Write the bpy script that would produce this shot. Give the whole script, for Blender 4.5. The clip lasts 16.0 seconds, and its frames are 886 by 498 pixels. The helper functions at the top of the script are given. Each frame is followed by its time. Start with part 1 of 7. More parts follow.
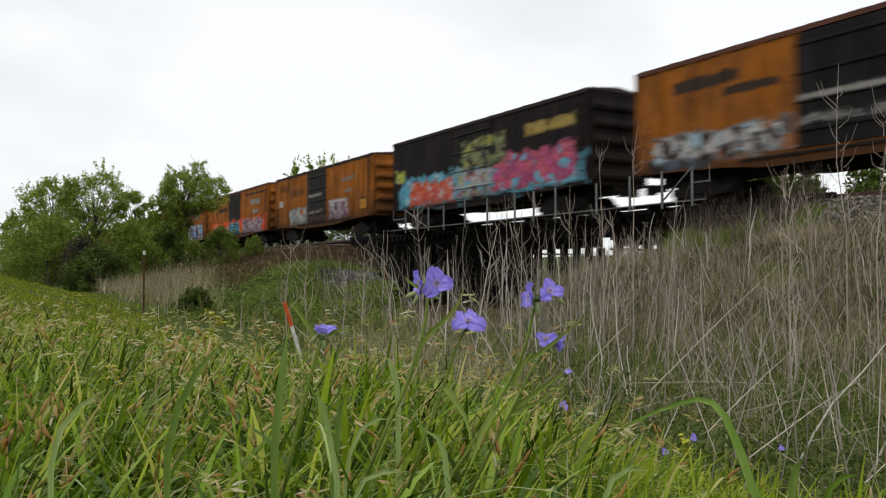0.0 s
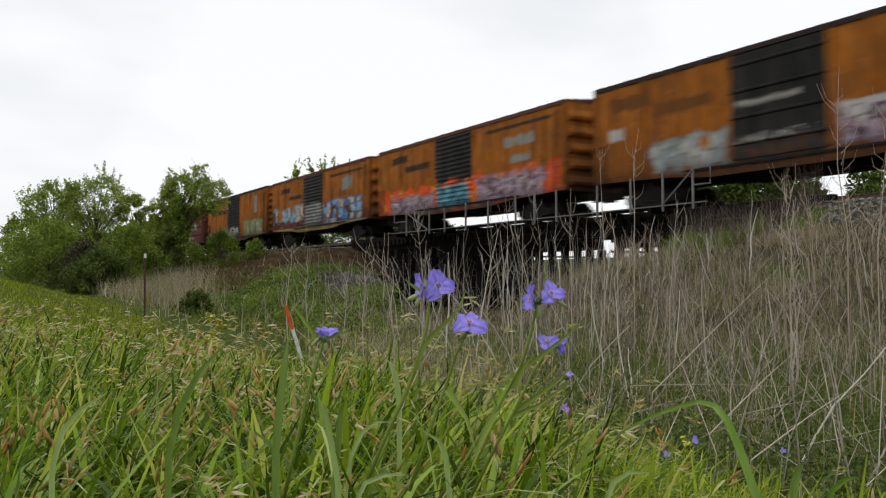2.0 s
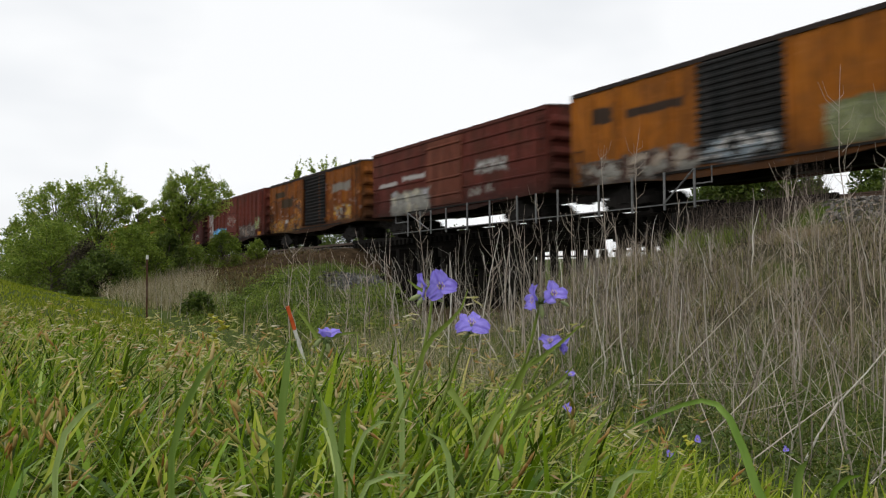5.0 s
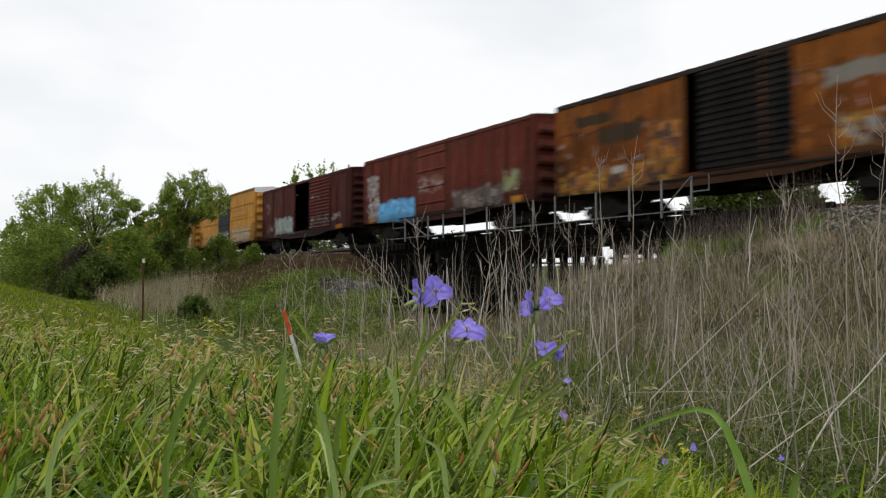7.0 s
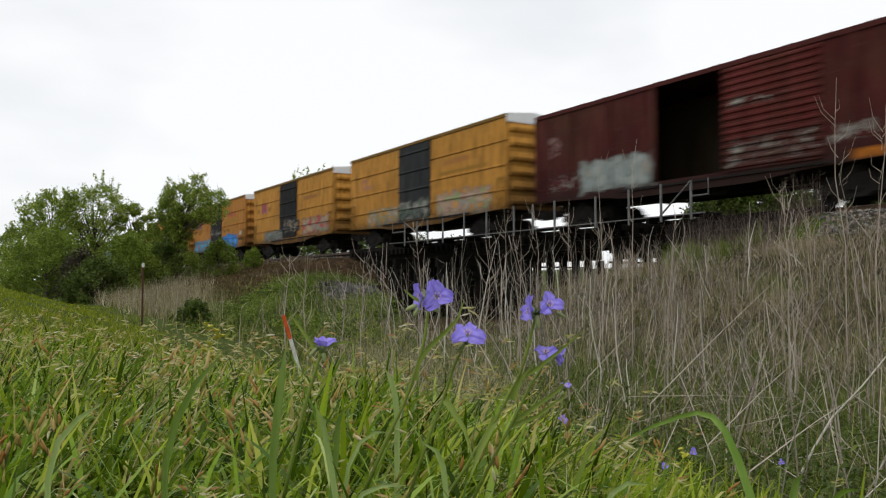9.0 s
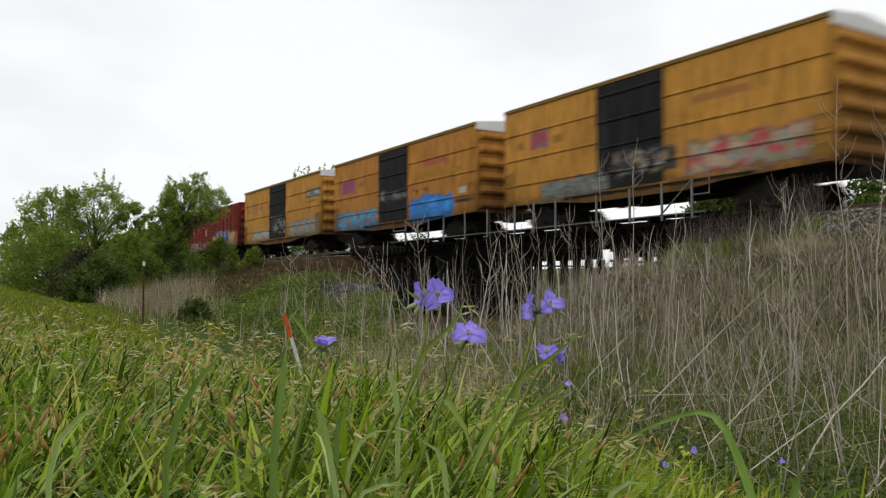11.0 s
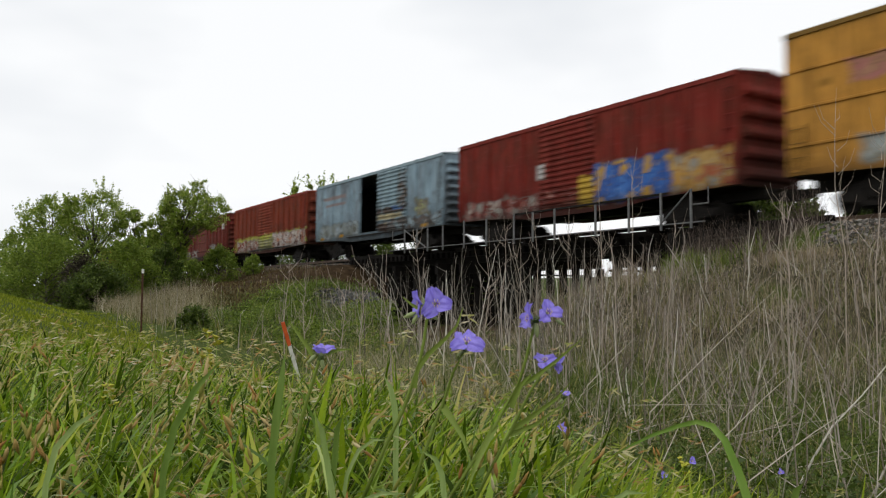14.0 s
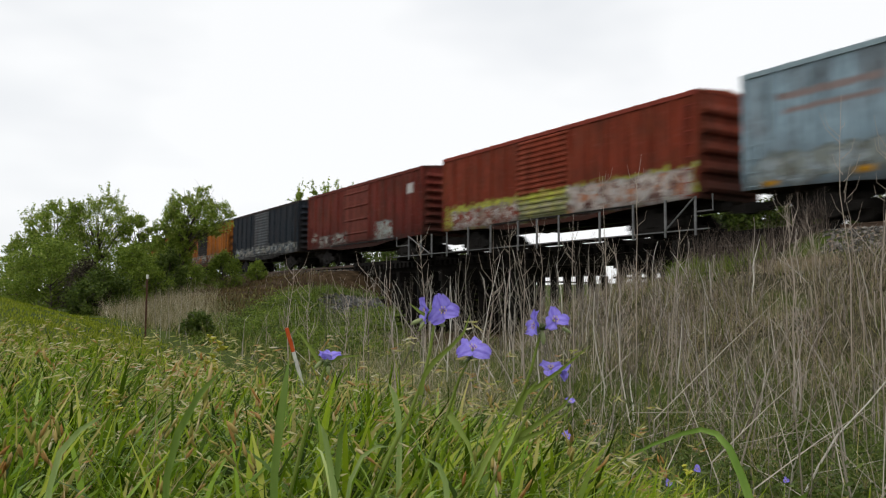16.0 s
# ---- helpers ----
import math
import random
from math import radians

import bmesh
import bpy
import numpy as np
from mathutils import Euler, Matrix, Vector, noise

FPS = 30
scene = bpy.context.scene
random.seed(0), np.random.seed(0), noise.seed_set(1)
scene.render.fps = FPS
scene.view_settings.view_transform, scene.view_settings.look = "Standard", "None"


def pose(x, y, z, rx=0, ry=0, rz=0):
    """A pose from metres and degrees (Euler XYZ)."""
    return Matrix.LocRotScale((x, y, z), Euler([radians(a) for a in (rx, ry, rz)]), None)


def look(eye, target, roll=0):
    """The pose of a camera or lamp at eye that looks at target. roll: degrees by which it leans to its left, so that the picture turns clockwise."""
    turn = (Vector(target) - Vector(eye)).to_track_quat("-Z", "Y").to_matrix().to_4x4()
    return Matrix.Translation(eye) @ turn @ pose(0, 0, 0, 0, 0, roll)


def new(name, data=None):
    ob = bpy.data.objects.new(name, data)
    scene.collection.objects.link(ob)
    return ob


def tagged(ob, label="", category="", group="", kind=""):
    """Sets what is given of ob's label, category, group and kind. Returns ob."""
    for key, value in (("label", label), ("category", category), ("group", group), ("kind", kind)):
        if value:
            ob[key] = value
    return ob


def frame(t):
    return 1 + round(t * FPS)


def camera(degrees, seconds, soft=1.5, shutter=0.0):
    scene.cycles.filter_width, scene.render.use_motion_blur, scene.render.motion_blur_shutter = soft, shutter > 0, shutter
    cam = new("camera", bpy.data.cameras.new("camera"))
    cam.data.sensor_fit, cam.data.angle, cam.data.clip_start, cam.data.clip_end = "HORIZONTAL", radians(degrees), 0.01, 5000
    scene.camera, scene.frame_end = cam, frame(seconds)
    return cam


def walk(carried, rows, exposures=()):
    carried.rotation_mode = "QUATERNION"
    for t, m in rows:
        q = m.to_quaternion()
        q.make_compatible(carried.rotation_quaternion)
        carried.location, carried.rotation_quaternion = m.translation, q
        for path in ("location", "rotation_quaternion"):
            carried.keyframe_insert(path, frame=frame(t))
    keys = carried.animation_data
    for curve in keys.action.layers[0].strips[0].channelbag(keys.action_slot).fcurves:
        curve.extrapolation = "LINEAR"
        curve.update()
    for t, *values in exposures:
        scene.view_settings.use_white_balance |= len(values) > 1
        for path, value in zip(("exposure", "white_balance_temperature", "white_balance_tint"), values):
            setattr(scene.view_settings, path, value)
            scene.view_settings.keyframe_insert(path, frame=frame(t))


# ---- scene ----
# The camera sits low in the grass on a fixed spot and is only nudged in tilt and roll.
EYE = 0.5
cam = camera(57.2, 16.0, soft=1.2, shutter=0.7)
walk(cam, [
    (0.0, pose(0, 0, EYE, 91.867, 0.103, 0.003)),
    (0.5, pose(0, 0, EYE, 91.900, 0.014, 0.010)),
    (1.0, pose(0, 0, EYE, 92.026, -0.155, 0.049)),
    (1.5, pose(0, 0, EYE, 92.159, 0.099, 0.080)),
    (2.0, pose(0, 0, EYE, 92.056, 0.184, 0.065)),
    (2.5, pose(0, 0, EYE, 91.892, 0.052, 0.035)),
    (3.0, pose(0, 0, EYE, 91.867, 0.188, 0.111)),
    (3.5, pose(0, 0, EYE, 91.972, 0.363, 0.175)),
    (4.0, pose(0, 0, EYE, 91.982, 0.477, 0.191)),
    (6.5, pose(0, 0, EYE, 92.297, 0.148, 0.073)),
    (7.0, pose(0, 0, EYE, 92.478, -0.031, -0.034)),
    (7.5, pose(0, 0, EYE, 93.018, -0.147, -0.042)),
    (8.0, pose(0, 0, EYE, 93.300, -0.295, -0.021)),
    (8.5, pose(0, 0, EYE, 93.235, 0.079, -0.044)),
    (9.0, pose(0, 0, EYE, 92.771, 0.017, -0.062)),
    (11.5, pose(0, 0, EYE, 92.683, -0.030, 0.019)),
    (12.0, pose(0, 0, EYE, 92.716, -0.201, 0.011)),
    (12.5, pose(0, 0, EYE, 92.938, -0.291, 0.040)),
    (13.0, pose(0, 0, EYE, 93.134, -0.412, 0.068)),
    (13.5, pose(0, 0, EYE, 93.221, -0.419, -0.004)),
    (14.0, pose(0, 0, EYE, 93.302, -0.263, -0.087)),
    (14.5, pose(0, 0, EYE, 93.309, -0.493, -0.095)),
    (15.0, pose(0, 0, EYE, 93.555, -0.618, -0.009)),
    (15.5, pose(0, 0, EYE, 93.700, -0.490, 0.159)),
    (16.0, pose(0, 0, EYE, 93.749, -0.447, 0.190)),
])

# Track line: seen from the camera it runs TRACK_TURN to the left of straight ahead.
# a = metres from the camera towards the track, s = metres along it away from the camera.
TRACK_TURN = radians(-31.41)
AL = np.array([math.sin(TRACK_TURN), math.cos(TRACK_TURN)])
AC = np.array([math.cos(TRACK_TURN), -math.sin(TRACK_TURN)])
TRACK_A = 21.48          # track centre
RAIL_Z = 2.70            # top of rail
ALONG_DEG = math.degrees(math.atan2(-AL[1], -AL[0]))   # local +x = the way the train goes


def spot(a, s, z=0.0):
    p = AC * a + AL * s
    return Vector((p[0], p[1], z))


def track_pose(a, s, z):
    p = AC * a + AL * s
    return pose(p[0], p[1], z, 0, 0, ALONG_DEG)


# ---- light: bright overcast ----
SUN_EL, SUN_AZ = radians(52), radians(205)
world = bpy.data.worlds.new("overcast_sky")
scene.world = world
world.use_nodes = True
wn, wl = world.node_tree.nodes, world.node_tree.links
wn.clear()
sky = wn.new("ShaderNodeTexSky")
sky.sky_type, sky.sun_disc = "NISHITA", False
sky.sun_elevation, sky.sun_rotation = SUN_EL, SUN_AZ
wc = wn.new("ShaderNodeTexCoord")
wm = wn.new("ShaderNodeMapping")
wm.inputs["Scale"].default_value = (1.0, 1.0, 2.6)
wt = wn.new("ShaderNodeTexNoise")
wt.inputs["Scale"].default_value, wt.inputs["Detail"].default_value = 1.5, 4.0
wr = wn.new("ShaderNodeValToRGB")
wr.color_ramp.elements[0].position, wr.color_ramp.elements[0].color = 0.38, (7.8, 8.1, 8.5, 1)
wr.color_ramp.elements[1].position, wr.color_ramp.elements[1].color = 0.58, (10.4, 10.5, 10.6, 1)
wx = wn.new("ShaderNodeMixRGB")
wx.inputs["Fac"].default_value = 0.94
wb = wn.new("ShaderNodeBackground")
wb.inputs["Strength"].default_value = 0.098
wo = wn.new("ShaderNodeOutputWorld")
wl.new(wc.outputs["Generated"], wm.inputs["Vector"])
wl.new(wm.outputs["Vector"], wt.inputs["Vector"])
wl.new(wt.outputs["Fac"], wr.inputs["Fac"])
wl.new(sky.outputs["Color"], wx.inputs["Color1"])
wl.new(wr.outputs["Color"], wx.inputs["Color2"])
wl.new(wx.outputs["Color"], wb.inputs["Color"])
wl.new(wb.outputs["Background"], wo.inputs["Surface"])
sun = new("sun", bpy.data.lights.new("sun", "SUN"))
sun.data.energy, sun.data.angle, sun.data.color = 0.9, radians(25), (1.0, 0.97, 0.92)
sun.matrix_world = look((0, 0, 0), (-math.sin(SUN_AZ) * math.cos(SUN_EL), -math.cos(SUN_AZ) * math.cos(SUN_EL), -math.sin(SUN_EL)))
scene.view_settings.exposure = 0.0


# ---- materials ----
class Nodes:
    """Short hand for a node material."""

    def __init__(self, name, rough=0.8, metal=0.0, spec=0.3):
        self.mat = bpy.data.materials.new(name)
        self.mat.use_nodes = True
        self.n, self.l = self.mat.node_tree.nodes, self.mat.node_tree.links
        self.bsdf = self.n["Principled BSDF"]
        self.bsdf.inputs["Roughness"].default_value = rough
        self.bsdf.inputs["Metallic"].default_value = metal
        self.bsdf.inputs["Specular IOR Level"].default_value = spec
        self.coord = self.n.new("ShaderNodeTexCoord").outputs["Object"]

    def put(self, socket, value):
        if isinstance(value, bpy.types.NodeSocket):
            self.l.new(value, socket)
        else:
            socket.default_value = value

    def vec(self, scale=(1, 1, 1), move=(0, 0, 0)):
        m = self.n.new("ShaderNodeMapping")
        m.inputs["Scale"].default_value, m.inputs["Location"].default_value = scale, move
        self.l.new(self.coord, m.inputs["Vector"])
        return m.outputs["Vector"]

    def noise(self, scale, detail=3.0, stretch=None, move=(0, 0, 0), out="Fac", rough=0.55):
        t = self.n.new("ShaderNodeTexNoise")
        t.inputs["Scale"].default_value, t.inputs["Detail"].default_value = scale, detail
        t.inputs["Roughness"].default_value = rough
        self.l.new(self.vec(stretch or (1, 1, 1), move), t.inputs["Vector"])
        return t.outputs[out]

    def ramp(self, fac, stops, mode="LINEAR"):
        r = self.n.new("ShaderNodeValToRGB")
        r.color_ramp.interpolation = mode
        els = r.color_ramp.elements
        while len(els) < len(stops):
            els.new(0.5)
        for e, (p, c) in zip(els, stops):
            e.position, e.color = p, (*c, 1) if len(c) == 3 else c
        self.l.new(fac, r.inputs["Fac"])
        return r.outputs["Color"]

    def mix(self, fac, a, b, mode="MIX"):
        m = self.n.new("ShaderNodeMixRGB")
        m.blend_type = mode
        self.put(m.inputs["Fac"], fac)
        self.put(m.inputs["Color1"], a if isinstance(a, bpy.types.NodeSocket) else (*a, 1))
        self.put(m.inputs["Color2"], b if isinstance(b, bpy.types.NodeSocket) else (*b, 1))
        return m.outputs["Color"]

    def math(self, op, a, b=0.0):
        m = self.n.new("ShaderNodeMath")
        m.operation = op
        self.put(m.inputs[0], a)
        self.put(m.inputs[1], b)
        return m.outputs["Value"]

    def step(self, v, lo, hi):
        m = self.n.new("ShaderNodeMapRange")
        self.put(m.inputs["Value"], v)
        m.inputs["From Min"].default_value, m.inputs["From Max"].default_value = lo, hi
        return m.outputs["Result"]

    def island(self):
        return self.n.new("ShaderNodeNewGeometry").outputs["Random Per Island"]

    def bump(self, height, strength=0.3, distance=0.01):
        b = self.n.new("ShaderNodeBump")
        b.inputs["Strength"].default_value, b.inputs["Distance"].default_value = strength, distance
        self.l.new(height, b.inputs["Height"])
        self.l.new(b.outputs["Normal"], self.bsdf.inputs["Normal"])

    def color(self, c):
        self.put(self.bsdf.inputs["Base Color"], c if isinstance(c, bpy.types.NodeSocket) else (*c, 1))
        return self.mat


def plant_mat(name, stops, rough=0.55, through_light=0.25, patch=0.35, spec=0.2):
    """Leaf colours that differ from blade to blade, and by patches; some light comes through."""
    k = Nodes(name, rough, 0, spec)
    c = k.ramp(k.island(), stops)
    big = k.noise(0.9, 3)
    c = k.mix(k.math("MULTIPLY", k.step(big, 0.40, 0.66), patch), c, (0.15, 0.16, 0.045), "MIX")
    k.color(c)
    if through_light:
        tr = k.n.new("ShaderNodeBsdfTranslucent")
        k.l.new(c, tr.inputs["Color"])
        mx = k.n.new("ShaderNodeMixShader")
        mx.inputs["Fac"].default_value = through_light
        k.l.new(k.bsdf.outputs["BSDF"], mx.inputs[1])
        k.l.new(tr.outputs["BSDF"], mx.inputs[2])
        k.l.new(mx.outputs["Shader"], k.n["Material Output"].inputs["Surface"])
    return k.mat


def two_tone(name, a, b, scale=3.0, rough=0.8, metal=0.0, fine=40.0, stretch=None, bump=0.2, spec=0.08):
    k = Nodes(name, rough, metal, spec)
    big, small = k.noise(scale, 4, stretch), k.noise(fine, 3, stretch)
    f = k.math("ADD", k.math("MULTIPLY", big, 0.65), k.math("MULTIPLY", small, 0.35))
    if bump:
        k.bump(small, bump, 0.01)
    return k.color(k.ramp(f, [(0.32, a), (0.68, b)]))


M_GRASS = plant_mat("fresh_grass", [(0.0, (0.016, 0.034, 0.001)), (0.25, (0.055, 0.105, 0.003)), (0.55, (0.15, 0.24, 0.008)), (0.8, (0.27, 0.375, 0.018)), (0.93, (0.42, 0.46, 0.065)), (1.0, (0.58, 0.49, 0.20))], 0.5, 0.38, 0.05, 0.10)
M_BROADBLADE = plant_mat("broad_grass_blade", [(0.0, (0.055, 0.115, 0.004)), (0.45, (0.13, 0.235, 0.010)), (0.8, (0.24, 0.37, 0.025)), (1.0, (0.38, 0.48, 0.12))], 0.35, 0.38, 0.0, 0.28)
M_SEED = plant_mat("pale_seed_heads", [(0.0, (0.22, 0.27, 0.04)), (0.3, (0.36, 0.36, 0.11)), (0.52, (0.50, 0.44, 0.20)), (0.7, (0.60, 0.56, 0.34)), (0.8, (0.44, 0.27, 0.11)), (0.92, (0.36, 0.18, 0.07)), (1.0, (0.72, 0.70, 0.54))], 0.6, 0.25, 0.0, 0.15)
M_FRESH = plant_mat("fresh_edge_grass", [(0.0, (0.15, 0.21, 0.008)), (0.5, (0.29, 0.38, 0.022)), (0.85, (0.48, 0.52, 0.08)), (1.0, (0.66, 0.64, 0.26))], 0.5, 0.5, 0.06, 0.1)
M_LAWN = plant_mat("lawn_grass", [(0.0, (0.125, 0.165, 0.007)), (0.6, (0.20, 0.25, 0.013)), (1.0, (0.36, 0.37, 0.05))], 0.55, 0.4, 0.06, 0.1)
M_WEED = plant_mat("olive_weeds", [(0.0, (0.03, 0.05, 0.007)), (0.4, (0.09, 0.125, 0.016)), (0.75, (0.20, 0.215, 0.05)), (1.0, (0.36, 0.30, 0.12))], 0.6, 0.25, 0.1)
M_STALK = plant_mat("dead_stalks", [(0.0, (0.090, 0.066, 0.052)), (0.3, (0.24, 0.19, 0.152)), (0.65, (0.43, 0.355, 0.30)), (0.9, (0.58, 0.505, 0.44)), (1.0, (0.72, 0.66, 0.59))], 0.8, 0.0, 0.16)
M_STRAW = plant_mat("dry_straw", [(0.0, (0.14, 0.115, 0.045)), (0.25, (0.28, 0.225, 0.10)), (0.6, (0.47, 0.355, 0.19)), (0.88, (0.60, 0.47, 0.29)), (1.0, (0.70, 0.60, 0.43))], 0.8, 0.2, 0.06)
M_TALLWEED = plant_mat("tall_grey_weeds", [(0.0, (0.09, 0.076, 0.060)), (0.4, (0.21, 0.183, 0.150)), (0.8, (0.42, 0.375, 0.32)), (1.0, (0.66, 0.62, 0.55))], 0.8, 0.0, 0.0)
M_REDTWIG = plant_mat("reddish_twigs", [(0.0, (0.14, 0.090, 0.060)), (0.5, (0.36, 0.262, 0.195)), (1.0, (0.56, 0.44, 0.35))], 0.8, 0.0, 0.15)
M_HAY = plant_mat("grey_green_hay", [(0.0, (0.14, 0.122, 0.055)), (0.3, (0.28, 0.235, 0.125)), (0.65, (0.47, 0.395, 0.25)), (0.9, (0.60, 0.52, 0.38)), (1.0, (0.70, 0.64, 0.52))], 0.8, 0.25, 0.38)
M_MAT = plant_mat("matted_hay", [(0.0, (0.26, 0.20, 0.12)), (0.5, (0.45, 0.36, 0.235)), (1.0, (0.66, 0.56, 0.40))], 0.8, 0.15, 0.2)
M_BRUSH = plant_mat("dark_twigs", [(0.0, (0.045, 0.032, 0.026)), (0.6, (0.12, 0.088, 0.070)), (0.9, (0.23, 0.18, 0.145)), (1.0, (0.36, 0.30, 0.24))], 0.85, 0.0, 0.0)
M_LEAF = plant_mat("tree_leaves", [(0.0, (0.12, 0.19, 0.022)), (0.5, (0.23, 0.325, 0.042)), (0.9, (0.38, 0.45, 0.085)), (1.0, (0.50, 0.49, 0.15))], 0.5, 0.45, 0.1)
M_LEAF_DARK = plant_mat("dark_shrub_leaves", [(0.0, (0.032, 0.055, 0.008)), (0.6, (0.075, 0.118, 0.016)), (1.0, (0.15, 0.195, 0.035))], 0.5, 0.3, 0.1)
# pale green stands for the highlights on blades that curl over
M_CURL_SHEEN = plant_mat("curling_blade_sheen", [(0.0, (0.24, 0.36, 0.05)), (0.6, (0.38, 0.47, 0.12)), (1.0, (0.52, 0.57, 0.28))], 0.35, 0.35, 0.0, 0.35)
M_BROWNGRASS = plant_mat("brown_bank_grass", [(0.0, (0.035, 0.020, 0.008)), (0.5, (0.085, 0.050, 0.020)), (0.85, (0.16, 0.11, 0.05)), (1.0, (0.13, 0.14, 0.03))], 0.8, 0.1, 0.05)
M_DULL = plant_mat("dull_half_bare_twigs", [(0.0, (0.018, 0.014, 0.010)), (0.6, (0.05, 0.04, 0.028)), (0.9, (0.10, 0.085, 0.05)), (1.0, (0.12, 0.14, 0.04))], 0.8, 0.05, 0.0)
M_BANKGRASS = plant_mat("creek_bank_grass", [(0.0, (0.035, 0.062, 0.006)), (0.5, (0.075, 0.120, 0.012)), (0.9, (0.14, 0.19, 0.03)), (1.0, (0.24, 0.22, 0.09))], 0.6, 0.25, 0.05)
M_SHRUB = plant_mat("shrub_leaves", [(0.0, (0.10, 0.155, 0.018)), (0.6, (0.175, 0.25, 0.028)), (1.0, (0.29, 0.36, 0.06))], 0.5, 0.4, 0.1)
M_MIDLEAF = plant_mat("mid_green_weeds", [(0.0, (0.06, 0.10, 0.008)), (0.5, (0.125, 0.185, 0.018)), (1.0, (0.22, 0.285, 0.045))], 0.55, 0.3, 0.1)
M_BARK = two_tone("grey_bark", (0.06, 0.05, 0.04), (0.17, 0.145, 0.12), 4, 0.9, 0, 30, (1, 1, 0.2))
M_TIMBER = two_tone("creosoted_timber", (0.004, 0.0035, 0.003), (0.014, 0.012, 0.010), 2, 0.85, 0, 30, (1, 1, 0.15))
M_STEELDARK = two_tone("grimy_steel", (0.010, 0.009, 0.008), (0.028, 0.024, 0.021), 3, 0.7, 0.3)
M_GALV = two_tone("weathered_galvanised_steel", (0.10, 0.10, 0.10), (0.21, 0.21, 0.205), 5, 0.6, 0.4)
M_RAIL = two_tone("rail_steel", (0.07, 0.045, 0.03), (0.16, 0.11, 0.08), 6, 0.55, 0.6)


def ground_material():
    k = Nodes("earth_and_turf", 0.95, 0, 0.1)
    big, small = k.noise(0.25, 5), k.noise(6, 4)
    turf = k.ramp(small, [(0.3, (0.030, 0.046, 0.006)), (0.7, (0.070, 0.095, 0.012))])
    dirt = k.ramp(k.noise(2.5, 5), [(0.3, (0.022, 0.014, 0.007)), (0.5, (0.048, 0.030, 0.015)), (0.7, (0.095, 0.064, 0.036))])
    litter = k.ramp(k.noise(7, 5), [(0.3, (0.022, 0.021, 0.010)), (0.5, (0.052, 0.046, 0.025)), (0.7, (0.10, 0.085, 0.050))])
    k.bump(small, 0.6, 0.05)
    # turf on the verge, mostly bare earth and litter beyond the ditch
    sep = k.n.new("ShaderNodeSeparateXYZ")
    k.l.new(k.coord, sep.inputs["Vector"])
    across = k.math("ADD", k.math("MULTIPLY", sep.outputs["X"], float(AC[0])), k.math("MULTIPLY", sep.outputs["Y"], float(AC[1])))
    far = k.step(k.math("ADD", across, k.math("MULTIPLY", big, 2.0)), 10.0, 13.0)
    beyond = k.step(across, 30.0, 26.0)
    along = k.math("ADD", k.math("MULTIPLY", sep.outputs["X"], float(AL[0])), k.math("MULTIPLY", sep.outputs["Y"], float(AL[1])))
    dirt = k.mix(k.step(k.math("ADD", along, k.math("MULTIPLY", big, 3.0)), 17.0, 20.0), litter, dirt)
    return k.color(k.mix(k.math("MULTIPLY", k.math("MULTIPLY", far, beyond), k.step(big, 0.66, 0.56)), turf, dirt))


M_GROUND = ground_material()


def stone_material():
    k = Nodes("ballast_stone", 0.9, 0, 0.2)
    c = k.ramp(k.island(), [(0.0, (0.045, 0.040, 0.036)), (0.5, (0.13, 0.120, 0.108)), (0.85, (0.27, 0.25, 0.225)), (1.0, (0.26, 0.18, 0.12))])
    return k.color(k.mix(0.25, c, k.noise(30, 3, out="Color"), "MULTIPLY"))


M_STONE = stone_material()
M_RIPRAP = plant_mat("dull_broken_stone", [(0.0, (0.025, 0.025, 0.024)), (0.6, (0.075, 0.074, 0.070)), (1.0, (0.17, 0.165, 0.155))], 0.9, 0.0, 0.0)


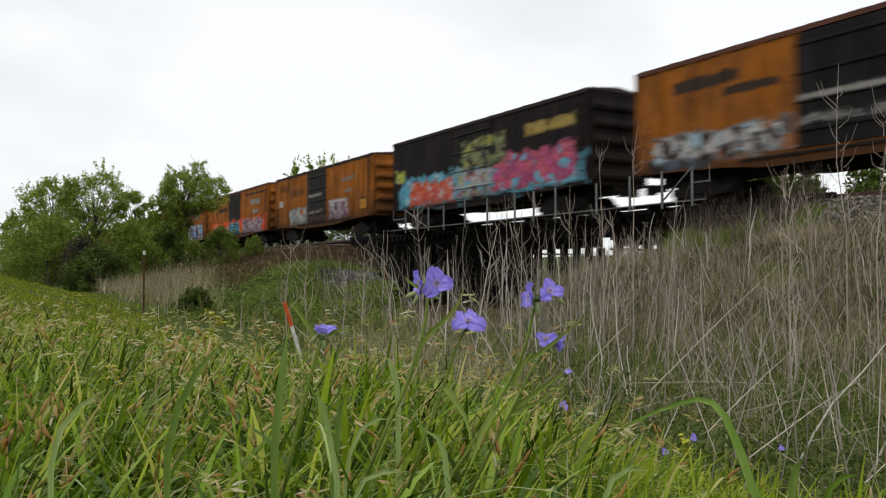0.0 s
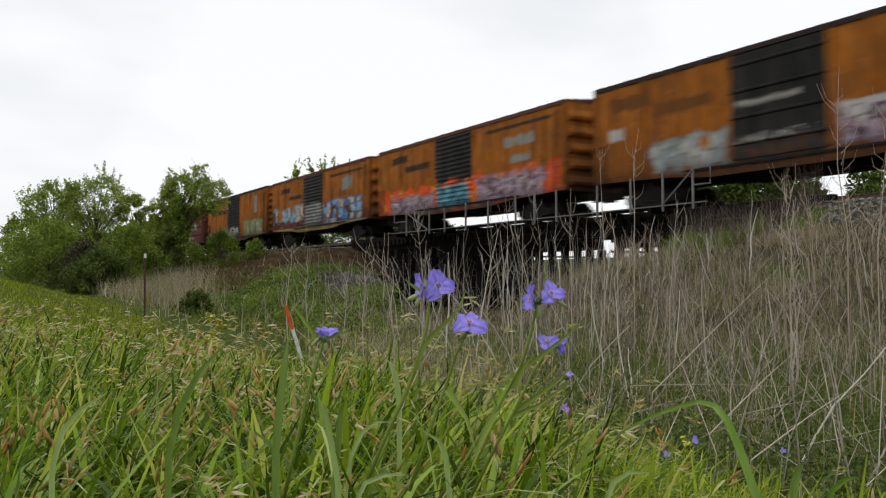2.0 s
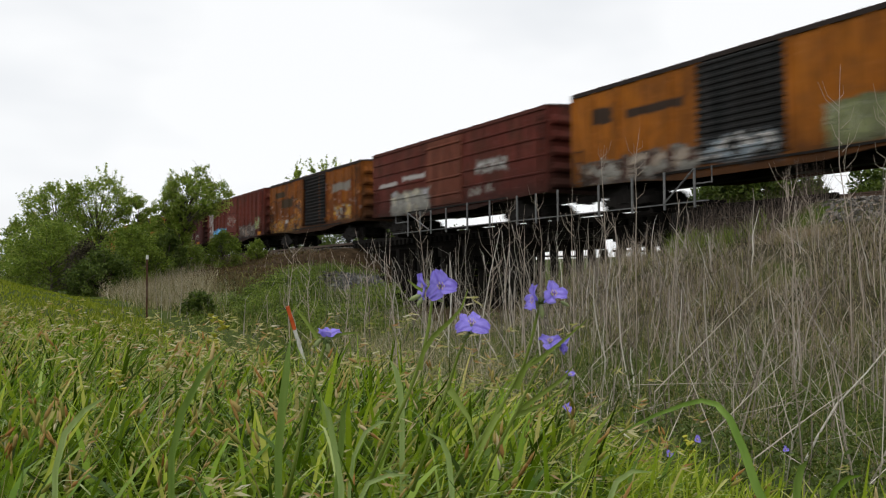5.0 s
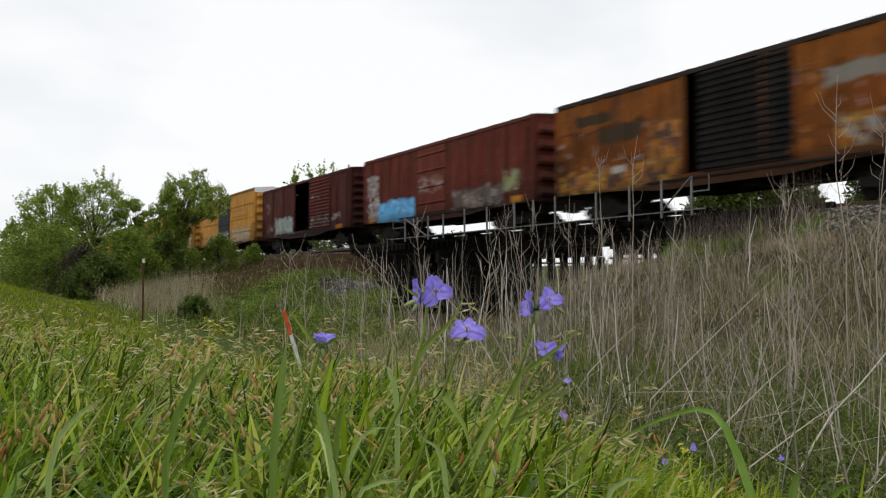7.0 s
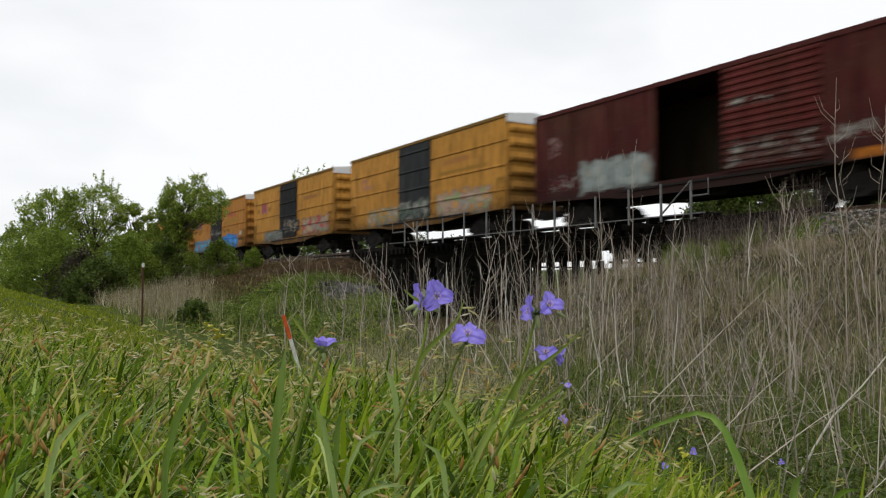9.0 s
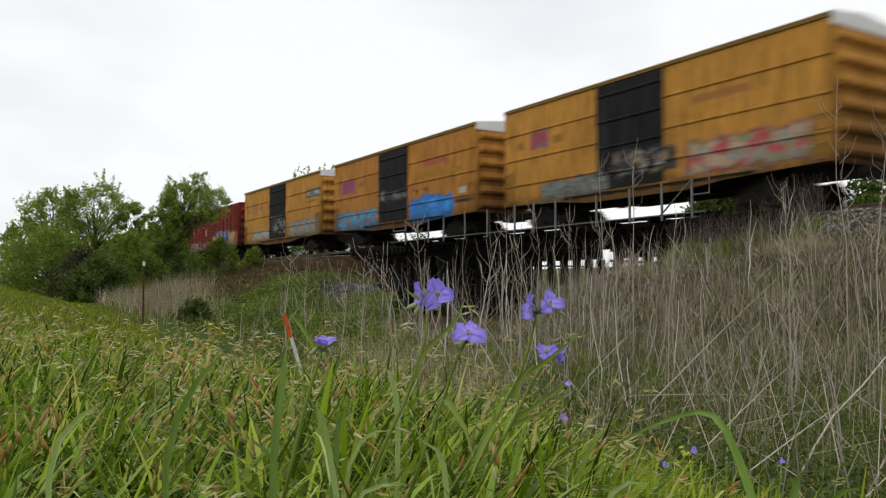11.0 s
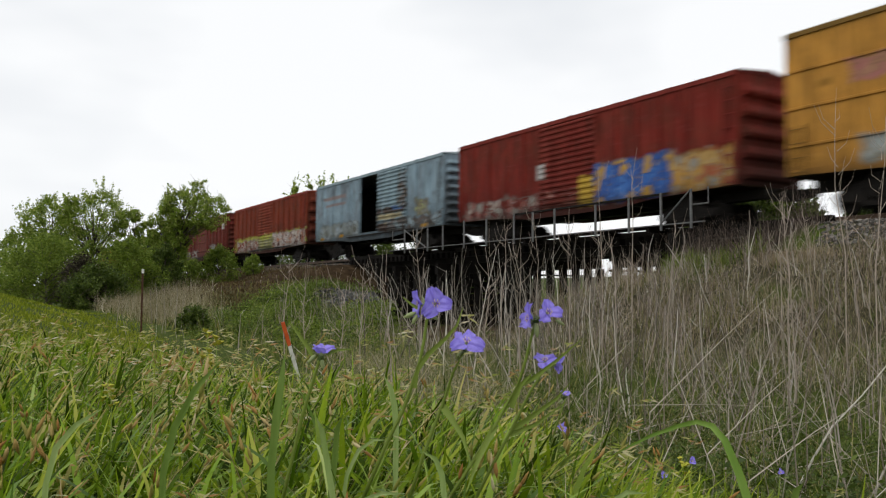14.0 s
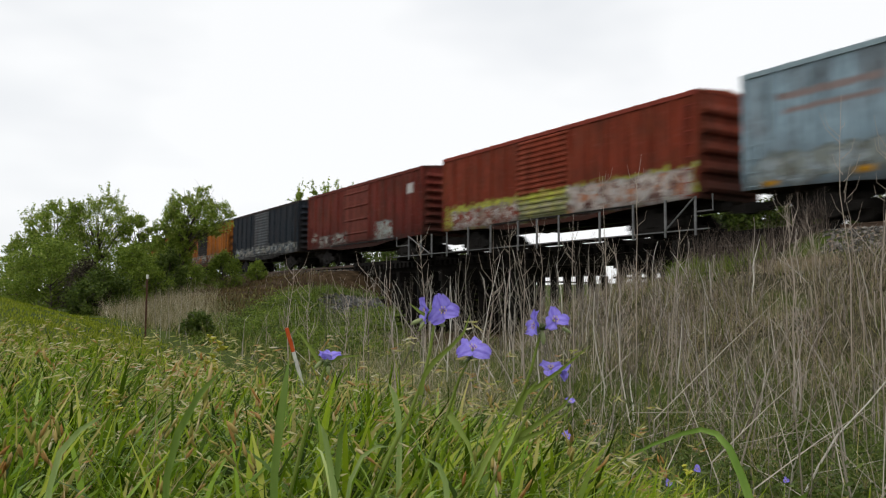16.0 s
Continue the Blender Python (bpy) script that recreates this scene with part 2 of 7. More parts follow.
# ---- mesh helpers ----
class Build:
    """Collects simple solids into one mesh."""

    def __init__(self):
        self.v, self.f = [], []

    def add(self, verts, faces):
        o = len(self.v)
        self.v += [tuple(p) for p in verts]
        self.f += [tuple(i + o for i in f) for f in faces]
        return self

    def box(self, x0, x1, y0, y1, z0, z1, c=0.0):
        """A box; c takes a chamfer off the edges that run along z."""
        if c:
            ring = [(x0 + c, y0), (x1 - c, y0), (x1, y0 + c), (x1, y1 - c), (x1 - c, y1), (x0 + c, y1), (x0, y1 - c), (x0, y0 + c)]
        else:
            ring = [(x0, y0), (x1, y0), (x1, y1), (x0, y1)]
        return self.prism(ring, z0, z1)

    def prism(self, ring, z0, z1):
        n = len(ring)
        v = [(x, y, z0) for x, y in ring] + [(x, y, z1) for x, y in ring]
        f = [(i, (i + 1) % n, n + (i + 1) % n, n + i) for i in range(n)] + [tuple(range(n))[::-1], tuple(range(n, 2 * n))]
        return self.add(v, f)

    def sweep(self, ring, y0, y1):
        """An outline in x and z, drawn out along y."""
        n = len(ring)
        v = [(x, y0, z) for x, z in ring] + [(x, y1, z) for x, z in ring]
        f = [(n + i, n + (i + 1) % n, (i + 1) % n, i) for i in range(n)] + [tuple(range(n)), tuple(range(n, 2 * n))[::-1]]
        return self.add(v, f)

    def run(self, ring, x0, x1):
        """An outline in y and z, drawn out along x."""
        n = len(ring)
        v = [(x0, y, z) for y, z in ring] + [(x1, y, z) for y, z in ring]
        f = [(i, (i + 1) % n, n + (i + 1) % n, n + i) for i in range(n)] + [tuple(range(n))[::-1], tuple(range(n, 2 * n))]
        return self.add(v, f)

    def tube(self, pts, radii, n=6):
        """A tapered tube along a line of points."""
        pts = [Vector(p) for p in pts]
        rings = []
        for i, p in enumerate(pts):
            way = (pts[min(i + 1, len(pts) - 1)] - pts[max(i - 1, 0)]).normalized()
            side = way.cross(Vector((0.31, 0.2, 0.93)) if abs(way.z) < 0.9 else Vector((1, 0.1, 0))).normalized()
            up = side.cross(way)
            r = radii[i] if hasattr(radii, "__len__") else radii
            rings.append([p + (side * math.cos(2 * math.pi * j / n) + up * math.sin(2 * math.pi * j / n)) * r for j in range(n)])
        v = [q for ring in rings for q in ring]
        f = []
        for i in range(len(pts) - 1):
            for j in range(n):
                k = (j + 1) % n
                f.append((i * n + j, i * n + k, (i + 1) * n + k, (i + 1) * n + j))
        f += [tuple(range(n))[::-1], tuple(range((len(pts) - 1) * n, len(pts) * n))]
        return self.add(v, f)

    def mesh(self, name, mat, smooth=False):
        me = bpy.data.meshes.new(name)
        me.from_pydata(self.v, [], self.f)
        me.materials.append(mat)
        if smooth:
            me.polygons.foreach_set("use_smooth", [True] * len(me.polygons))
        me.update()
        return me


def part(name, b, mat, parent, label="", smooth=False):
    """One mesh object under a thing or a part. b: a Build, or a mesh to share."""
    ob = new(name, b if isinstance(b, bpy.types.Mesh) else b.mesh(name, mat, smooth))
    ob.parent = parent
    return tagged(ob, label)


def quads_mesh(name, verts, faces, mat, smooth=True):
    """A mesh from arrays: verts (n, 3), faces (m, 3 or 4)."""
    me = bpy.data.meshes.new(name)
    n, k = faces.shape
    me.vertices.add(len(verts))
    me.vertices.foreach_set("co", np.ascontiguousarray(verts, dtype=np.float32).ravel())
    me.loops.add(n * k)
    me.loops.foreach_set("vertex_index", np.ascontiguousarray(faces, dtype=np.int32).ravel())
    me.polygons.add(n)
    me.polygons.foreach_set("loop_start", np.arange(0, n * k, k, dtype=np.int32))
    me.polygons.foreach_set("use_smooth", np.full(n, smooth))
    me.materials.append(mat)
    me.update(calc_edges=True)
    return me


def stuff(name, verts, faces, mat, label, category):
    return tagged(new(name, quads_mesh(name, verts, faces, mat)), label, category, "", "stuff")


# ---- ground ----
def ease(v, lo, hi):
    u = np.clip((v - lo) / (hi - lo), 0, 1)
    return u * u * (3 - 2 * u)


BRIDGE_S0, BRIDGE_S1 = 12.9, 43.0
WALL_A, WALL_S1 = 18.75, 17.2      # timber bulkhead beside the end of the bridge


def ground_z(x, y):
    """Height of the ground: verge, ditch, railway bank with a gap for the creek, hill beyond."""
    x, y = np.asarray(x, float), np.asarray(y, float)
    a, s = x * AC[0] + y * AC[1], x * AL[0] + y * AL[1]
    ditch = np.interp(a, [-60, -8, 0.4, 1.2, 2.2, 4.0, 7.0, 9.5, 12.0], [0.6, 0.1, 0.0, -0.08, -0.38, -0.75, -0.95, -0.8, -0.45])
    shallow = np.interp(a, [-60, -8, 0.8, 2.4, 4.2, 7.0, 9.0, 12.0], [1.8, 1.1, 0.75, 0.25, -0.2, -0.25, 0.15, 0.95])
    z = ditch + (shallow - ditch) * ease(s, 6, 34)
    bank = np.interp(a, [11.2, 14.5, 18.2, 24.8, 29, 34, 60, 160, 900], [-0.6, 0.7, 2.28, 2.30, 0.2, -0.3, 1.0, 6.2, 8.0])
    even = np.interp(a, [11.2, 14.5, 18.4, 24.8], [0.72, 1.35, 2.28, 2.30])
    gap = np.interp(a, [11.2, 14.5, 26, 34, 60, 160, 900], [-0.6, -0.9, -0.9, -0.3, 1.0, 6.2, 8.0])
    ledge = np.interp(a, [11.2, 14.5, 17.0, 18.6, 18.8, 24.8], [-0.6, 0.75, 1.25, 1.40, 2.28, 2.30])
    bank = np.where(a < 24, bank + (ledge - bank) * ease(s, BRIDGE_S0 - 0.3, BRIDGE_S0 + 0.1), bank)
    bank = np.where(a < 24, bank + (even - bank) * ease(s, 34, 40), bank)
    g = ease(s, 16.0, 18.6) * (1 - ease(s, BRIDGE_S1 - 5.2, BRIDGE_S1 + 0.2))
    z = np.where(a > 11.2, np.maximum(z, 0) * 0 + bank + (gap - bank) * g, z)
    blend = ease(a, 9.5, 12.5)
    low = ditch + (shallow - ditch) * ease(s, 6, 34)
    # the creek comes out from under the bridge in a channel of its own
    mid = np.interp(a, [8.0, 11.0, 12.5, 14.5], [15.0, 17.6, 20.4, 24.0])
    wide = np.interp(a, [8.0, 11.0, 12.5], [2.4, 3.9, 4.8])
    low = low - (low + 0.95) * ease(a, 8.4, 10.6) * (1 - ease(np.abs(s - mid), wide - 1.8, wide))
    z = np.where(a < 12.5, low * (1 - blend) + (bank + (gap - bank) * g) * blend, z)
    z = np.maximum(z, np.where((a > 8) & (a < 12.5), low, -9))
    z = z + 0.42 * np.exp(-((a - 10.2) / 1.3) ** 2 - ((s - 26.3) / 2.6) ** 2) + 0.3 * np.exp(-((a - 13.6) / 1.2) ** 2 - ((s - 33.0) / 2.2) ** 2)
    return z + 0.05 * np.sin(1.3 * x + 0.7 * y) * np.sin(0.9 * y - 0.4 * x) * ease(np.hypot(x, y), 2, 6)


def make_ground():
    u = np.linspace(-1, 1, 261)
    xs = 26 * u + 1500 * np.abs(u) ** 6 * u
    w = np.linspace(-0.35, 1, 261)
    ys = 62 * w + 1500 * np.abs(w) ** 7 * np.sign(w)
    X, Y = np.meshgrid(xs, ys, indexing="ij")
    Z = ground_z(X, Y)
    n, m = X.shape
    i = np.arange(n * m).reshape(n, m)
    f = np.stack([i[:-1, :-1], i[1:, :-1], i[1:, 1:], i[:-1, 1:]], -1).reshape(-1, 4)
    me = quads_mesh("ground", np.stack([X, Y, Z], -1).reshape(-1, 3), f, M_GROUND)
    return tagged(new("ground", me), "earth bank, ditch and verge under grass and weeds", "ground", "", "structure")


make_ground()


# ---- track and bridge ----
def make_track():
    """Two rails on timber ties along the whole line; local x runs with the train."""
    top = new("railway_track")
    top.matrix_basis = track_pose(TRACK_A, 30, RAIL_Z)
    tagged(top, "single railway track with rusty rails on dark timber ties", "railway track", "", "structure")
    prof = [(-0.07, -0.17), (0.07, -0.17), (0.07, -0.155), (0.012, -0.135), (0.012, -0.045), (0.036, -0.035), (0.036, 0), (-0.036, 0), (-0.036, -0.035), (-0.012, -0.045), (-0.012, -0.135), (-0.07, -0.155)]
    for y in (-0.755, 0.755):
        part("rail", Build().run([(y + p, q) for p, q in prof], -380, 310), M_RAIL, top)
    tie = Build().box(-0.115, 0.115, -1.3, 1.3, -0.36, -0.175, 0.012).mesh("tie", M_TIMBER)
    for i in range(150):
        x = 30 - 0.55 * i
        if -14 < x < 15.4:
            continue
        part("tie", tie, None, top).location = (x, 0.02 * math.sin(i * 2.3), 0)
    return top


def make_bridge():
    """Open-deck timber pile trestle with a walkway and steel handrail posts on the near side."""
    top = new("railway_bridge")
    s_mid = (BRIDGE_S0 + BRIDGE_S1) / 2
    half = (BRIDGE_S1 - BRIDGE_S0) / 2
    top.matrix_basis = track_pose(TRACK_A, s_mid, RAIL_Z)
    tagged(top, "dark timber pile trestle bridge with a walkway and handrail posts", "bridge")
    X = lambda s: s_mid - s
    tie = Build().box(-0.12, 0.12, -1.55, 1.55, -0.42, -0.175, 0.012).mesh("bridge_tie", M_TIMBER)
    for i in range(65):
        part("bridge_tie", tie, None, top).location = (-half + 0.25 + i * 0.455, 0.015 * math.sin(i * 1.7), 0)
    for y in (-0.95, -0.62, 0.62, 0.95):
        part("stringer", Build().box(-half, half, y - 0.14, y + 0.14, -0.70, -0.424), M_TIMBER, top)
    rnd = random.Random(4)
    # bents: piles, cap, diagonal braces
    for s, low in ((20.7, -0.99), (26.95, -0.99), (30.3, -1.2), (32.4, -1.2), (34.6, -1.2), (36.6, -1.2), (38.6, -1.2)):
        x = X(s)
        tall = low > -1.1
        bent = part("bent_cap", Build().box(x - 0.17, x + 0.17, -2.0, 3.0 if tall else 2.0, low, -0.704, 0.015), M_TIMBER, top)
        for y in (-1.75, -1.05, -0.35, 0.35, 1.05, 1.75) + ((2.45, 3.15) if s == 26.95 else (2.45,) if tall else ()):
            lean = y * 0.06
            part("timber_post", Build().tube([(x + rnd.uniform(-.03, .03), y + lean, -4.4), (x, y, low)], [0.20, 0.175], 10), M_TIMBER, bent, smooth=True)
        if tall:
            part("girt", Build().box(x - 0.22, x - 0.17, -1.95, 2.6, -1.34, -1.27), M_TIMBER, bent)
            continue
        part("brace", Build().tube([(x - 0.2, -1.9, -3.3), (x - 0.2, 1.9, -1.35)], 0.09, 4), M_TIMBER, bent)
        part("brace", Build().tube([(x + 0.2, 1.9, -3.3), (x + 0.2, -1.9, -1.35)], 0.09, 4), M_TIMBER, bent)
    # deeper timbers of a side span beyond the track
    # they are cut off on the skew and leave one bay open
    for y in (1.6, 2.3, 2.75):
        skew = -1.07 * (y - 1.6)
        part("side_stringer", Build().box(X(31.0), 2.62 + skew, y - 0.15, y + 0.15, -0.988, -0.45), M_TIMBER, top)
        part("side_stringer", Build().box(3.95 + skew, X(17.5), y - 0.15, y + 0.15, -0.988, -0.45), M_TIMBER, top)
    for y in (-1.45, 1.45):
        part("guard_timber", Build().box(-half, half, y - 0.1, y + 0.1, -0.172, -0.01, 0.012), M_TIMBER, top)
    # abutments: plank back walls
    for x in (-half + 0.1, half - 0.1):
        wall = part("abutment", Build().box(x - 0.2, x + 0.2, -2.6, 2.6, -1.25, -0.704), M_TIMBER, top)
        for k in range(4):
            part("plank", Build().box(x - 0.22, x + 0.22, -3.2, 3.2, -1.57 - 0.32 * k, -1.27 - 0.32 * k, 0.02), M_TIMBER, wall)
    # added near-black planks stand in for the shade behind the left-hand bents
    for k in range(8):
        part("shade_plank", Build().box(X(40.0), X(31.2), 2.02, 2.10, -3.6 + 0.31 * k, -3.32 + 0.31 * k), M_TIMBER, top)
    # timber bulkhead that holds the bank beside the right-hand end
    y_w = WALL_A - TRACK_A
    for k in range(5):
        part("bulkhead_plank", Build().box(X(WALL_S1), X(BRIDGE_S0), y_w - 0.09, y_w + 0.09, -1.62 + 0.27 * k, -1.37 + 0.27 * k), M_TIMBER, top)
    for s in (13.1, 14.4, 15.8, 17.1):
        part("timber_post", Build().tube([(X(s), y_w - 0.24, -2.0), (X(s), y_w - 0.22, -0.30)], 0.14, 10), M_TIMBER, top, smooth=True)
    for s0, s1, yy, zz in ((13.2, 17.4, -2.35, -0.42), (14.2, 16.6, -2.75, -0.60)):
        part("pipe_rail", Build().tube([(X(s0), yy, zz + 0.1), (X(s1), yy, zz)], 0.03, 6), M_GALV, top, "loose grey pipe beside the walkway")
    # walkway on the near side (-y)
    for k in range(3):
        part("walkway_plank", Build().box(X(36.2), X(16.3), -2.42 + 0.25 * k, -2.19 + 0.25 * k, 0.0, 0.055), M_TIMBER, top)
    # the edge gets the pale steel so that its colour carries the light on it
    part("walkway_edge", Build().box(X(36.2), X(16.3), -2.50, -2.43, 0.02, 0.055), M_GALV, top, "thin walkway edge, pale grey to look lit")
    for k in range(10):
        x = X(35.8) + k * 2.15
        part("walkway_bracket", Build().box(x - 0.06, x + 0.06, -2.46, -1.36, -0.16, -0.004), M_TIMBER, top)
    yr = -2.48
    for s in (34.6, 33.4, 32.4, 31.05, 29.3, 27.6, 25.7, 24.5, 23.2, 21.0, 19.4, 18.0, 16.8):
        x = X(s)
        tall = 1.00 + 0.05 * math.sin(s * 5)
        part("rail_post", Build().box(x - 0.038, x + 0.038, yr - 0.03, yr + 0.03, -0.14, tall, 0.008), M_GALV, top, "grey steel handrail post")
    # end loops with their diagonal struts
    for s_post, s_out, s_foot in ((34.6, 35.85, 32.5), (16.8, 16.15, 18.0)):
        b = Build()
        b.tube([(X(s_post), yr, 0.56), (X(s_out), yr, 0.56), (X(s_out), yr, 1.04)], 0.028, 6)
        b.tube([(X(s_post), yr - 0.04, 1.00), (X(s_foot), yr - 0.04, 0.05)], 0.03, 6)
        part("rail_end_strut", b, M_GALV, top, "bent steel end rail with a diagonal strut")
    return top


make_track()
make_bridge()


# ---- boxcars ----
RUST = (0.10, 0.045, 0.022)


def car_paint(name, base, marks=(), rust=0.45, rough=0.7, dirt=(0.05, 0.035, 0.025), mud_shade=0.0):
    """Old paint with streaks, rust and sprayed fields.
    marks: (x0, x1, z0, z1, colours, cell size, raggedness)"""
    k = Nodes(name, rough, 0.0, 0.07)
    if max(base) < 0.07:
        base, dirt, rust = tuple(c * 0.6 for c in base), (0.012, 0.010, 0.009), rust * 0.2
    sep = k.n.new("ShaderNodeSeparateXYZ")
    k.l.new(k.coord, sep.inputs["Vector"])
    x, z = sep.outputs["X"], sep.outputs["Z"]
    streak = k.noise(2.6, 5, (1.6, 1.6, 0.16), rough=0.65)
    blot = k.noise(0.8, 5, move=(hash_of(name), 3, 1))
    fine = k.noise(26, 3)
    dark = tuple(c * 0.40 for c in base)
    mid = tuple(c * 0.75 for c in base)
    pale = tuple(min(1, c * 1.18 + 0.01) for c in base)
    c = k.ramp(streak, [(0.30, dark), (0.43, mid), (0.53, base), (0.70, pale)])
    c = k.mix(k.math("MULTIPLY", k.step(k.noise(9, 4, (1.0, 1.0, 0.05)), 0.52, 0.72), 0.68), c, dark)
    rusty = k.math("MULTIPLY", k.step(k.math("ADD", k.math("MULTIPLY", blot, 0.6), k.math("MULTIPLY", streak, 0.4)), 0.50, 0.68), rust)
    c = k.mix(rusty, c, RUST)
    soot = k.math("MULTIPLY", k.step(k.noise(1.1, 5, (1.0, 1.0, 0.45), (3, hash_of(name), 2), rough=0.7), 0.47, 0.66), min(0.8, rust * 1.25))
    c = k.mix(soot, c, (0.045, 0.022, 0.013))
    # stains that creep up from the sill, and scuffed bands between the posts
    creep = k.math("ADD", z, k.math("MULTIPLY", k.noise(1.3, 6, (1.3, 1, 0.55), (hash_of(name), 0, 4), rough=0.7), 3.2))
    c = k.mix(k.math("MULTIPLY", k.step(creep, 4.3, 3.1), min(0.75, rust * 1.3)), c, tuple(v * 0.32 + 0.006 for v in base))
    scuff = k.step(k.noise(3.4, 6, (0.5, 1, 2.2), (1, hash_of(name), 0), rough=0.75), 0.56, 0.66)
    c = k.mix(k.math("MULTIPLY", scuff, 0.4 * rust + 0.08), c, tuple(min(1, v * 1.1 + 0.05) for v in base))
    for i, (x0, x1, z0, z1, cols, cell, rag) in enumerate(marks):
        warp = k.noise(1.1 / max(cell, 0.2), 3, move=(7.1 * i + hash_of(name), 2.7 * i, 0))
        wob = k.math("MULTIPLY", k.math("SUBTRACT", warp, 0.5), rag * 2)
        dx = k.math("SUBTRACT", k.math("ABSOLUTE", k.math("SUBTRACT", x, (x0 + x1) / 2)), (x1 - x0) / 2)
        dz = k.math("SUBTRACT", k.math("ABSOLUTE", k.math("SUBTRACT", z, (z0 + z1) / 2)), (z1 - z0) / 2)
        inside = k.step(k.math("ADD", k.math("MAXIMUM", dx, dz), wob), 0.05, -0.05)
        if len(cols) == 1:
            paint = k.ramp(fine, [(0.3, tuple(v * 0.85 for v in cols[0])), (0.7, cols[0])])
        else:
            vo = k.n.new("ShaderNodeTexVoronoi")
            vo.feature = "SMOOTH_F1"
            vo.inputs["Smoothness"].default_value = 0.35
            vo.inputs["Scale"].default_value = 1.35 / cell
            mv = k.n.new("ShaderNodeMixRGB")
            mv.blend_type, mv.inputs["Fac"].default_value = "ADD", 0.45
            k.l.new(k.vec((1.25, 0.0, 1.0), (3.3 * i, 0, 1.9 * i)), mv.inputs["Color1"])
            k.l.new(k.noise(1.6 / cell, 2, out="Color"), mv.inputs["Color2"])
            k.l.new(mv.outputs["Color"], vo.inputs["Vector"])
            n = len(cols)
            sp = k.n.new("ShaderNodeSeparateColor")
            k.l.new(vo.outputs["Color"], sp.inputs["Color"])
            paint = k.ramp(sp.outputs[0], [(0.12 + 0.76 * j / n, col) for j, col in enumerate(cols)], "CONSTANT")
            edge = k.n.new("ShaderNodeTexVoronoi")
            edge.feature = "DISTANCE_TO_EDGE"
            edge.inputs["Scale"].default_value = 1.35 / cell
            k.l.new(mv.outputs["Color"], edge.inputs["Vector"])
            line = k.step(edge.outputs["Distance"], 0.10, 0.05)
            paint = k.mix(k.math("MULTIPLY", line, 0.7), paint, tuple(v * 0.6 for v in cols[-1]))
        if len(cols) > 2:
            core = k.step(k.math("ADD", k.math("MAXIMUM", dx, dz), wob), -0.07, -0.13)
            rim = k.math("MULTIPLY", k.math("SUBTRACT", 1.0, core), 0.55)
            paint = k.mix(rim, paint, tuple(v * 0.45 for v in cols[0]))
            paint = k.mix(k.math("MULTIPLY", k.step(k.noise(3.2 / cell, 2, (1.3, 1, 0.8), (i, 0, 5)), 0.60, 0.66), 0.6), paint, tuple(min(1, v * 0.4 + 0.25) for v in cols[1]))
        worn = k.math("MULTIPLY", inside, k.step(streak, 0.18, 0.36))
        c = k.mix(worn, c, paint)
    grime = k.math("MULTIPLY", k.step(k.noise(5, 5, (1, 1, 0.4)), 0.52, 0.75), 0.45)
    c = k.mix(grime, c, dirt)
    if mud_shade:
        # mud and brake dust from the wheels, plus painted shade of the next car
        splash_shade = k.math("ADD", z, k.math("MULTIPLY", k.noise(1.5, 4, (1, 1, 0.5)), 2.2))
        c = k.mix(k.math("MULTIPLY", k.step(splash_shade, 4.6, 2.9), mud_shade), c, (0.022, 0.015, 0.011))
    # road grime along the bottom edge
    low = k.step(k.math("ADD", z, k.math("MULTIPLY", k.noise(3, 4, (1, 1, 0.3)), 0.9)), 2.05, 1.45)
    c = k.mix(k.math("MULTIPLY", low, 0.72), c, (0.02, 0.015, 0.012))
    k.bump(fine, 0.12, 0.004)
    return k.color(c)


def hash_of(name):
    return float(sum(ord(ch) * (i + 3) for i, ch in enumerate(name)) % 97)


WHEEL_R = 0.42
_shared = {}


def shared(key, make):
    if key not in _shared:
        _shared[key] = make()
    return _shared[key]


def wheel_mesh():
    b = Build()
    prof = [(-0.07, 0.10), (-0.07, 0.33), (-0.065, WHEEL_R + 0.025), (-0.035, WHEEL_R + 0.025), (-0.03, WHEEL_R), (0.065, WHEEL_R - 0.006), (0.065, 0.33), (0.03, 0.30), (0.03, 0.14), (0.07, 0.10)]
    n, m = 24, len(prof)
    v = [(r * math.cos(2 * math.pi * i / n), y, r * math.sin(2 * math.pi * i / n)) for i in range(n) for y, r in prof]
    f = [(i * m + j, i * m + (j + 1) % m, ((i + 1) % n) * m + (j + 1) % m, ((i + 1) % n) * m + j) for i in range(n) for j in range(m)]
    b.add(v, f)
    return b.mesh("wheel", M_STEELDARK, True)


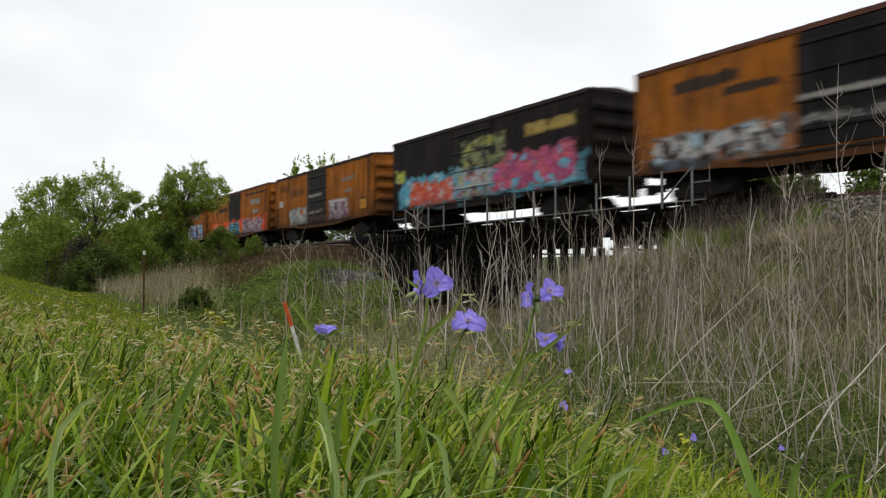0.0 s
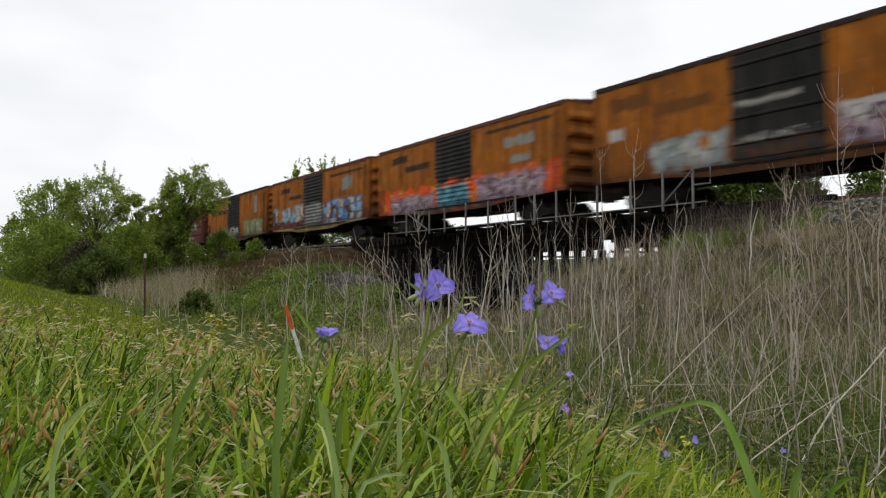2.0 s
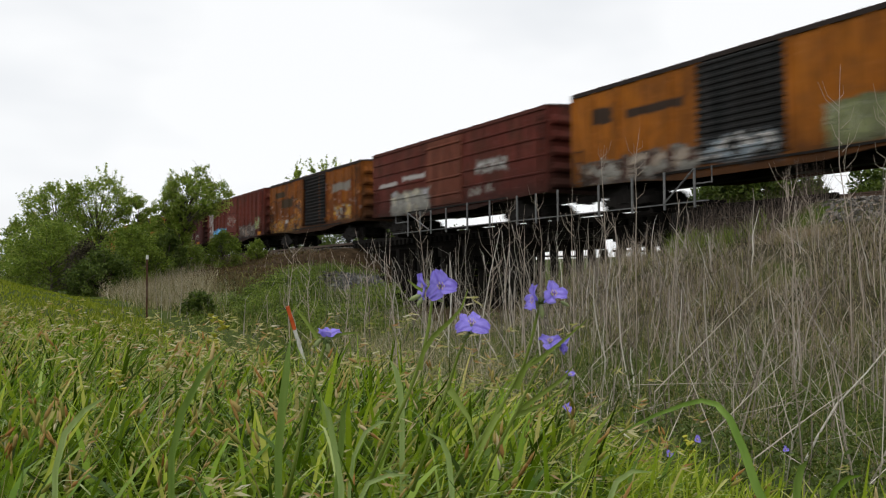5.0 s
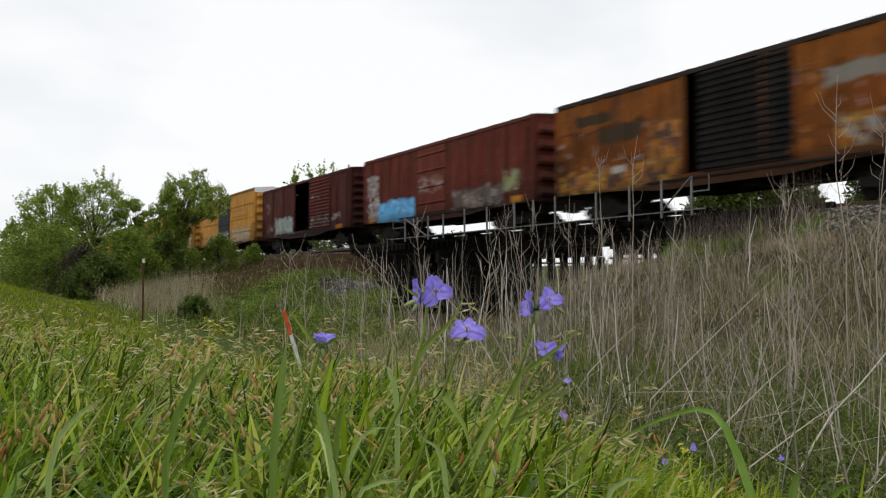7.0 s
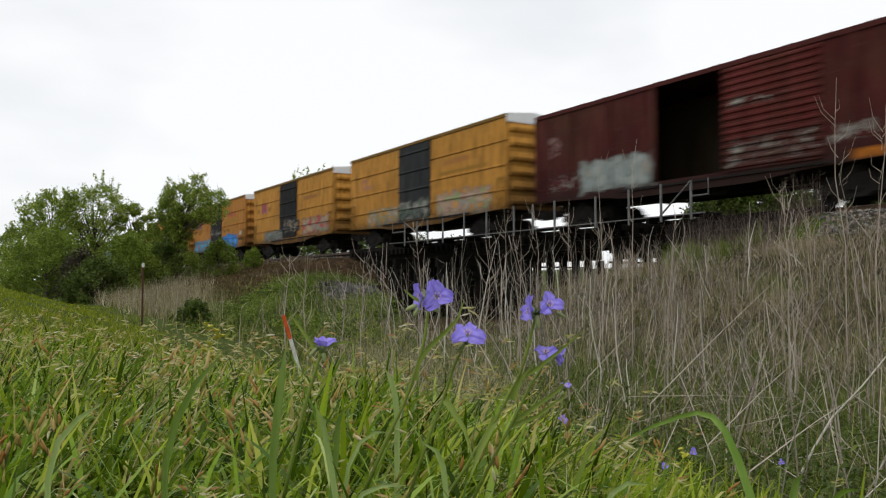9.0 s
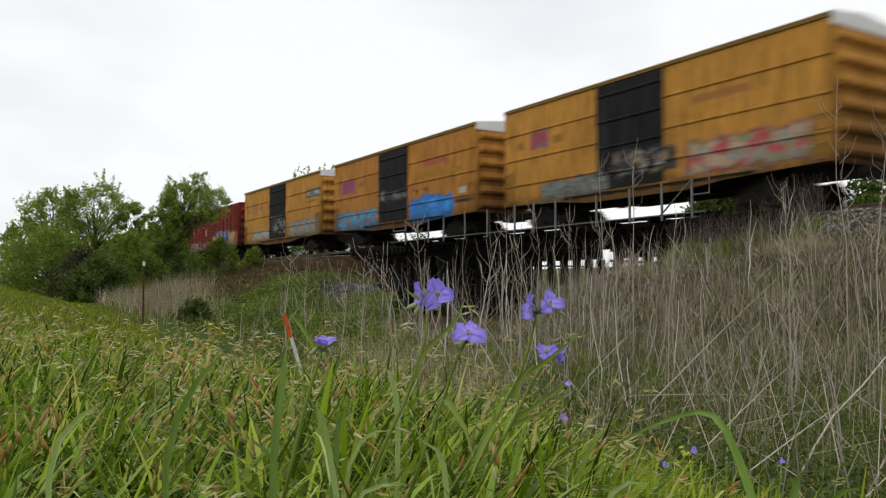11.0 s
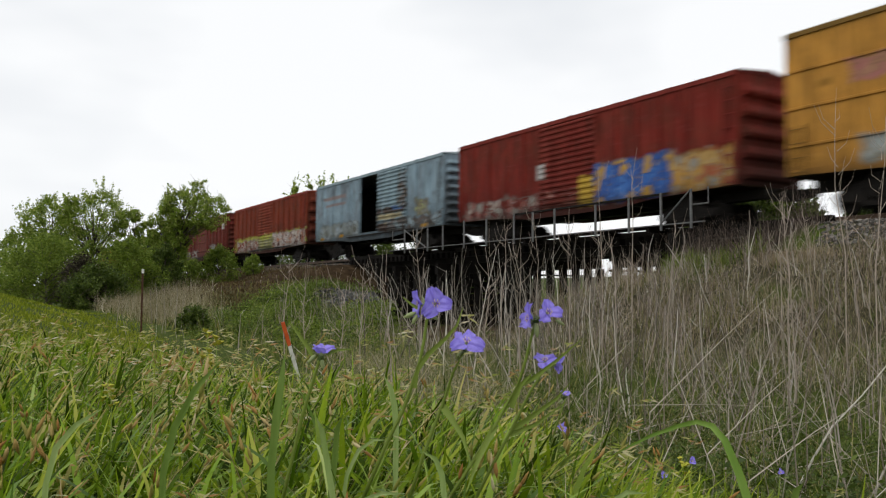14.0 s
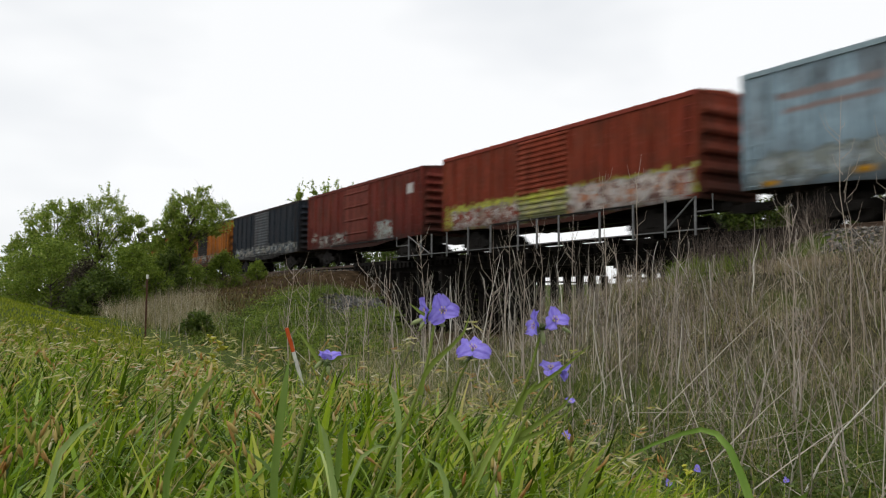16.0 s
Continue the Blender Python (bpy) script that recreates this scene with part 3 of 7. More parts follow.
def truck_side_mesh():
    """Cast side frame seen from the side: arched top, two pedestals, spring window."""
    b = Build()
    out = [(-1.15, 0.36), (-1.15, 0.58), (-0.72, 0.60), (-0.45, 0.86), (0.45, 0.86), (0.72, 0.60), (1.15, 0.58), (1.15, 0.36), (0.62, 0.34), (0.36, 0.20), (-0.36, 0.20), (-0.62, 0.34)]
    b.sweep(out[:4] + [(-0.30, 0.86), (-0.30, 0.20), (-0.36, 0.20), (-0.62, 0.34)], -0.09, 0.09)
    b.sweep([(0.30, 0.20), (0.30, 0.86)] + out[4:9] + [(0.36, 0.20)], -0.09, 0.09)
    b.sweep([(-0.30, 0.20), (-0.30, 0.30), (0.30, 0.30), (0.30, 0.20)], -0.09, 0.09)
    b.sweep([(-0.30, 0.70), (-0.30, 0.86), (0.30, 0.86), (0.30, 0.70)], -0.09, 0.09)
    for x in (-0.18, 0.0, 0.18):
        b.tube([(x, 0, 0.30), (x, 0, 0.70)], 0.07, 8)
    for x in (-0.9, 0.9):
        b.tube([(x, -0.13, WHEEL_R), (x, 0.13, WHEEL_R)], 0.12, 10)
    return b.mesh("truck_side", M_STEELDARK)


def end_mesh(half_w, z0, z1, ribs, mat):
    """Pressed steel end, with its bulging horizontal ribs, facing +x; the top follows the roof."""
    rows = [(z0, 0.0)]
    h = (z1 - z0 - 0.25) / ribs
    for i in range(ribs):
        a = z0 + 0.08 + i * h
        rows += [(a + h * 0.10, 0.0), (a + h * 0.22, 0.10), (a + h * 0.40, 0.13), (a + h * 0.66, 0.05), (a + h * 0.80, 0.0)]
    rows += [(z1, 0.0)]
    cols = [(-half_w, 0.0), (-half_w + 0.10, 0.0), (-half_w + 0.24, 1.0), (0.0, 1.0), (half_w - 0.24, 1.0), (half_w - 0.10, 0.0), (half_w, 0.0)]
    b = Build()
    v = [(d * k, y, z) for z, d in rows for y, k in cols] + [(0, 0, z1 + 0.17)]
    m = len(cols)
    f = [(i * m + j, i * m + j + 1, (i + 1) * m + j + 1, (i + 1) * m + j) for i in range(len(rows) - 1) for j in range(m - 1)]
    last = (len(rows) - 1) * m
    f += [(last + j, last + j + 1, len(v) - 1) for j in range(m - 1)]
    b.add(v, f)
    return b.mesh("end_wall", mat)


def side_mesh(name, x0, x1, z0, z1, posts, mat, beads=()):
    """A stretch of side wall facing -y at y = 0, pressed into vertical posts or horizontal beads."""
    b = Build()
    if beads:
        prof = [(0.05, z0), (0.0, z0)]
        for z in beads:
            prof += [(0.0, z - 0.06), (-0.04, z - 0.05), (-0.045, z + 0.01), (0.0, z + 0.03)]
        prof += [(0.0, z1), (0.05, z1)]
        return b.run(prof[::-1], x0, x1).mesh(name, mat)
    ring = [(x1, 0.05), (x0, 0.05), (x0, 0.0)]
    if posts:
        n = max(1, round((x1 - x0) / posts))
        for i in range(n + 1):
            x = min(max(x0 + (x1 - x0) * i / n, x0 + 0.08), x1 - 0.08)
            ring += [(x - 0.075, 0.0), (x - 0.05, -0.07), (x + 0.05, -0.07), (x + 0.075, 0.0)]
    ring += [(x1, 0.0)]
    return b.prism(ring, z0, z1).mesh(name, mat)


def door_mesh(x0, x1, z0, z1, style, mat):
    """Sliding door panel: ribbed all over, or plates between a few horizontal bars."""
    n = 15 if style == "ribbed" else 4
    t = 0.065 if style == "ribbed" else 0.06
    prof = [(0.0, z0), (-0.05, z0)]
    for i in range(n):
        z = z0 + (z1 - z0) * (i + 0.6) / n
        prof += [(-0.05, z - t), (-0.095, z - t * 0.5), (-0.095, z + t * 0.4), (-0.05, z + t)]
    prof += [(-0.05, z1), (0.0, z1)]
    return Build().run(prof[::-1], x0, x1).mesh("door", mat)


def ladder(x, y, z0, z1, mat, parent, rungs, wide=0.42):
    b = Build()
    for i in range(rungs):
        z = z0 + (z1 - z0) * i / max(rungs - 1, 1)
        b.tube([(x - wide / 2, y, z), (x + wide / 2, y, z)], 0.014, 5)
    for dx in (-wide / 2, wide / 2):
        b.box(x + dx - 0.02, x + dx + 0.02, y - 0.01, y + 0.035, z0 - 0.1, z1 + 0.1)
    part("ladder", b, mat, parent, "thin grab-iron ladder")


def boxcar(front, back, high, label, base, door, marks=(), door_span=(-1.65, 1.4), open_span=None, style="ribbed",
           posts=1.25, beads=(), trim=(0.022, 0.017, 0.015), roof_col=(0.045, 0.037, 0.033), ribs=5, rust=0.45, end_cap=None):
    """A 50 ft boxcar on two trucks. Origin at rail height at its middle, +x forward.
    front, back: where its ends pass, in metres of line at time 0 on the distance scale s."""
    length, half_w = back - front, 1.45
    z0, z1 = 1.15, 1.15 + high
    car = new("boxcar")
    tagged(car, label, "boxcar", "boxcars of the freight train")
    tag = label.replace(" ", "_")[:30]
    paint = car_paint("paint_" + tag, base, marks, rust)
    paint_far = car_paint("far_" + tag, base, (), rust)
    paint_door = car_paint("door_" + tag, door, marks, rust * 0.6)
    m_trim = two_tone("trim_" + tag, trim, tuple(c * 1.7 for c in trim), 3, 0.75)
    m_roof = two_tone("roof_" + tag, roof_col, tuple(min(1, c * 1.5) for c in roof_col), 2, 0.6, 0.2)
    # plywood painted darker than wood, to stand for the shade inside the car
    m_in = shared("lining", lambda: two_tone("shaded_plywood", (0.022, 0.016, 0.010), (0.060, 0.044, 0.028), 2, 0.9, 0, 25, (1, 1, 0.2)))
    X0, X1 = -length / 2, length / 2
    gap = open_span or door_span
    top_z = z1 - 0.10
    dz0, dz1 = z0 + 0.02, z1 - 0.14
    for face in (-1, 1):
        g = gap if face == -1 else door_span
        for a, b_ in ((X0, g[0]), (g[1], X1)):
            me = side_mesh("side_wall", a, b_, z0 + 0.18, top_z, posts, paint if face == -1 else paint_far, beads)
            sw = part("side_wall", me, None, car)
            sw.location.y = -half_w if face == -1 else half_w
            if face == 1:
                sw.scale.y = -1
        dr = part("door", door_mesh(door_span[0] - 0.06, door_span[1] + 0.06, dz0 + 0.12, dz1, style, paint_door if face == -1 else paint_far), None, car, "sliding door")
        dr.location.y = (half_w + 0.015) * face
        if face == 1:
            dr.scale.y = -1
        # eave and side sill, deeper between the trucks
        y0, y1 = (-half_w - 0.045, -half_w + 0.06) if face == -1 else (half_w - 0.06, half_w + 0.045)
        part("top_chord", Build().box(X0, X1, y0, y1, top_z + 0.004, z1 + 0.03), m_trim, car, "narrow dark top edge")
        sill = Build().sweep([(X0 + 0.3, z0 + 0.02), (X0 + 3.6, z0 - 0.10), (X0 + 5.2, z0 - 0.26), (X1 - 5.2, z0 - 0.26), (X1 - 3.6, z0 - 0.10), (X1 - 0.3, z0 + 0.02), (X1, z0 + 0.02), (X1, z0 + 0.176), (X0, z0 + 0.176), (X0, z0 + 0.02)], y0 + 0.02, y1 - 0.01)
        part("side_sill", sill, paint, car)
        part("door_track", Build().box(-3.6 if not open_span else -3.0, 5.0, y0 - 0.03, y0 + 0.002, z0 - 0.02, z0 + 0.05), M_STEELDARK, car, "steel door track")
        ya = -half_w - 0.05 if face == -1 else half_w + 0.03
        ladder(X1 - 0.35, ya, z0 + 0.1, z1 - 0.4 if high < 3.8 else z0 + 1.3, m_trim, car, 8 if high < 3.8 else 4)
        ladder(X0 + 0.35, ya, z0 + 0.1, z0 + 1.3, m_trim, car, 4)
    # end walls: lower part darkened for dirt and for shade between the cars
    plain = car_paint("end_" + tag, tuple(c * 0.95 for c in base), (), rust, mud_shade=0.55)
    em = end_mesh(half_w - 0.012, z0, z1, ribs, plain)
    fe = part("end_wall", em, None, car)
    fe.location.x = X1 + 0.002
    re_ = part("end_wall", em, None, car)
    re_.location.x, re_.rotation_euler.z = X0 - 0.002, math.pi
    if end_cap:
        m_cap = two_tone("cap_" + tag, end_cap, tuple(min(1, c * 1.15) for c in end_cap), 3, 0.5)
        part("end_cap", Build().run([(-half_w - 0.01, z1 - 0.30), (half_w + 0.01, z1 - 0.30), (half_w + 0.01, z1 + 0.04), (0, z1 + 0.2), (-half_w - 0.01, z1 + 0.04)], X1 + 0.01, X1 + 0.06), m_cap, car, "white painted cap over the end wall")
    # roof: shallow gable with cross ribs
    rb = Build().run([(-half_w - 0.03, z1 + 0.034), (half_w + 0.03, z1 + 0.034), (half_w + 0.03, z1 + 0.06), (0, z1 + 0.21), (-half_w - 0.03, z1 + 0.06)], X0 - 0.04, X1 + 0.04)
    n = 13
    for i in range(n):
        x = X0 + 0.3 + (length - 0.6) * i / (n - 1)
        rb.run([(-half_w, z1 + 0.06), (0, z1 + 0.21), (half_w, z1 + 0.06), (half_w, z1 + 0.10), (0, z1 + 0.25), (-half_w, z1 + 0.10)], x - 0.03, x + 0.03)
    part("roof", rb, m_roof, car)
    part("floor", Build().box(X0 + 0.02, X1 - 0.02, -half_w + 0.06, half_w - 0.06, z0 - 0.02, z0 + 0.04), m_in, car)
    # panel added so that the inside looks shaded through an open door
    part("lining", Build().box(X0 + 0.1, X1 - 0.1, half_w - 0.13, half_w - 0.09, z0 + 0.05, z1 - 0.15), m_in, car, "plywood lining, interior shade put into its dark colour")
    ub = Build().box(X0, X1, -0.22, 0.22, z0 - 0.32, z0 - 0.03)
    for x in (-3.2, -1.1, 1.1, 3.2):
        ub.sweep([(x - 0.09, z0 - 0.24), (x + 0.09, z0 - 0.24), (x + 0.09, z0 - 0.03), (x - 0.09, z0 - 0.03)], -half_w + 0.12, half_w - 0.12)
    ub.tube([(-1.9, -0.7, z0 - 0.24), (-0.7, -0.7, z0 - 0.24)], 0.15, 10)
    ub.box(0.5, 1.0, -0.95, -0.5, z0 - 0.4, z0 - 0.1)
    part("underframe", ub, M_STEELDARK, car, "dark steel centre sill and brake gear")
    for sx in (-1, 1):
        xc = sx * (length / 2 - 2.35)
        part("bolster", Build().box(xc - 0.2, xc + 0.2, -1.1, 1.1, 0.42, z0 - 0.1).box(xc - 0.62, xc - 0.3, -0.66, 0.66, 0.36, 0.82).box(xc + 0.3, xc + 0.62, -0.66, 0.66, 0.36, 0.82), M_STEELDARK, car)
        for y in (-1.0, 1.0):
            part("truck_side", shared("truck_side", truck_side_mesh), None, car).location = (xc, y, 0)
        for dx in (-0.9, 0.9):
            ws = part("wheelset", shared("axle", lambda: Build().tube([(0, -0.98, 0), (0, 0.98, 0)], 0.075, 10).mesh("wheelset", M_STEELDARK, True)), None, car)
            ws.matrix_parent_inverse = Matrix.Translation((xc + dx, 0, WHEEL_R))
            for y, turn in ((-0.755, math.pi), (0.755, 0)):
                wh = part("wheel", shared("wheel", wheel_mesh), None, ws)
                wh.location.y, wh.rotation_euler.z = y, turn
            WHEELSETS.append(ws)
        cp = Build().box(min(X1 * sx, (X1 + 0.75) * sx), max(X1 * sx, (X1 + 0.75) * sx), -0.09, 0.09, 0.72, 0.96, 0.02)
        cp.box(min((X1 + 0.55) * sx, (X1 + 0.95) * sx), max((X1 + 0.55) * sx, (X1 + 0.95) * sx), -0.17, 0.17, 0.66, 1.0, 0.06)
        part("coupler", cp, M_STEELDARK, car)
    CARS.append((car, (front + back) / 2))
    return car


CARS, WHEELSETS = [], []
ORANGE, DOORGREY, BROWN = (0.34, 0.112, 0.013), (0.035, 0.035, 0.033), (0.075, 0.04, 0.03)
RED, MAROON, BRICK, YELLOW = (0.13, 0.022, 0.015), (0.072, 0.016, 0.014), (0.20, 0.037, 0.018), (0.53, 0.255, 0.048)
GREYW, BLUE, CYAN, FLAME, PINK = (0.42, 0.40, 0.38), (0.05, 0.17, 0.42), (0.10, 0.36, 0.46), (0.62, 0.10, 0.02), (0.50, 0.10, 0.14)
LILAC, DARKP, OLIVE, LIME = (0.36, 0.29, 0.36), (0.06, 0.04, 0.05), (0.22, 0.24, 0.11), (0.40, 0.42, 0.06)
WORDS = (0.045, 0.03, 0.022)
OLDWORDS = (0.15, 0.058, 0.016)
FADED = (0.26, 0.25, 0.22)

boxcar(2.9, 18.6, 3.45, "rusty orange boxcar with black door and pale blue graffiti", ORANGE, (0.02, 0.02, 0.022), [
    (-7.4, -1.9, 1.3, 2.3, (GREYW, (0.30, 0.42, 0.48), ORANGE, (0.20, 0.25, 0.30), WORDS), 0.55, 0.35), (-6.2, -3.6, 3.6, 4.0, (WORDS,), 0.4, 0.2), (-4.2, -2.2, 3.2, 3.5, (WORDS,), 0.4, 0.2), (-7.4, -4.6, 1.15, 1.5, ((0.10, 0.13, 0.17), WORDS), 0.5, 0.3), (-1.6, 1.4, 2.6, 2.75, (FADED,), 0.2, 0.16), (-1.6, 1.4, 1.9, 2.15, (FADED, (0.02, 0.02, 0.022)), 0.3, 0.25)], trim=(0.07, 0.03, 0.02), style="bars")
boxcar(21.0, 36.3, 3.5, "black boxcar covered in red, cyan and yellow graffiti", (0.022, 0.018, 0.019), (0.026, 0.022, 0.022), [
    (-7.0, -0.6, 1.2, 2.7, (CYAN, (0.16, 0.40, 0.50), (0.30, 0.48, 0.52), (0.06, 0.20, 0.30)), 0.6, 0.9), (0.8, 7.6, 1.2, 2.5, (CYAN, (0.16, 0.40, 0.50), CYAN, (0.10, 0.26, 0.32)), 0.8, 0.7), (-5.8, -1.6, 1.25, 2.35, (FLAME, (0.42, 0.05, 0.04), GREYW, (0.55, 0.12, 0.08)), 0.32, 0.6),
    (-1.3, 1.8, 1.3, 2.6, (GREYW, (0.45, 0.05, 0.06), CYAN, (0.02, 0.02, 0.02), (0.40, 0.40, 0.08), (0.30, 0.34, 0.36)), 0.3, 0.6),
    (1.5, 6.9, 1.4, 2.9, (PINK, (0.45, 0.08, 0.20), PINK, CYAN, (0.30, 0.05, 0.12)), 0.5, 0.55), (-0.9, 2.4, 2.6, 3.9, (OLIVE, (0.30, 0.28, 0.07), (0.03, 0.03, 0.03)), 0.4, 0.5),
    (3.8, 6.9, 3.45, 3.95, ((0.34, 0.24, 0.06), (0.02, 0.02, 0.02), (0.42, 0.30, 0.08)), 0.3, 0.15), (-7.3, -6.4, 2.6, 3.2, (OLIVE, LIME), 0.4, 0.4)], style="bars", posts=0)
boxcar(38.7, 54.2, 3.4, "rusty orange boxcar with grey door and white tag", ORANGE, DOORGREY, [
    (1.7, 4.4, 1.25, 2.4, (LILAC, DARKP, GREYW, (0.2, 0.10, 0.13)), 0.5, 0.3), (1.7, 4.2, 2.25, 2.4, (GREYW,), 0.3, 0.15), (-5.0, -1.9, 1.2, 2.35, ((0.28, 0.31, 0.30), (0.36, 0.36, 0.33), ORANGE, (0.22, 0.25, 0.25)), 0.6, 0.55), (-6.9, -5.0, 3.6, 4.1, (OLDWORDS,), 0.35, 0.25), (-4.9, -2.4, 3.15, 3.55, (OLDWORDS,), 0.35, 0.2), (-1.5, 0.6, 2.85, 3.0, (FADED,), 0.2, 0.14), (-1.5, 1.2, 1.75, 1.95, (FADED, DOORGREY), 0.3, 0.25), (-1.6, 1.4, 1.1, 1.7, (RUST, DOORGREY), 0.4, 0.4), (3.6, 5.3, 3.4, 3.65, ((0.20, 0.18, 0.15),), 0.4, 0.2),
    (4.0, 5.2, 2.75, 2.9, ((0.20, 0.18, 0.15),), 0.3, 0.12), (6.0, 6.95, 1.55, 2.25, (WORDS,), 0.3, 0.04), (6.1, 6.85, 1.62, 2.15, ((0.45, 0.20, 0.025), (0.52, 0.27, 0.04)), 0.4, 0.05), (-7.0, -6.3, 2.6, 3.0, (GREYW,), 0.3, 0.1)], style="bars", roof_col=(0.05, 0.03, 0.024))
boxcar(55.9, 71.5, 3.42, "rusty orange boxcar with flame and lilac graffiti", ORANGE, (0.05, 0.05, 0.047), [
    (-7.7, 7.8, 1.0, 2.35, ((0.70, 0.11, 0.015), (0.66, 0.20, 0.02), (0.70, 0.09, 0.015), (0.60, 0.08, 0.02)), 0.8, 0.85), (-6.4, -1.9, 1.0, 1.95, (LILAC, GREYW, DARKP, (0.42, 0.30, 0.36), LILAC, (0.16, 0.08, 0.10)), 0.26, 0.55), (1.7, 6.6, 1.05, 2.2, (LILAC, GREYW, DARKP, (0.42, 0.30, 0.36), LILAC, (0.16, 0.08, 0.10)), 0.26, 0.6),
    (-1.5, 1.2, 1.1, 2.15, ((0.16, 0.42, 0.52), CYAN, (0.05, 0.12, 0.16)), 0.4, 0.4), (3.9, 5.9, 3.3, 3.7, ((0.24, 0.24, 0.22),), 0.4, 0.3), (4.3, 5.6, 2.6, 2.9, ((0.24, 0.24, 0.22),), 0.4, 0.2),
    (-6.3, -4.6, 3.75, 4.1, (WORDS,), 0.4, 0.1), (-4.9, -2.4, 3.2, 3.5, (WORDS,), 0.4, 0.1), (2.6, 7.0, 4.05, 4.2, (WORDS,), 0.3, 0.05)], roof_col=(0.07, 0.032, 0.024), trim=(0.07, 0.03, 0.022))
boxcar(72.8, 88.5, 3.42, "rusty orange boxcar with blue and white graffiti", ORANGE, (0.06, 0.06, 0.056), [
    (-7.6, 7.7, 1.0, 1.75, ((0.10, 0.03, 0.025), BROWN, (0.14, 0.04, 0.03)), 0.9, 0.4), (-7.7, 7.7, 0.8, 1.22, ((0.60, 0.42, 0.12),), 0.8, 0.06), (-7.6, -1.7, 1.7, 2.7, ((0.20, 0.40, 0.50), GREYW, CYAN, ORANGE), 0.7, 0.4), (1.5, 6.9, 1.2, 2.6, (BLUE, GREYW, (0.20, 0.36, 0.55), GREYW, BROWN), 0.6, 0.35),
    (-1.5, 1.3, 1.2, 2.6, (FADED, (0.20, 0.2, 0.2)), 0.4, 0.3), (4.2, 5.6, 3.1, 3.8, ((0.22, 0.22, 0.21),), 0.35, 0.3), (-6.2, -4.4, 3.7, 4.05, (WORDS,), 0.4, 0.1), (-4.6, -2.2, 3.15, 3.4, (WORDS,), 0.4, 0.1), (2.4, 7.0, 4.0, 4.15, (WORDS,), 0.3, 0.05)],
    roof_col=(0.07, 0.035, 0.026), trim=(0.07, 0.03, 0.022))
boxcar(89.9, 105.4, 3.45, "rusty orange boxcar with olive graffiti and dark ribbed door", ORANGE, (0.035, 0.036, 0.036), [
    (2.6, 6.8, 1.2, 2.4, (OLIVE, (0.30, 0.31, 0.20), OLIVE, (0.16, 0.17, 0.09)), 0.5, 0.35), (-7.3, -1.6, 1.05, 2.0, (FADED, (0.34, 0.28, 0.22), WORDS, BROWN), 0.5, 0.45), (-1.4, 1.2, 1.2, 2.0, ((0.25, 0.30, 0.34), GREYW, DOORGREY), 0.35, 0.4),
    (4.9, 5.5, 2.9, 4.2, ((0.24, 0.25, 0.26),), 0.4, 0.15), (-6.6, -5.6, 3.3, 3.9, (WORDS,), 0.4, 0.2), (-4.9, -2.3, 3.3, 3.6, (WORDS,), 0.4, 0.1)], ribs=7)
boxcar(106.9, 122.3, 3.42, "dark brownish red boxcar with pale grey graffiti", (0.12, 0.028, 0.020), (0.16, 0.05, 0.03), [
    (-5.6, -1.4, 1.0, 2.3, (FADED, (0.34, 0.33, 0.34), (0.44, 0.40, 0.30), FADED), 0.8, 0.4), (-6.9, -4.9, 2.7, 2.9, (GREYW,), 0.3, 0.12), (-4.3, -2.0, 2.85, 3.05, (GREYW,), 0.3, 0.15), (2.6, 5.0, 2.4, 3.0, (FADED, MAROON, GREYW), 0.25, 0.25), (2.0, 4.0, 1.5, 1.9, (FADED, MAROON), 0.25, 0.25)],
    posts=0, beads=(2.0, 2.7, 3.4, 4.0), style="bars", trim=(0.06, 0.02, 0.015), roof_col=(0.05, 0.025, 0.02))
boxcar(123.9, 139.2, 3.42, "burnt orange boxcar with its black door part open", (0.24, 0.076, 0.012), (0.018, 0.018, 0.018), [
    (-7.6, -2.8, 1.7, 3.4, ((0.10, 0.034, 0.010), (0.19, 0.06, 0.011), (0.13, 0.042, 0.011), (0.16, 0.05, 0.01)), 1.1, 0.6), (2.6, 7.6, 1.5, 3.6, ((0.14, 0.045, 0.010), (0.24, 0.08, 0.013), (0.17, 0.05, 0.011)), 1.2, 0.7), (-5.3, -3.2, 2.8, 3.4, ((0.05, 0.035, 0.02),), 0.5, 0.15), (-6.5, -4.6, 3.6, 4.0, ((0.05, 0.035, 0.02),), 0.5, 0.2), (-2.9, -1.4, 1.6, 3.3, ((0.16, 0.06, 0.02), BROWN, (0.38, 0.15, 0.03)), 0.5, 0.4), (-7.5, -1.6, 1.1, 1.9, ((0.46, 0.24, 0.04), BROWN, (0.30, 0.12, 0.02)), 0.6, 0.5),
    (-4.6, -3.9, 1.7, 1.95, (GREYW,), 0.3, 0.08), (3.6, 6.3, 3.1, 3.6, ((0.22, 0.2, 0.17),), 0.4, 0.35), (3.9, 6.4, 1.4, 2.3, ((0.48, 0.28, 0.06), BROWN, FADED, ORANGE), 0.5, 0.4)], door_span=(-0.62, 2.55), open_span=(-1.3, 1.6), rust=0.8)
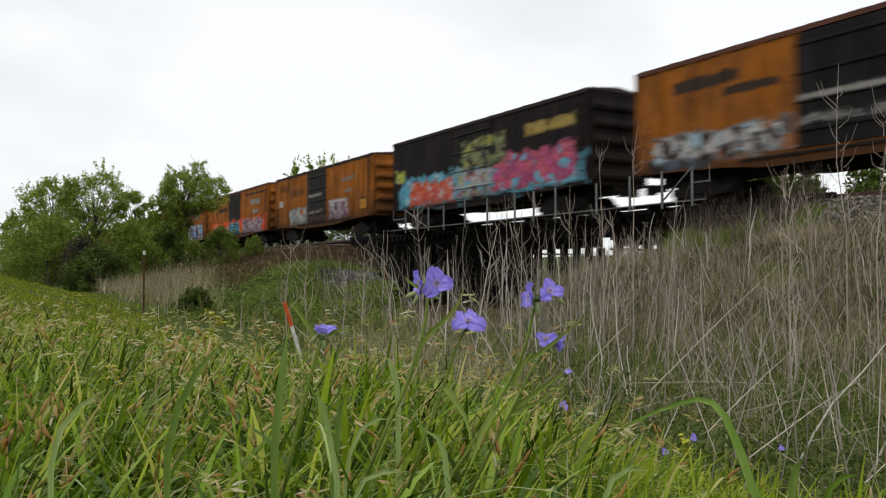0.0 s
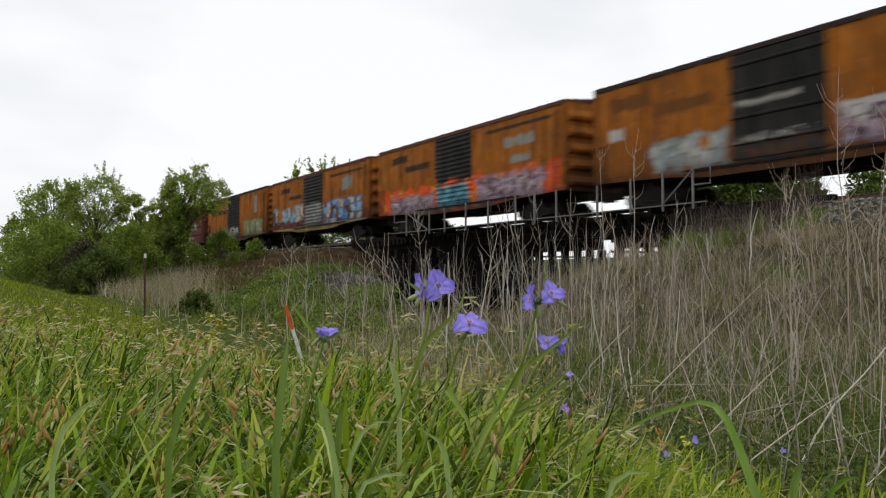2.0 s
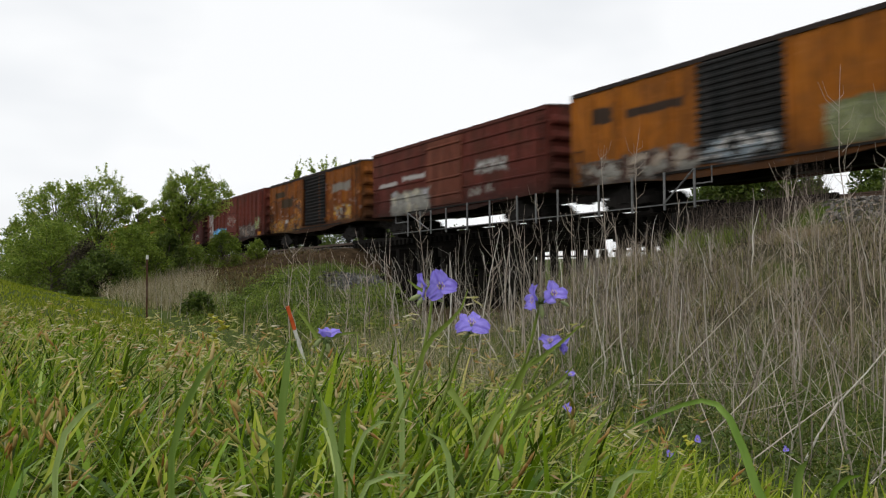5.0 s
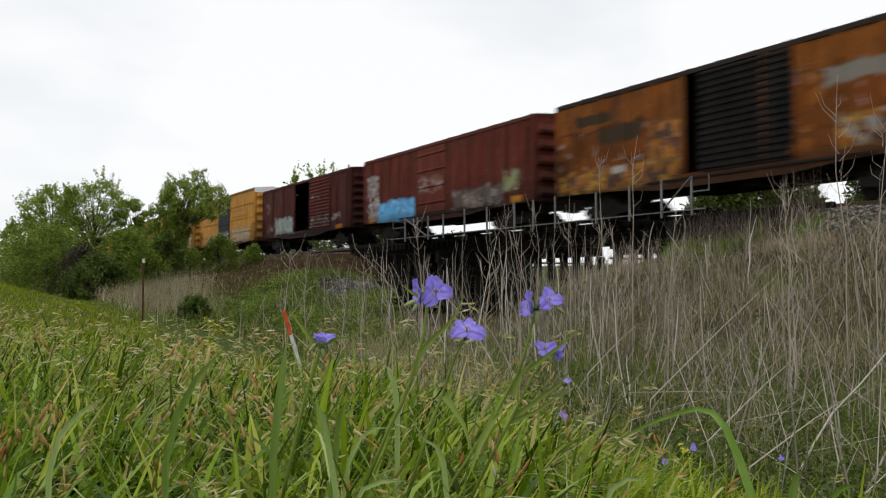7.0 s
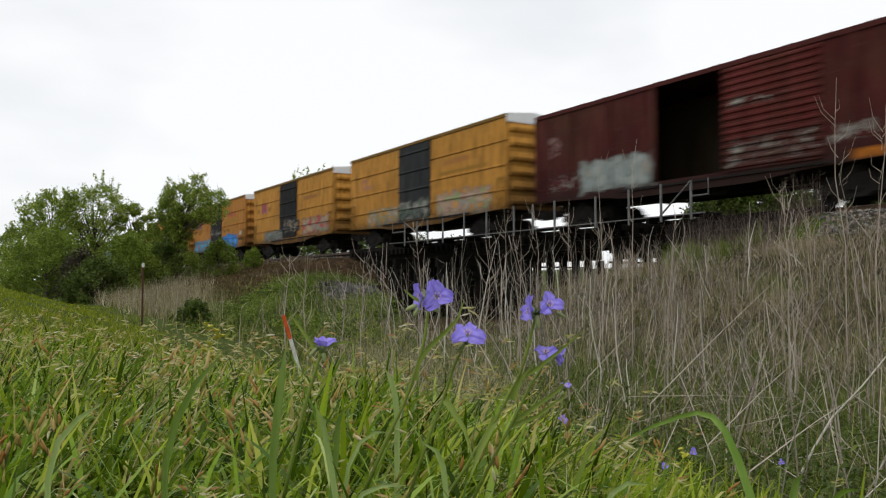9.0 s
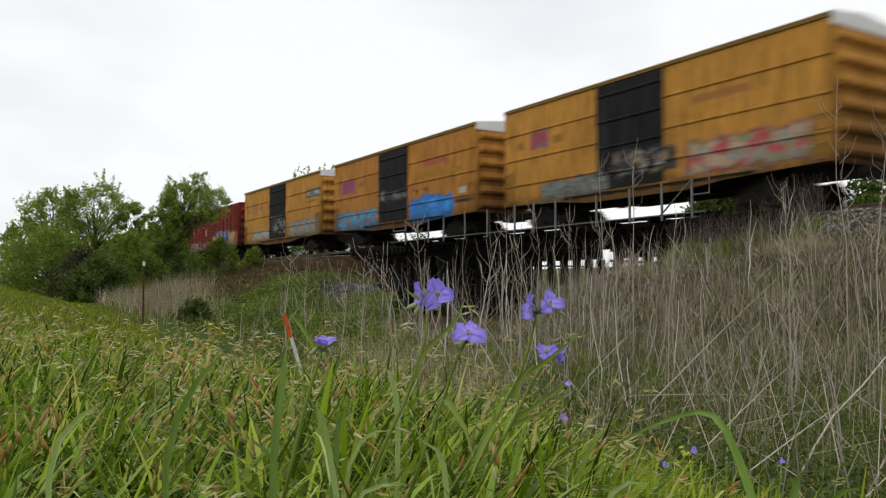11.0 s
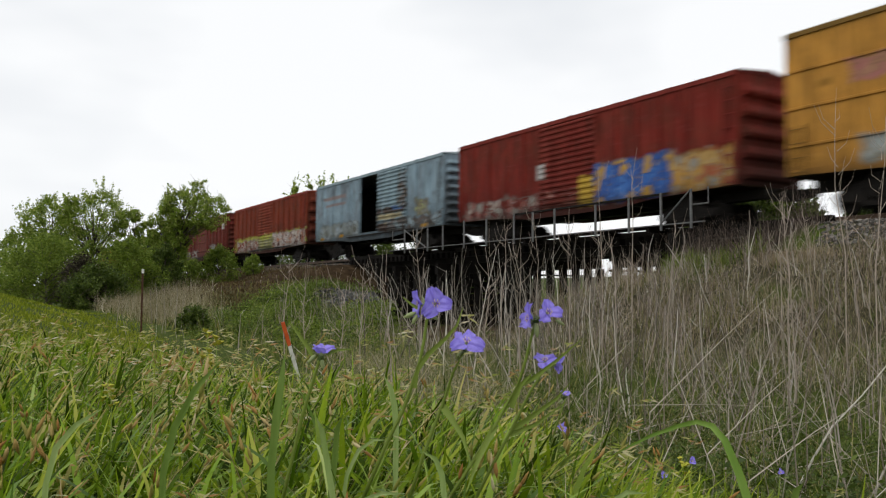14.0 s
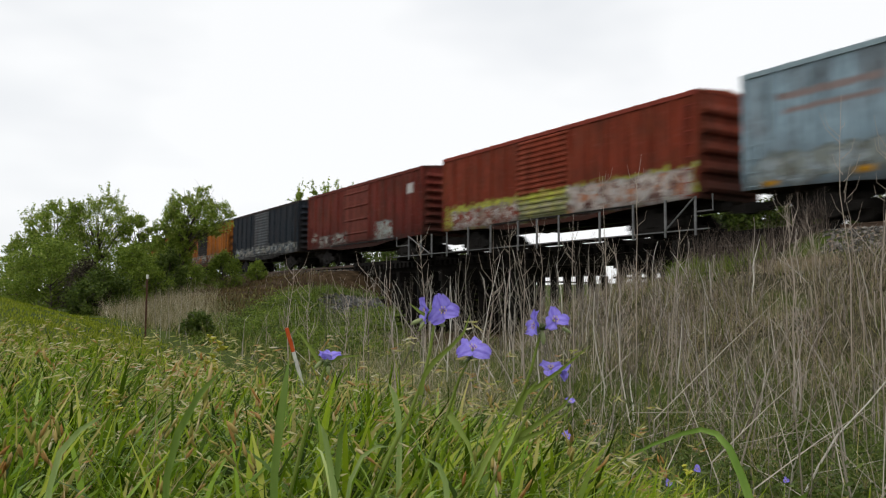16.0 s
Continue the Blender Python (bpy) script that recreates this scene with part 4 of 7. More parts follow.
boxcar(140.6, 156.1, 3.45, "faded red boxcar with a sky blue sprayed patch", (0.125, 0.026, 0.017), (0.145, 0.032, 0.020), [
    (-6.1, -2.0, 1.0, 2.2, ((0.16, 0.45, 0.75), (0.20, 0.50, 0.80), (0.12, 0.38, 0.66)), 0.9, 0.4), (1.6, 5.6, 1.2, 2.1, ((0.10, 0.08, 0.07), (0.22, 0.20, 0.18), (0.28, 0.2, 0.16), (0.09, 0.07, 0.06)), 0.5, 0.5), (-7.4, -6.0, 1.3, 3.7, (FADED, RED, RED, GREYW), 0.3, 0.4), (-1.5, 0.9, 2.2, 3.2, (RED, FADED, RED, (0.2, 0.05, 0.03)), 0.3, 0.4),
    (5.6, 6.8, 1.7, 2.6, (RED, FADED, (0.25, 0.3, 0.12)), 0.25, 0.3), (6.2, 6.9, 1.2, 1.45, ((0.62, 0.26, 0.02),), 0.3, 0.03), (-7.2, -6.6, 1.15, 1.4, ((0.62, 0.26, 0.02),), 0.3, 0.03)], door_span=(-1.6, 0.95), style="bars", posts=0.95, trim=(0.07, 0.022, 0.016), roof_col=(0.06, 0.025, 0.02))
boxcar(157.9, 173.3, 3.42, "maroon boxcar with its side door standing open", MAROON, (0.11, 0.022, 0.019), [
    (-5.0, -1.4, 1.25, 2.4, ((0.30, 0.34, 0.32), FADED, (0.24, 0.28, 0.27), (0.30, 0.34, 0.32)), 0.7, 0.4), (-6.8, -5.2, 1.5, 2.1, (MAROON, FADED, MAROON), 0.3, 0.2), (1.7, 4.6, 1.4, 2.2, (MAROON, FADED, MAROON, BROWN), 0.3, 0.4), (5.0, 6.2, 1.7, 2.1, (FADED, MAROON), 0.25, 0.2),
    (1.8, 3.6, 3.2, 3.45, (FADED, MAROON), 0.25, 0.15), (-6.9, -6.2, 2.9, 3.6, (MAROON, (0.2, 0.12, 0.11)), 0.25, 0.2), (5.6, 6.5, 1.15, 1.4, ((0.55, 0.18, 0.02),), 0.3, 0.03)], door_span=(1.58, 4.7), open_span=(-1.3, 1.55), posts=1.9, ribs=7, trim=(0.05, 0.014, 0.012), roof_col=(0.05, 0.016, 0.014))
Y_LINES = (2.0, 3.05, 4.1)
X_LOGO = (0.36, 0.16, 0.16)
boxcar(175.3, 190.7, 4.0, "yellow boxcar with dark grey door and green tinged graffiti", YELLOW, (0.055, 0.06, 0.062), [
    (-5.4, -1.9, 1.1, 2.1, (FADED, OLIVE, (0.4, 0.36, 0.3), YELLOW), 0.4, 0.4), (-1.8, 1.3, 1.2, 2.2, (FADED, (0.12, 0.16, 0.12), (0.05, 0.06, 0.06)), 0.4, 0.4), (2.0, 6.5, 1.1, 2.3, ((0.42, 0.30, 0.22), (0.24, 0.32, 0.14), FADED, YELLOW, (0.40, 0.26, 0.2)), 0.5, 0.4),
    (-6.3, -5.0, 3.3, 3.9, (X_LOGO, YELLOW), 0.3, 0.2), (2.6, 4.9, 3.6, 3.85, ((0.38, 0.17, 0.05),), 0.3, 0.06), (2.2, 6.2, 3.15, 3.3, ((0.30, 0.16, 0.03),), 0.3, 0.05)], style="bars", posts=0, beads=Y_LINES, trim=(0.13, 0.075, 0.02), roof_col=(0.6, 0.6, 0.58), rust=0.2, end_cap=(0.62, 0.62, 0.62), ribs=6)
boxcar(193.2, 208.1, 4.0, "yellow boxcar with black door, grey graffiti and red cross emblem", YELLOW, (0.03, 0.03, 0.032), [
    (-5.0, -1.2, 1.15, 1.9, ((0.20, 0.22, 0.2), FADED, (0.14, 0.15, 0.13)), 0.5, 0.4), (-0.9, 2.0, 1.6, 2.5, ((0.03, 0.03, 0.032), (0.26, 0.18, 0.1), FADED, (0.05, 0.05, 0.05)), 0.4, 0.4), (2.4, 6.8, 1.3, 2.4, ((0.40, 0.08, 0.08), FADED, OLIVE, (0.42, 0.30, 0.2)), 0.5, 0.4),
    (-5.7, -4.6, 3.35, 4.0, ((0.45, 0.07, 0.05), (0.25, 0.12, 0.2)), 0.25, 0.2), (2.6, 4.9, 3.6, 3.85, ((0.34, 0.15, 0.05),), 0.3, 0.06), (-6.6, -6.1, 3.4, 3.7, ((0.30, 0.15, 0.03),), 0.3, 0.05), (-4.3, -3.7, 3.4, 3.7, ((0.30, 0.15, 0.03),), 0.3, 0.05)], style="bars", posts=0, beads=Y_LINES, trim=(0.13, 0.075, 0.02), roof_col=(0.6, 0.6, 0.58), rust=0.2, end_cap=(0.62, 0.62, 0.62), ribs=6)
boxcar(210.3, 225.8, 4.0, "yellow boxcar with black door and bright blue graffiti", (0.47, 0.205, 0.042), (0.03, 0.03, 0.032), [
    (-7.5, -1.9, 1.0, 2.15, ((0.06, 0.30, 0.48), (0.10, 0.38, 0.55), (0.05, 0.22, 0.36), (0.30, 0.14, 0.1)), 0.5, 0.35), (1.8, 5.8, 1.0, 2.25, ((0.04, 0.22, 0.62), (0.06, 0.28, 0.70), (0.04, 0.20, 0.5)), 0.7, 0.45), (-6.6, -4.9, 3.3, 4.0, ((0.45, 0.07, 0.06), (0.16, 0.10, 0.30)), 0.28, 0.25),
    (3.0, 5.3, 3.75, 4.05, ((0.42, 0.12, 0.06),), 0.3, 0.06), (2.4, 6.6, 3.2, 3.4, ((0.34, 0.18, 0.03),), 0.3, 0.06), (-1.6, 1.4, 2.4, 2.9, ((0.03, 0.03, 0.032), FADED, (0.03, 0.03, 0.032)), 0.35, 0.3), (-7.2, -6.8, 3.5, 3.8, ((0.3, 0.15, 0.03),), 0.3, 0.04), (-4.4, -3.7, 3.5, 3.8, ((0.3, 0.15, 0.03),), 0.3, 0.04), (6.3, 6.95, 2.1, 2.4, ((0.45, 0.42, 0.34),), 0.3, 0.02), (6.0, 7.6, 1.7, 1.85, (WORDS,), 0.3, 0.12), (2.0, 3.4, 2.5, 2.7, (WORDS, YELLOW), 0.3, 0.15)],
    style="bars", posts=0, beads=Y_LINES, trim=(0.13, 0.075, 0.02), roof_col=(0.6, 0.6, 0.58), rust=0.2, end_cap=(0.62, 0.62, 0.62), ribs=6)
boxcar(228.0, 243.2, 4.0, "yellow boxcar with black door and faded grey graffiti", YELLOW, (0.022, 0.022, 0.025), [
    (-5.4, -1.8, 1.3, 2.0, ((0.34, 0.38, 0.38), FADED, (0.40, 0.36, 0.26)), 0.8, 0.3), (2.3, 7.4, 1.2, 2.3, ((0.30, 0.30, 0.24), FADED, (0.32, 0.24, 0.22), (0.24, 0.26, 0.2)), 0.8, 0.35), (5.3, 7.55, 3.62, 4.14, ((0.05, 0.05, 0.045),), 0.25, 0.02), (5.4, 7.45, 3.70, 4.06, ((0.50, 0.50, 0.48), (0.40, 0.40, 0.38), (0.12, 0.12, 0.11)), 0.3, 0.02),
    (-5.7, -4.4, 3.4, 4.05, ((0.40, 0.16, 0.14), (0.38, 0.2, 0.12)), 0.3, 0.25), (-1.3, 1.6, 1.6, 2.9, ((0.022, 0.022, 0.025), (0.2, 0.19, 0.18), (0.022, 0.022, 0.025)), 0.4, 0.5), (-6.6, -6.2, 3.5, 3.7, ((0.3, 0.15, 0.03),), 0.3, 0.04), (-4.1, -3.6, 3.6, 3.8, ((0.3, 0.15, 0.03),), 0.3, 0.04), (5.0, 7.0, 3.3, 3.45, ((0.3, 0.15, 0.03),), 0.3, 0.04)],
    style="bars", posts=0, beads=Y_LINES, trim=(0.13, 0.075, 0.02), roof_col=(0.6, 0.6, 0.58), rust=0.2, end_cap=(0.62, 0.62, 0.62), ribs=6)
boxcar(244.8, 260.2, 3.42, "deep red boxcar with blue and yellow graffiti", (0.20, 0.026, 0.018), (0.19, 0.028, 0.02), [
    (1.4, 5.2, 1.1, 2.6, ((0.05, 0.14, 0.42), (0.07, 0.18, 0.48), (0.48, 0.28, 0.05), (0.04, 0.10, 0.32)), 0.6, 0.3), (5.0, 7.5, 1.1, 2.4, ((0.44, 0.24, 0.06), FADED, (0.34, 0.1, 0.05), (0.44, 0.28, 0.1)), 0.5, 0.35), (-7.3, -2.0, 1.1, 1.9, (FADED, (0.3, 0.12, 0.1), (0.36, 0.3, 0.26), RED), 0.5, 0.45),
    (-2.0, -1.4, 2.4, 3.0, (GREYW,), 0.3, 0.1), (-1.6, 1.4, 1.2, 1.9, (RED, (0.36, 0.14, 0.1), RED), 0.4, 0.4), (0.6, 1.4, 1.1, 2.2, ((0.5, 0.33, 0.05),), 0.4, 0.3)], posts=1.1, ribs=5, trim=(0.13, 0.022, 0.016), roof_col=(0.10, 0.022, 0.018))
boxcar(261.6, 277.0, 3.42, "pale blue grey boxcar with an open door", (0.27, 0.37, 0.43), (0.24, 0.33, 0.37), [
    (-7.4, -1.5, 1.2, 2.1, ((0.20, 0.22, 0.20), (0.30, 0.34, 0.34), (0.12, 0.12, 0.10), (0.28, 0.33, 0.35)), 0.6, 0.45), (-6.5, -3.4, 3.6, 3.8, ((0.26, 0.20, 0.19),), 0.3, 0.08), (-6.3, -3.4, 3.2, 3.35, ((0.26, 0.20, 0.19),), 0.3, 0.08), (0.95, 4.05, 2.15, 2.45, ((0.07, 0.05, 0.035), BROWN, (0.10, 0.09, 0.08)), 0.5, 0.3), (0.95, 3.7, 1.85, 2.15, ((0.36, 0.31, 0.18), (0.30, 0.26, 0.16)), 0.6, 0.15), (2.6, 3.7, 2.3, 2.5, ((0.08, 0.16, 0.34),), 0.4, 0.15), (0.95, 4.05, 1.2, 1.75, (BROWN, (0.30, 0.27, 0.18), (0.08, 0.06, 0.05)), 0.6, 0.35), (3.3, 4.05, 2.4, 4.2, ((0.12, 0.09, 0.07), (0.2, 0.24, 0.26)), 0.5, 0.5),
    (5.0, 6.4, 1.8, 2.6, ((0.16, 0.12, 0.07), (0.36, 0.38, 0.16), (0.2, 0.2, 0.18)), 0.35, 0.4), (2.0, 7.5, 1.2, 1.8, ((0.12, 0.10, 0.09), (0.26, 0.33, 0.36), (0.10, 0.09, 0.08)), 0.5, 0.5), (-7.0, -6.5, 1.2, 1.35, ((0.6, 0.3, 0.02),), 0.3, 0.02), (-4.2, -3.7, 1.25, 1.4, ((0.6, 0.3, 0.02),), 0.3, 0.02), (5.6, 6.2, 1.2, 1.35, ((0.6, 0.3, 0.02),), 0.3, 0.02)],
    door_span=(0.95, 4.05), open_span=(-1.4, 0.92), trim=(0.17, 0.22, 0.24), roof_col=(0.25, 0.3, 0.32), posts=1.25, ribs=8, rust=0.45)
boxcar(278.7, 294.2, 3.42, "brick red boxcar with white and lime graffiti", BRICK, (0.24, 0.045, 0.022), [
    (-7.6, 7.7, 1.2, 2.25, (LIME, (0.32, 0.33, 0.05), LIME, (0.36, 0.30, 0.08)), 0.5, 0.5), (-6.9, -1.5, 1.1, 2.0, (GREYW, (0.30, 0.20, 0.16), (0.20, 0.15, 0.12), (0.48, 0.42, 0.38), BRICK), 0.32, 0.4), (1.4, 7.5, 1.1, 2.2, (GREYW, (0.36, 0.15, 0.08), (0.40, 0.32, 0.28), (0.12, 0.06, 0.05), (0.48, 0.42, 0.38)), 0.4, 0.3), (-1.6, 1.5, 1.1, 1.9, (OLIVE, (0.3, 0.28, 0.2), (0.36, 0.34, 0.1)), 0.35, 0.4)],
    posts=1.1, roof_col=(0.2, 0.04, 0.02), trim=(0.15, 0.03, 0.02))
boxcar(296.2, 311.3, 3.42, "brownish red boxcar with small pale tags", (0.15, 0.028, 0.020), (0.17, 0.04, 0.028), [
    (-5.6, -1.4, 1.2, 1.9, ((0.3, 0.3, 0.27), (0.06, 0.04, 0.04), FADED, RED), 0.4, 0.4), (2.2, 4.4, 1.1, 2.2, ((0.30, 0.34, 0.32), RED, FADED), 0.35, 0.2), (5.9, 6.6, 3.4, 3.9, ((0.5, 0.48, 0.46),), 0.3, 0.06), (-7.0, -6.0, 1.6, 2.1, (FADED, RED), 0.3, 0.2)], posts=1.1, style="bars", ribs=8, trim=(0.09, 0.022, 0.016), roof_col=(0.07, 0.025, 0.02))
boxcar(313.1, 327.9, 3.42, "dark navy boxcar with pale graffiti along the sill", (0.032, 0.042, 0.055), (0.10, 0.11, 0.12), [
    (-7.0, 7.2, 1.1, 1.9, (FADED, (0.05, 0.06, 0.07), (0.28, 0.3, 0.3), (0.05, 0.06, 0.07)), 0.45, 0.45)], posts=1.1, ribs=8)
boxcar(329.4, 345.0, 3.42, "rusty orange boxcar at the tail of the string", ORANGE, DOORGREY, [(-7.0, 7.0, 1.1, 1.9, (FADED, ORANGE, BROWN), 0.5, 0.45)])
boxcar(346.5, 362.0, 3.42, "orange boxcar following at the far end", (0.42, 0.17, 0.03), DOORGREY, [(-7.0, 2.0, 1.1, 1.9, (FADED, ORANGE, BROWN), 0.5, 0.45)])


# ---- ballast ----
def pebbles(name, pos, size, mat, label, category, seed):
    """Angular stones: squashed octahedra with uneven corners."""
    r = np.random.default_rng(seed)
    n = len(pos)
    base = np.array([(1, 0, 0), (0, 1, 0), (-1, 0, 0), (0, -1, 0), (0, 0, 1), (0, 0, -1)], float)
    tri = np.array([(0, 1, 4), (1, 2, 4), (2, 3, 4), (3, 0, 4), (1, 0, 5), (2, 1, 5), (3, 2, 5), (0, 3, 5)])
    v = base[None] * r.uniform(0.6, 1.25, (n, 6, 1)) + r.normal(0, 0.22, (n, 6, 3))
    th = r.uniform(0, 6.28, n)
    c, s_ = np.cos(th)[:, None], np.sin(th)[:, None]
    v = np.stack([v[..., 0] * c - v[..., 1] * s_, v[..., 0] * s_ + v[..., 1] * c, v[..., 2] * 0.75], -1)
    v = v * size[:, None, None] + pos[:, None, :]
    f = tri[None] + 6 * np.arange(n)[:, None, None]
    me = quads_mesh(name, v.reshape(-1, 3), f.reshape(-1, 3), mat, False)
    return tagged(new(name, me), label, category, "", "stuff")


def scatter(seed, n, a0, a1, s0, s1, keep=None):
    """Points on the ground between lines of a and s."""
    r = np.random.default_rng(seed)
    a, s = r.uniform(a0, a1, n), r.uniform(s0, s1, n)
    if keep is not None:
        m = keep(a, s, r)
        a, s = a[m], s[m]
    p = AC[None] * a[:, None] + AL[None] * s[:, None]
    return np.column_stack([p, ground_z(p[:, 0], p[:, 1])]), r


def make_ballast():
    p, r = scatter(11, 9000, 16.7, 20.6, 4.0, 14.2, lambda a, s, q: s < 11.6 + 0.73 * (a - 17.5) + q.normal(0, 0.12, len(a)))
    pebbles("ballast", p + [0, 0, 0.01], r.uniform(0.025, 0.06, len(p)), M_STONE, "loose grey crushed stone beside the rails", "gravel", 12)
    p, r = scatter(13, 7000, 17.4, 20.4, 43.0, 75.0)
    pebbles("ballast", p + [0, 0, 0.01], r.uniform(0.03, 0.07, len(p)), M_STONE, "grey crushed stone along the far track bed", "gravel", 14)
    p, r = scatter(15, 1900, 9.8, 12.9, 20.5, 26.5, lambda a, s, q: (np.abs((a - 11.2) / 1.25) ** 2 + np.abs((s - 23.6) / 2.0) ** 2 < q.uniform(0.1, 1.2, len(a))))
    pebbles("riprap", p, r.uniform(0.03, 0.11, len(p)), M_RIPRAP, "grey broken stone on the creek slope", "rubble", 16)


make_ballast()


# ---- grass and weeds ----
def blades(seed, base, high, wide, lean, bend, face=None, segs=4, taper=0.75, wind=0.0, flat=False):
    """Strips that rise, lean and bow over. lean, bend in radians; face: azimuth of the bow."""
    r = np.random.default_rng(seed)
    n = len(base)
    az = r.uniform(0, 2 * np.pi, n) if face is None else face
    out = np.stack([np.cos(az), np.sin(az), np.zeros(n)], -1)
    out = out + np.array([wind, 0, 0])
    out /= np.linalg.norm(out, axis=1, keepdims=True) + 1e-9
    turn = r.normal(0, 0.6, n) if flat else az + r.normal(0, 0.5, n) + np.pi / 2
    side = np.stack([np.cos(turn), np.sin(turn), np.zeros(n)], -1)
    p = base.copy()
    rows = []
    for k in range(segs + 1):
        u = k / segs
        w = wide * (1 - u ** 2 * taper) * (0.35 if k == segs else 1.0) * (0.75 if k == 0 else 1.0) / 2
        rows.append(np.stack([p - side * w[:, None], p + side * w[:, None]], 1))
        th = lean + bend * ((k + 0.5) / segs) ** 1.6
        p = p + (out * np.sin(th)[:, None] + np.array([0, 0, 1.0]) * np.cos(th)[:, None]) * (high / segs)[:, None]
    v = np.stack(rows, 1).reshape(n, -1, 3)
    q = np.array([(2 * k, 2 * k + 1, 2 * k + 3, 2 * k + 2) for k in range(segs)])
    f = q[None] + (2 * (segs + 1)) * np.arange(n)[:, None, None]
    return v.reshape(-1, 3), f.reshape(-1, 4), p


def stems(seed, base, high, rad, lean, bend, segs=3, sides=3, wiggle=0.04):
    """Thin upright tubes with a little crook. Returns also points part way up."""
    r = np.random.default_rng(seed)
    n = len(base)
    az = r.uniform(0, 2 * np.pi, n)
    out = np.stack([np.cos(az), np.sin(az), np.zeros(n)], -1)
    p, rows, mids = base.copy(), [], []
    ang = np.arange(sides) * 2 * np.pi / sides
    for k in range(segs + 1):
        u = k / segs
        w = rad * (1 - 0.65 * u)
        ring = np.stack([np.cos(ang), np.sin(ang), 0 * ang], -1)
        rows.append(p[:, None, :] + ring[None] * w[:, None, None])
        mids.append(p.copy())
        th = lean + bend * u
        p = p + (out * np.sin(th)[:, None] + np.array([0, 0, 1.0]) * np.cos(th)[:, None]) * (high / segs)[:, None]
        p = p + r.normal(0, wiggle, (n, 3)) * (high / segs)[:, None] * [1, 1, 0.3]
    v = np.stack(rows, 1).reshape(n, -1, 3)
    q = np.array([(k * sides + j, k * sides + (j + 1) % sides, (k + 1) * sides + (j + 1) % sides, (k + 1) * sides + j) for k in range(segs) for j in range(sides)])
    f = q[None] + (sides * (segs + 1)) * np.arange(n)[:, None, None]
    return v.reshape(-1, 3), f.reshape(-1, 4), mids


def twigs(seed, mids, share, length, rad):
    """Side shoots on stems: short thin tubes rising from points part way up."""
    r = np.random.default_rng(seed)
    src = []
    for k in range(1, len(mids)):
        for _ in range(2):
            m = r.random(len(mids[k])) < share * (0.5 + 0.5 * k / len(mids))
            t = r.random(int(m.sum()))[:, None]
            src.append(mids[k][m] * t + mids[k - 1][m] * (1 - t))
    base = np.concatenate(src)
    n = len(base)
    return stems(seed + 1, base, r.uniform(0.4, 1.0, n) * length, np.full(n, rad), r.uniform(0.25, 1.4, n), r.uniform(-0.6, 0.4, n), 2, 3, 0.08)[:2]


def join(*parts):
    vs, fs, o = [], [], 0
    for v, f in parts:
        vs.append(v)
        fs.append(f + o)
        o += len(v)
    return np.concatenate(vs), np.concatenate(fs)


def fan(seed, n, d0, d1, half=0.60, power=1.0):
    """Points in a fan before the camera between two distances."""
    r = np.random.default_rng(seed)
    d = d0 + (d1 - d0) * r.random(n) ** power
    x = d * r.uniform(-half, half, n)
    return np.column_stack([x, d]), r


def on_ground(xy):
    return np.column_stack([xy, ground_z(xy[:, 0], xy[:, 1])])


def verge_edge(s):
    """How far the lush verge reaches towards the ditch."""
    return np.interp(s, [-2, 0.5, 1.2, 3.6, 8, 14], [1.75, 1.65, 1.55, 2.05, 2.4, 2.7])


def verge(seed, n, d0, d1, power=1.0, ragged=0.25):
    xy, r = fan(seed, n, d0, d1, 0.62, power)
    a, s = xy @ AC, xy @ AL
    return on_ground(xy[a < verge_edge(s) + r.normal(0, ragged, len(a))]), r


def lumpy(p, scale, seed):
    """Slow uneven factor, 0 to 1, over the ground."""
    return np.array([0.5 + 0.5 * noise.noise(Vector((x * scale, y * scale, seed))) for x, y in p[:, :2]])


def edge_low(p):
    """The grass grows rank along the edge of the verge and shorter where that falls away to the ditch."""
    return np.interp(p[:, 0] / p[:, 1], [-0.25, -0.10, 0.06, 0.30], [1.0, 1.2, 1.15, 0.66])


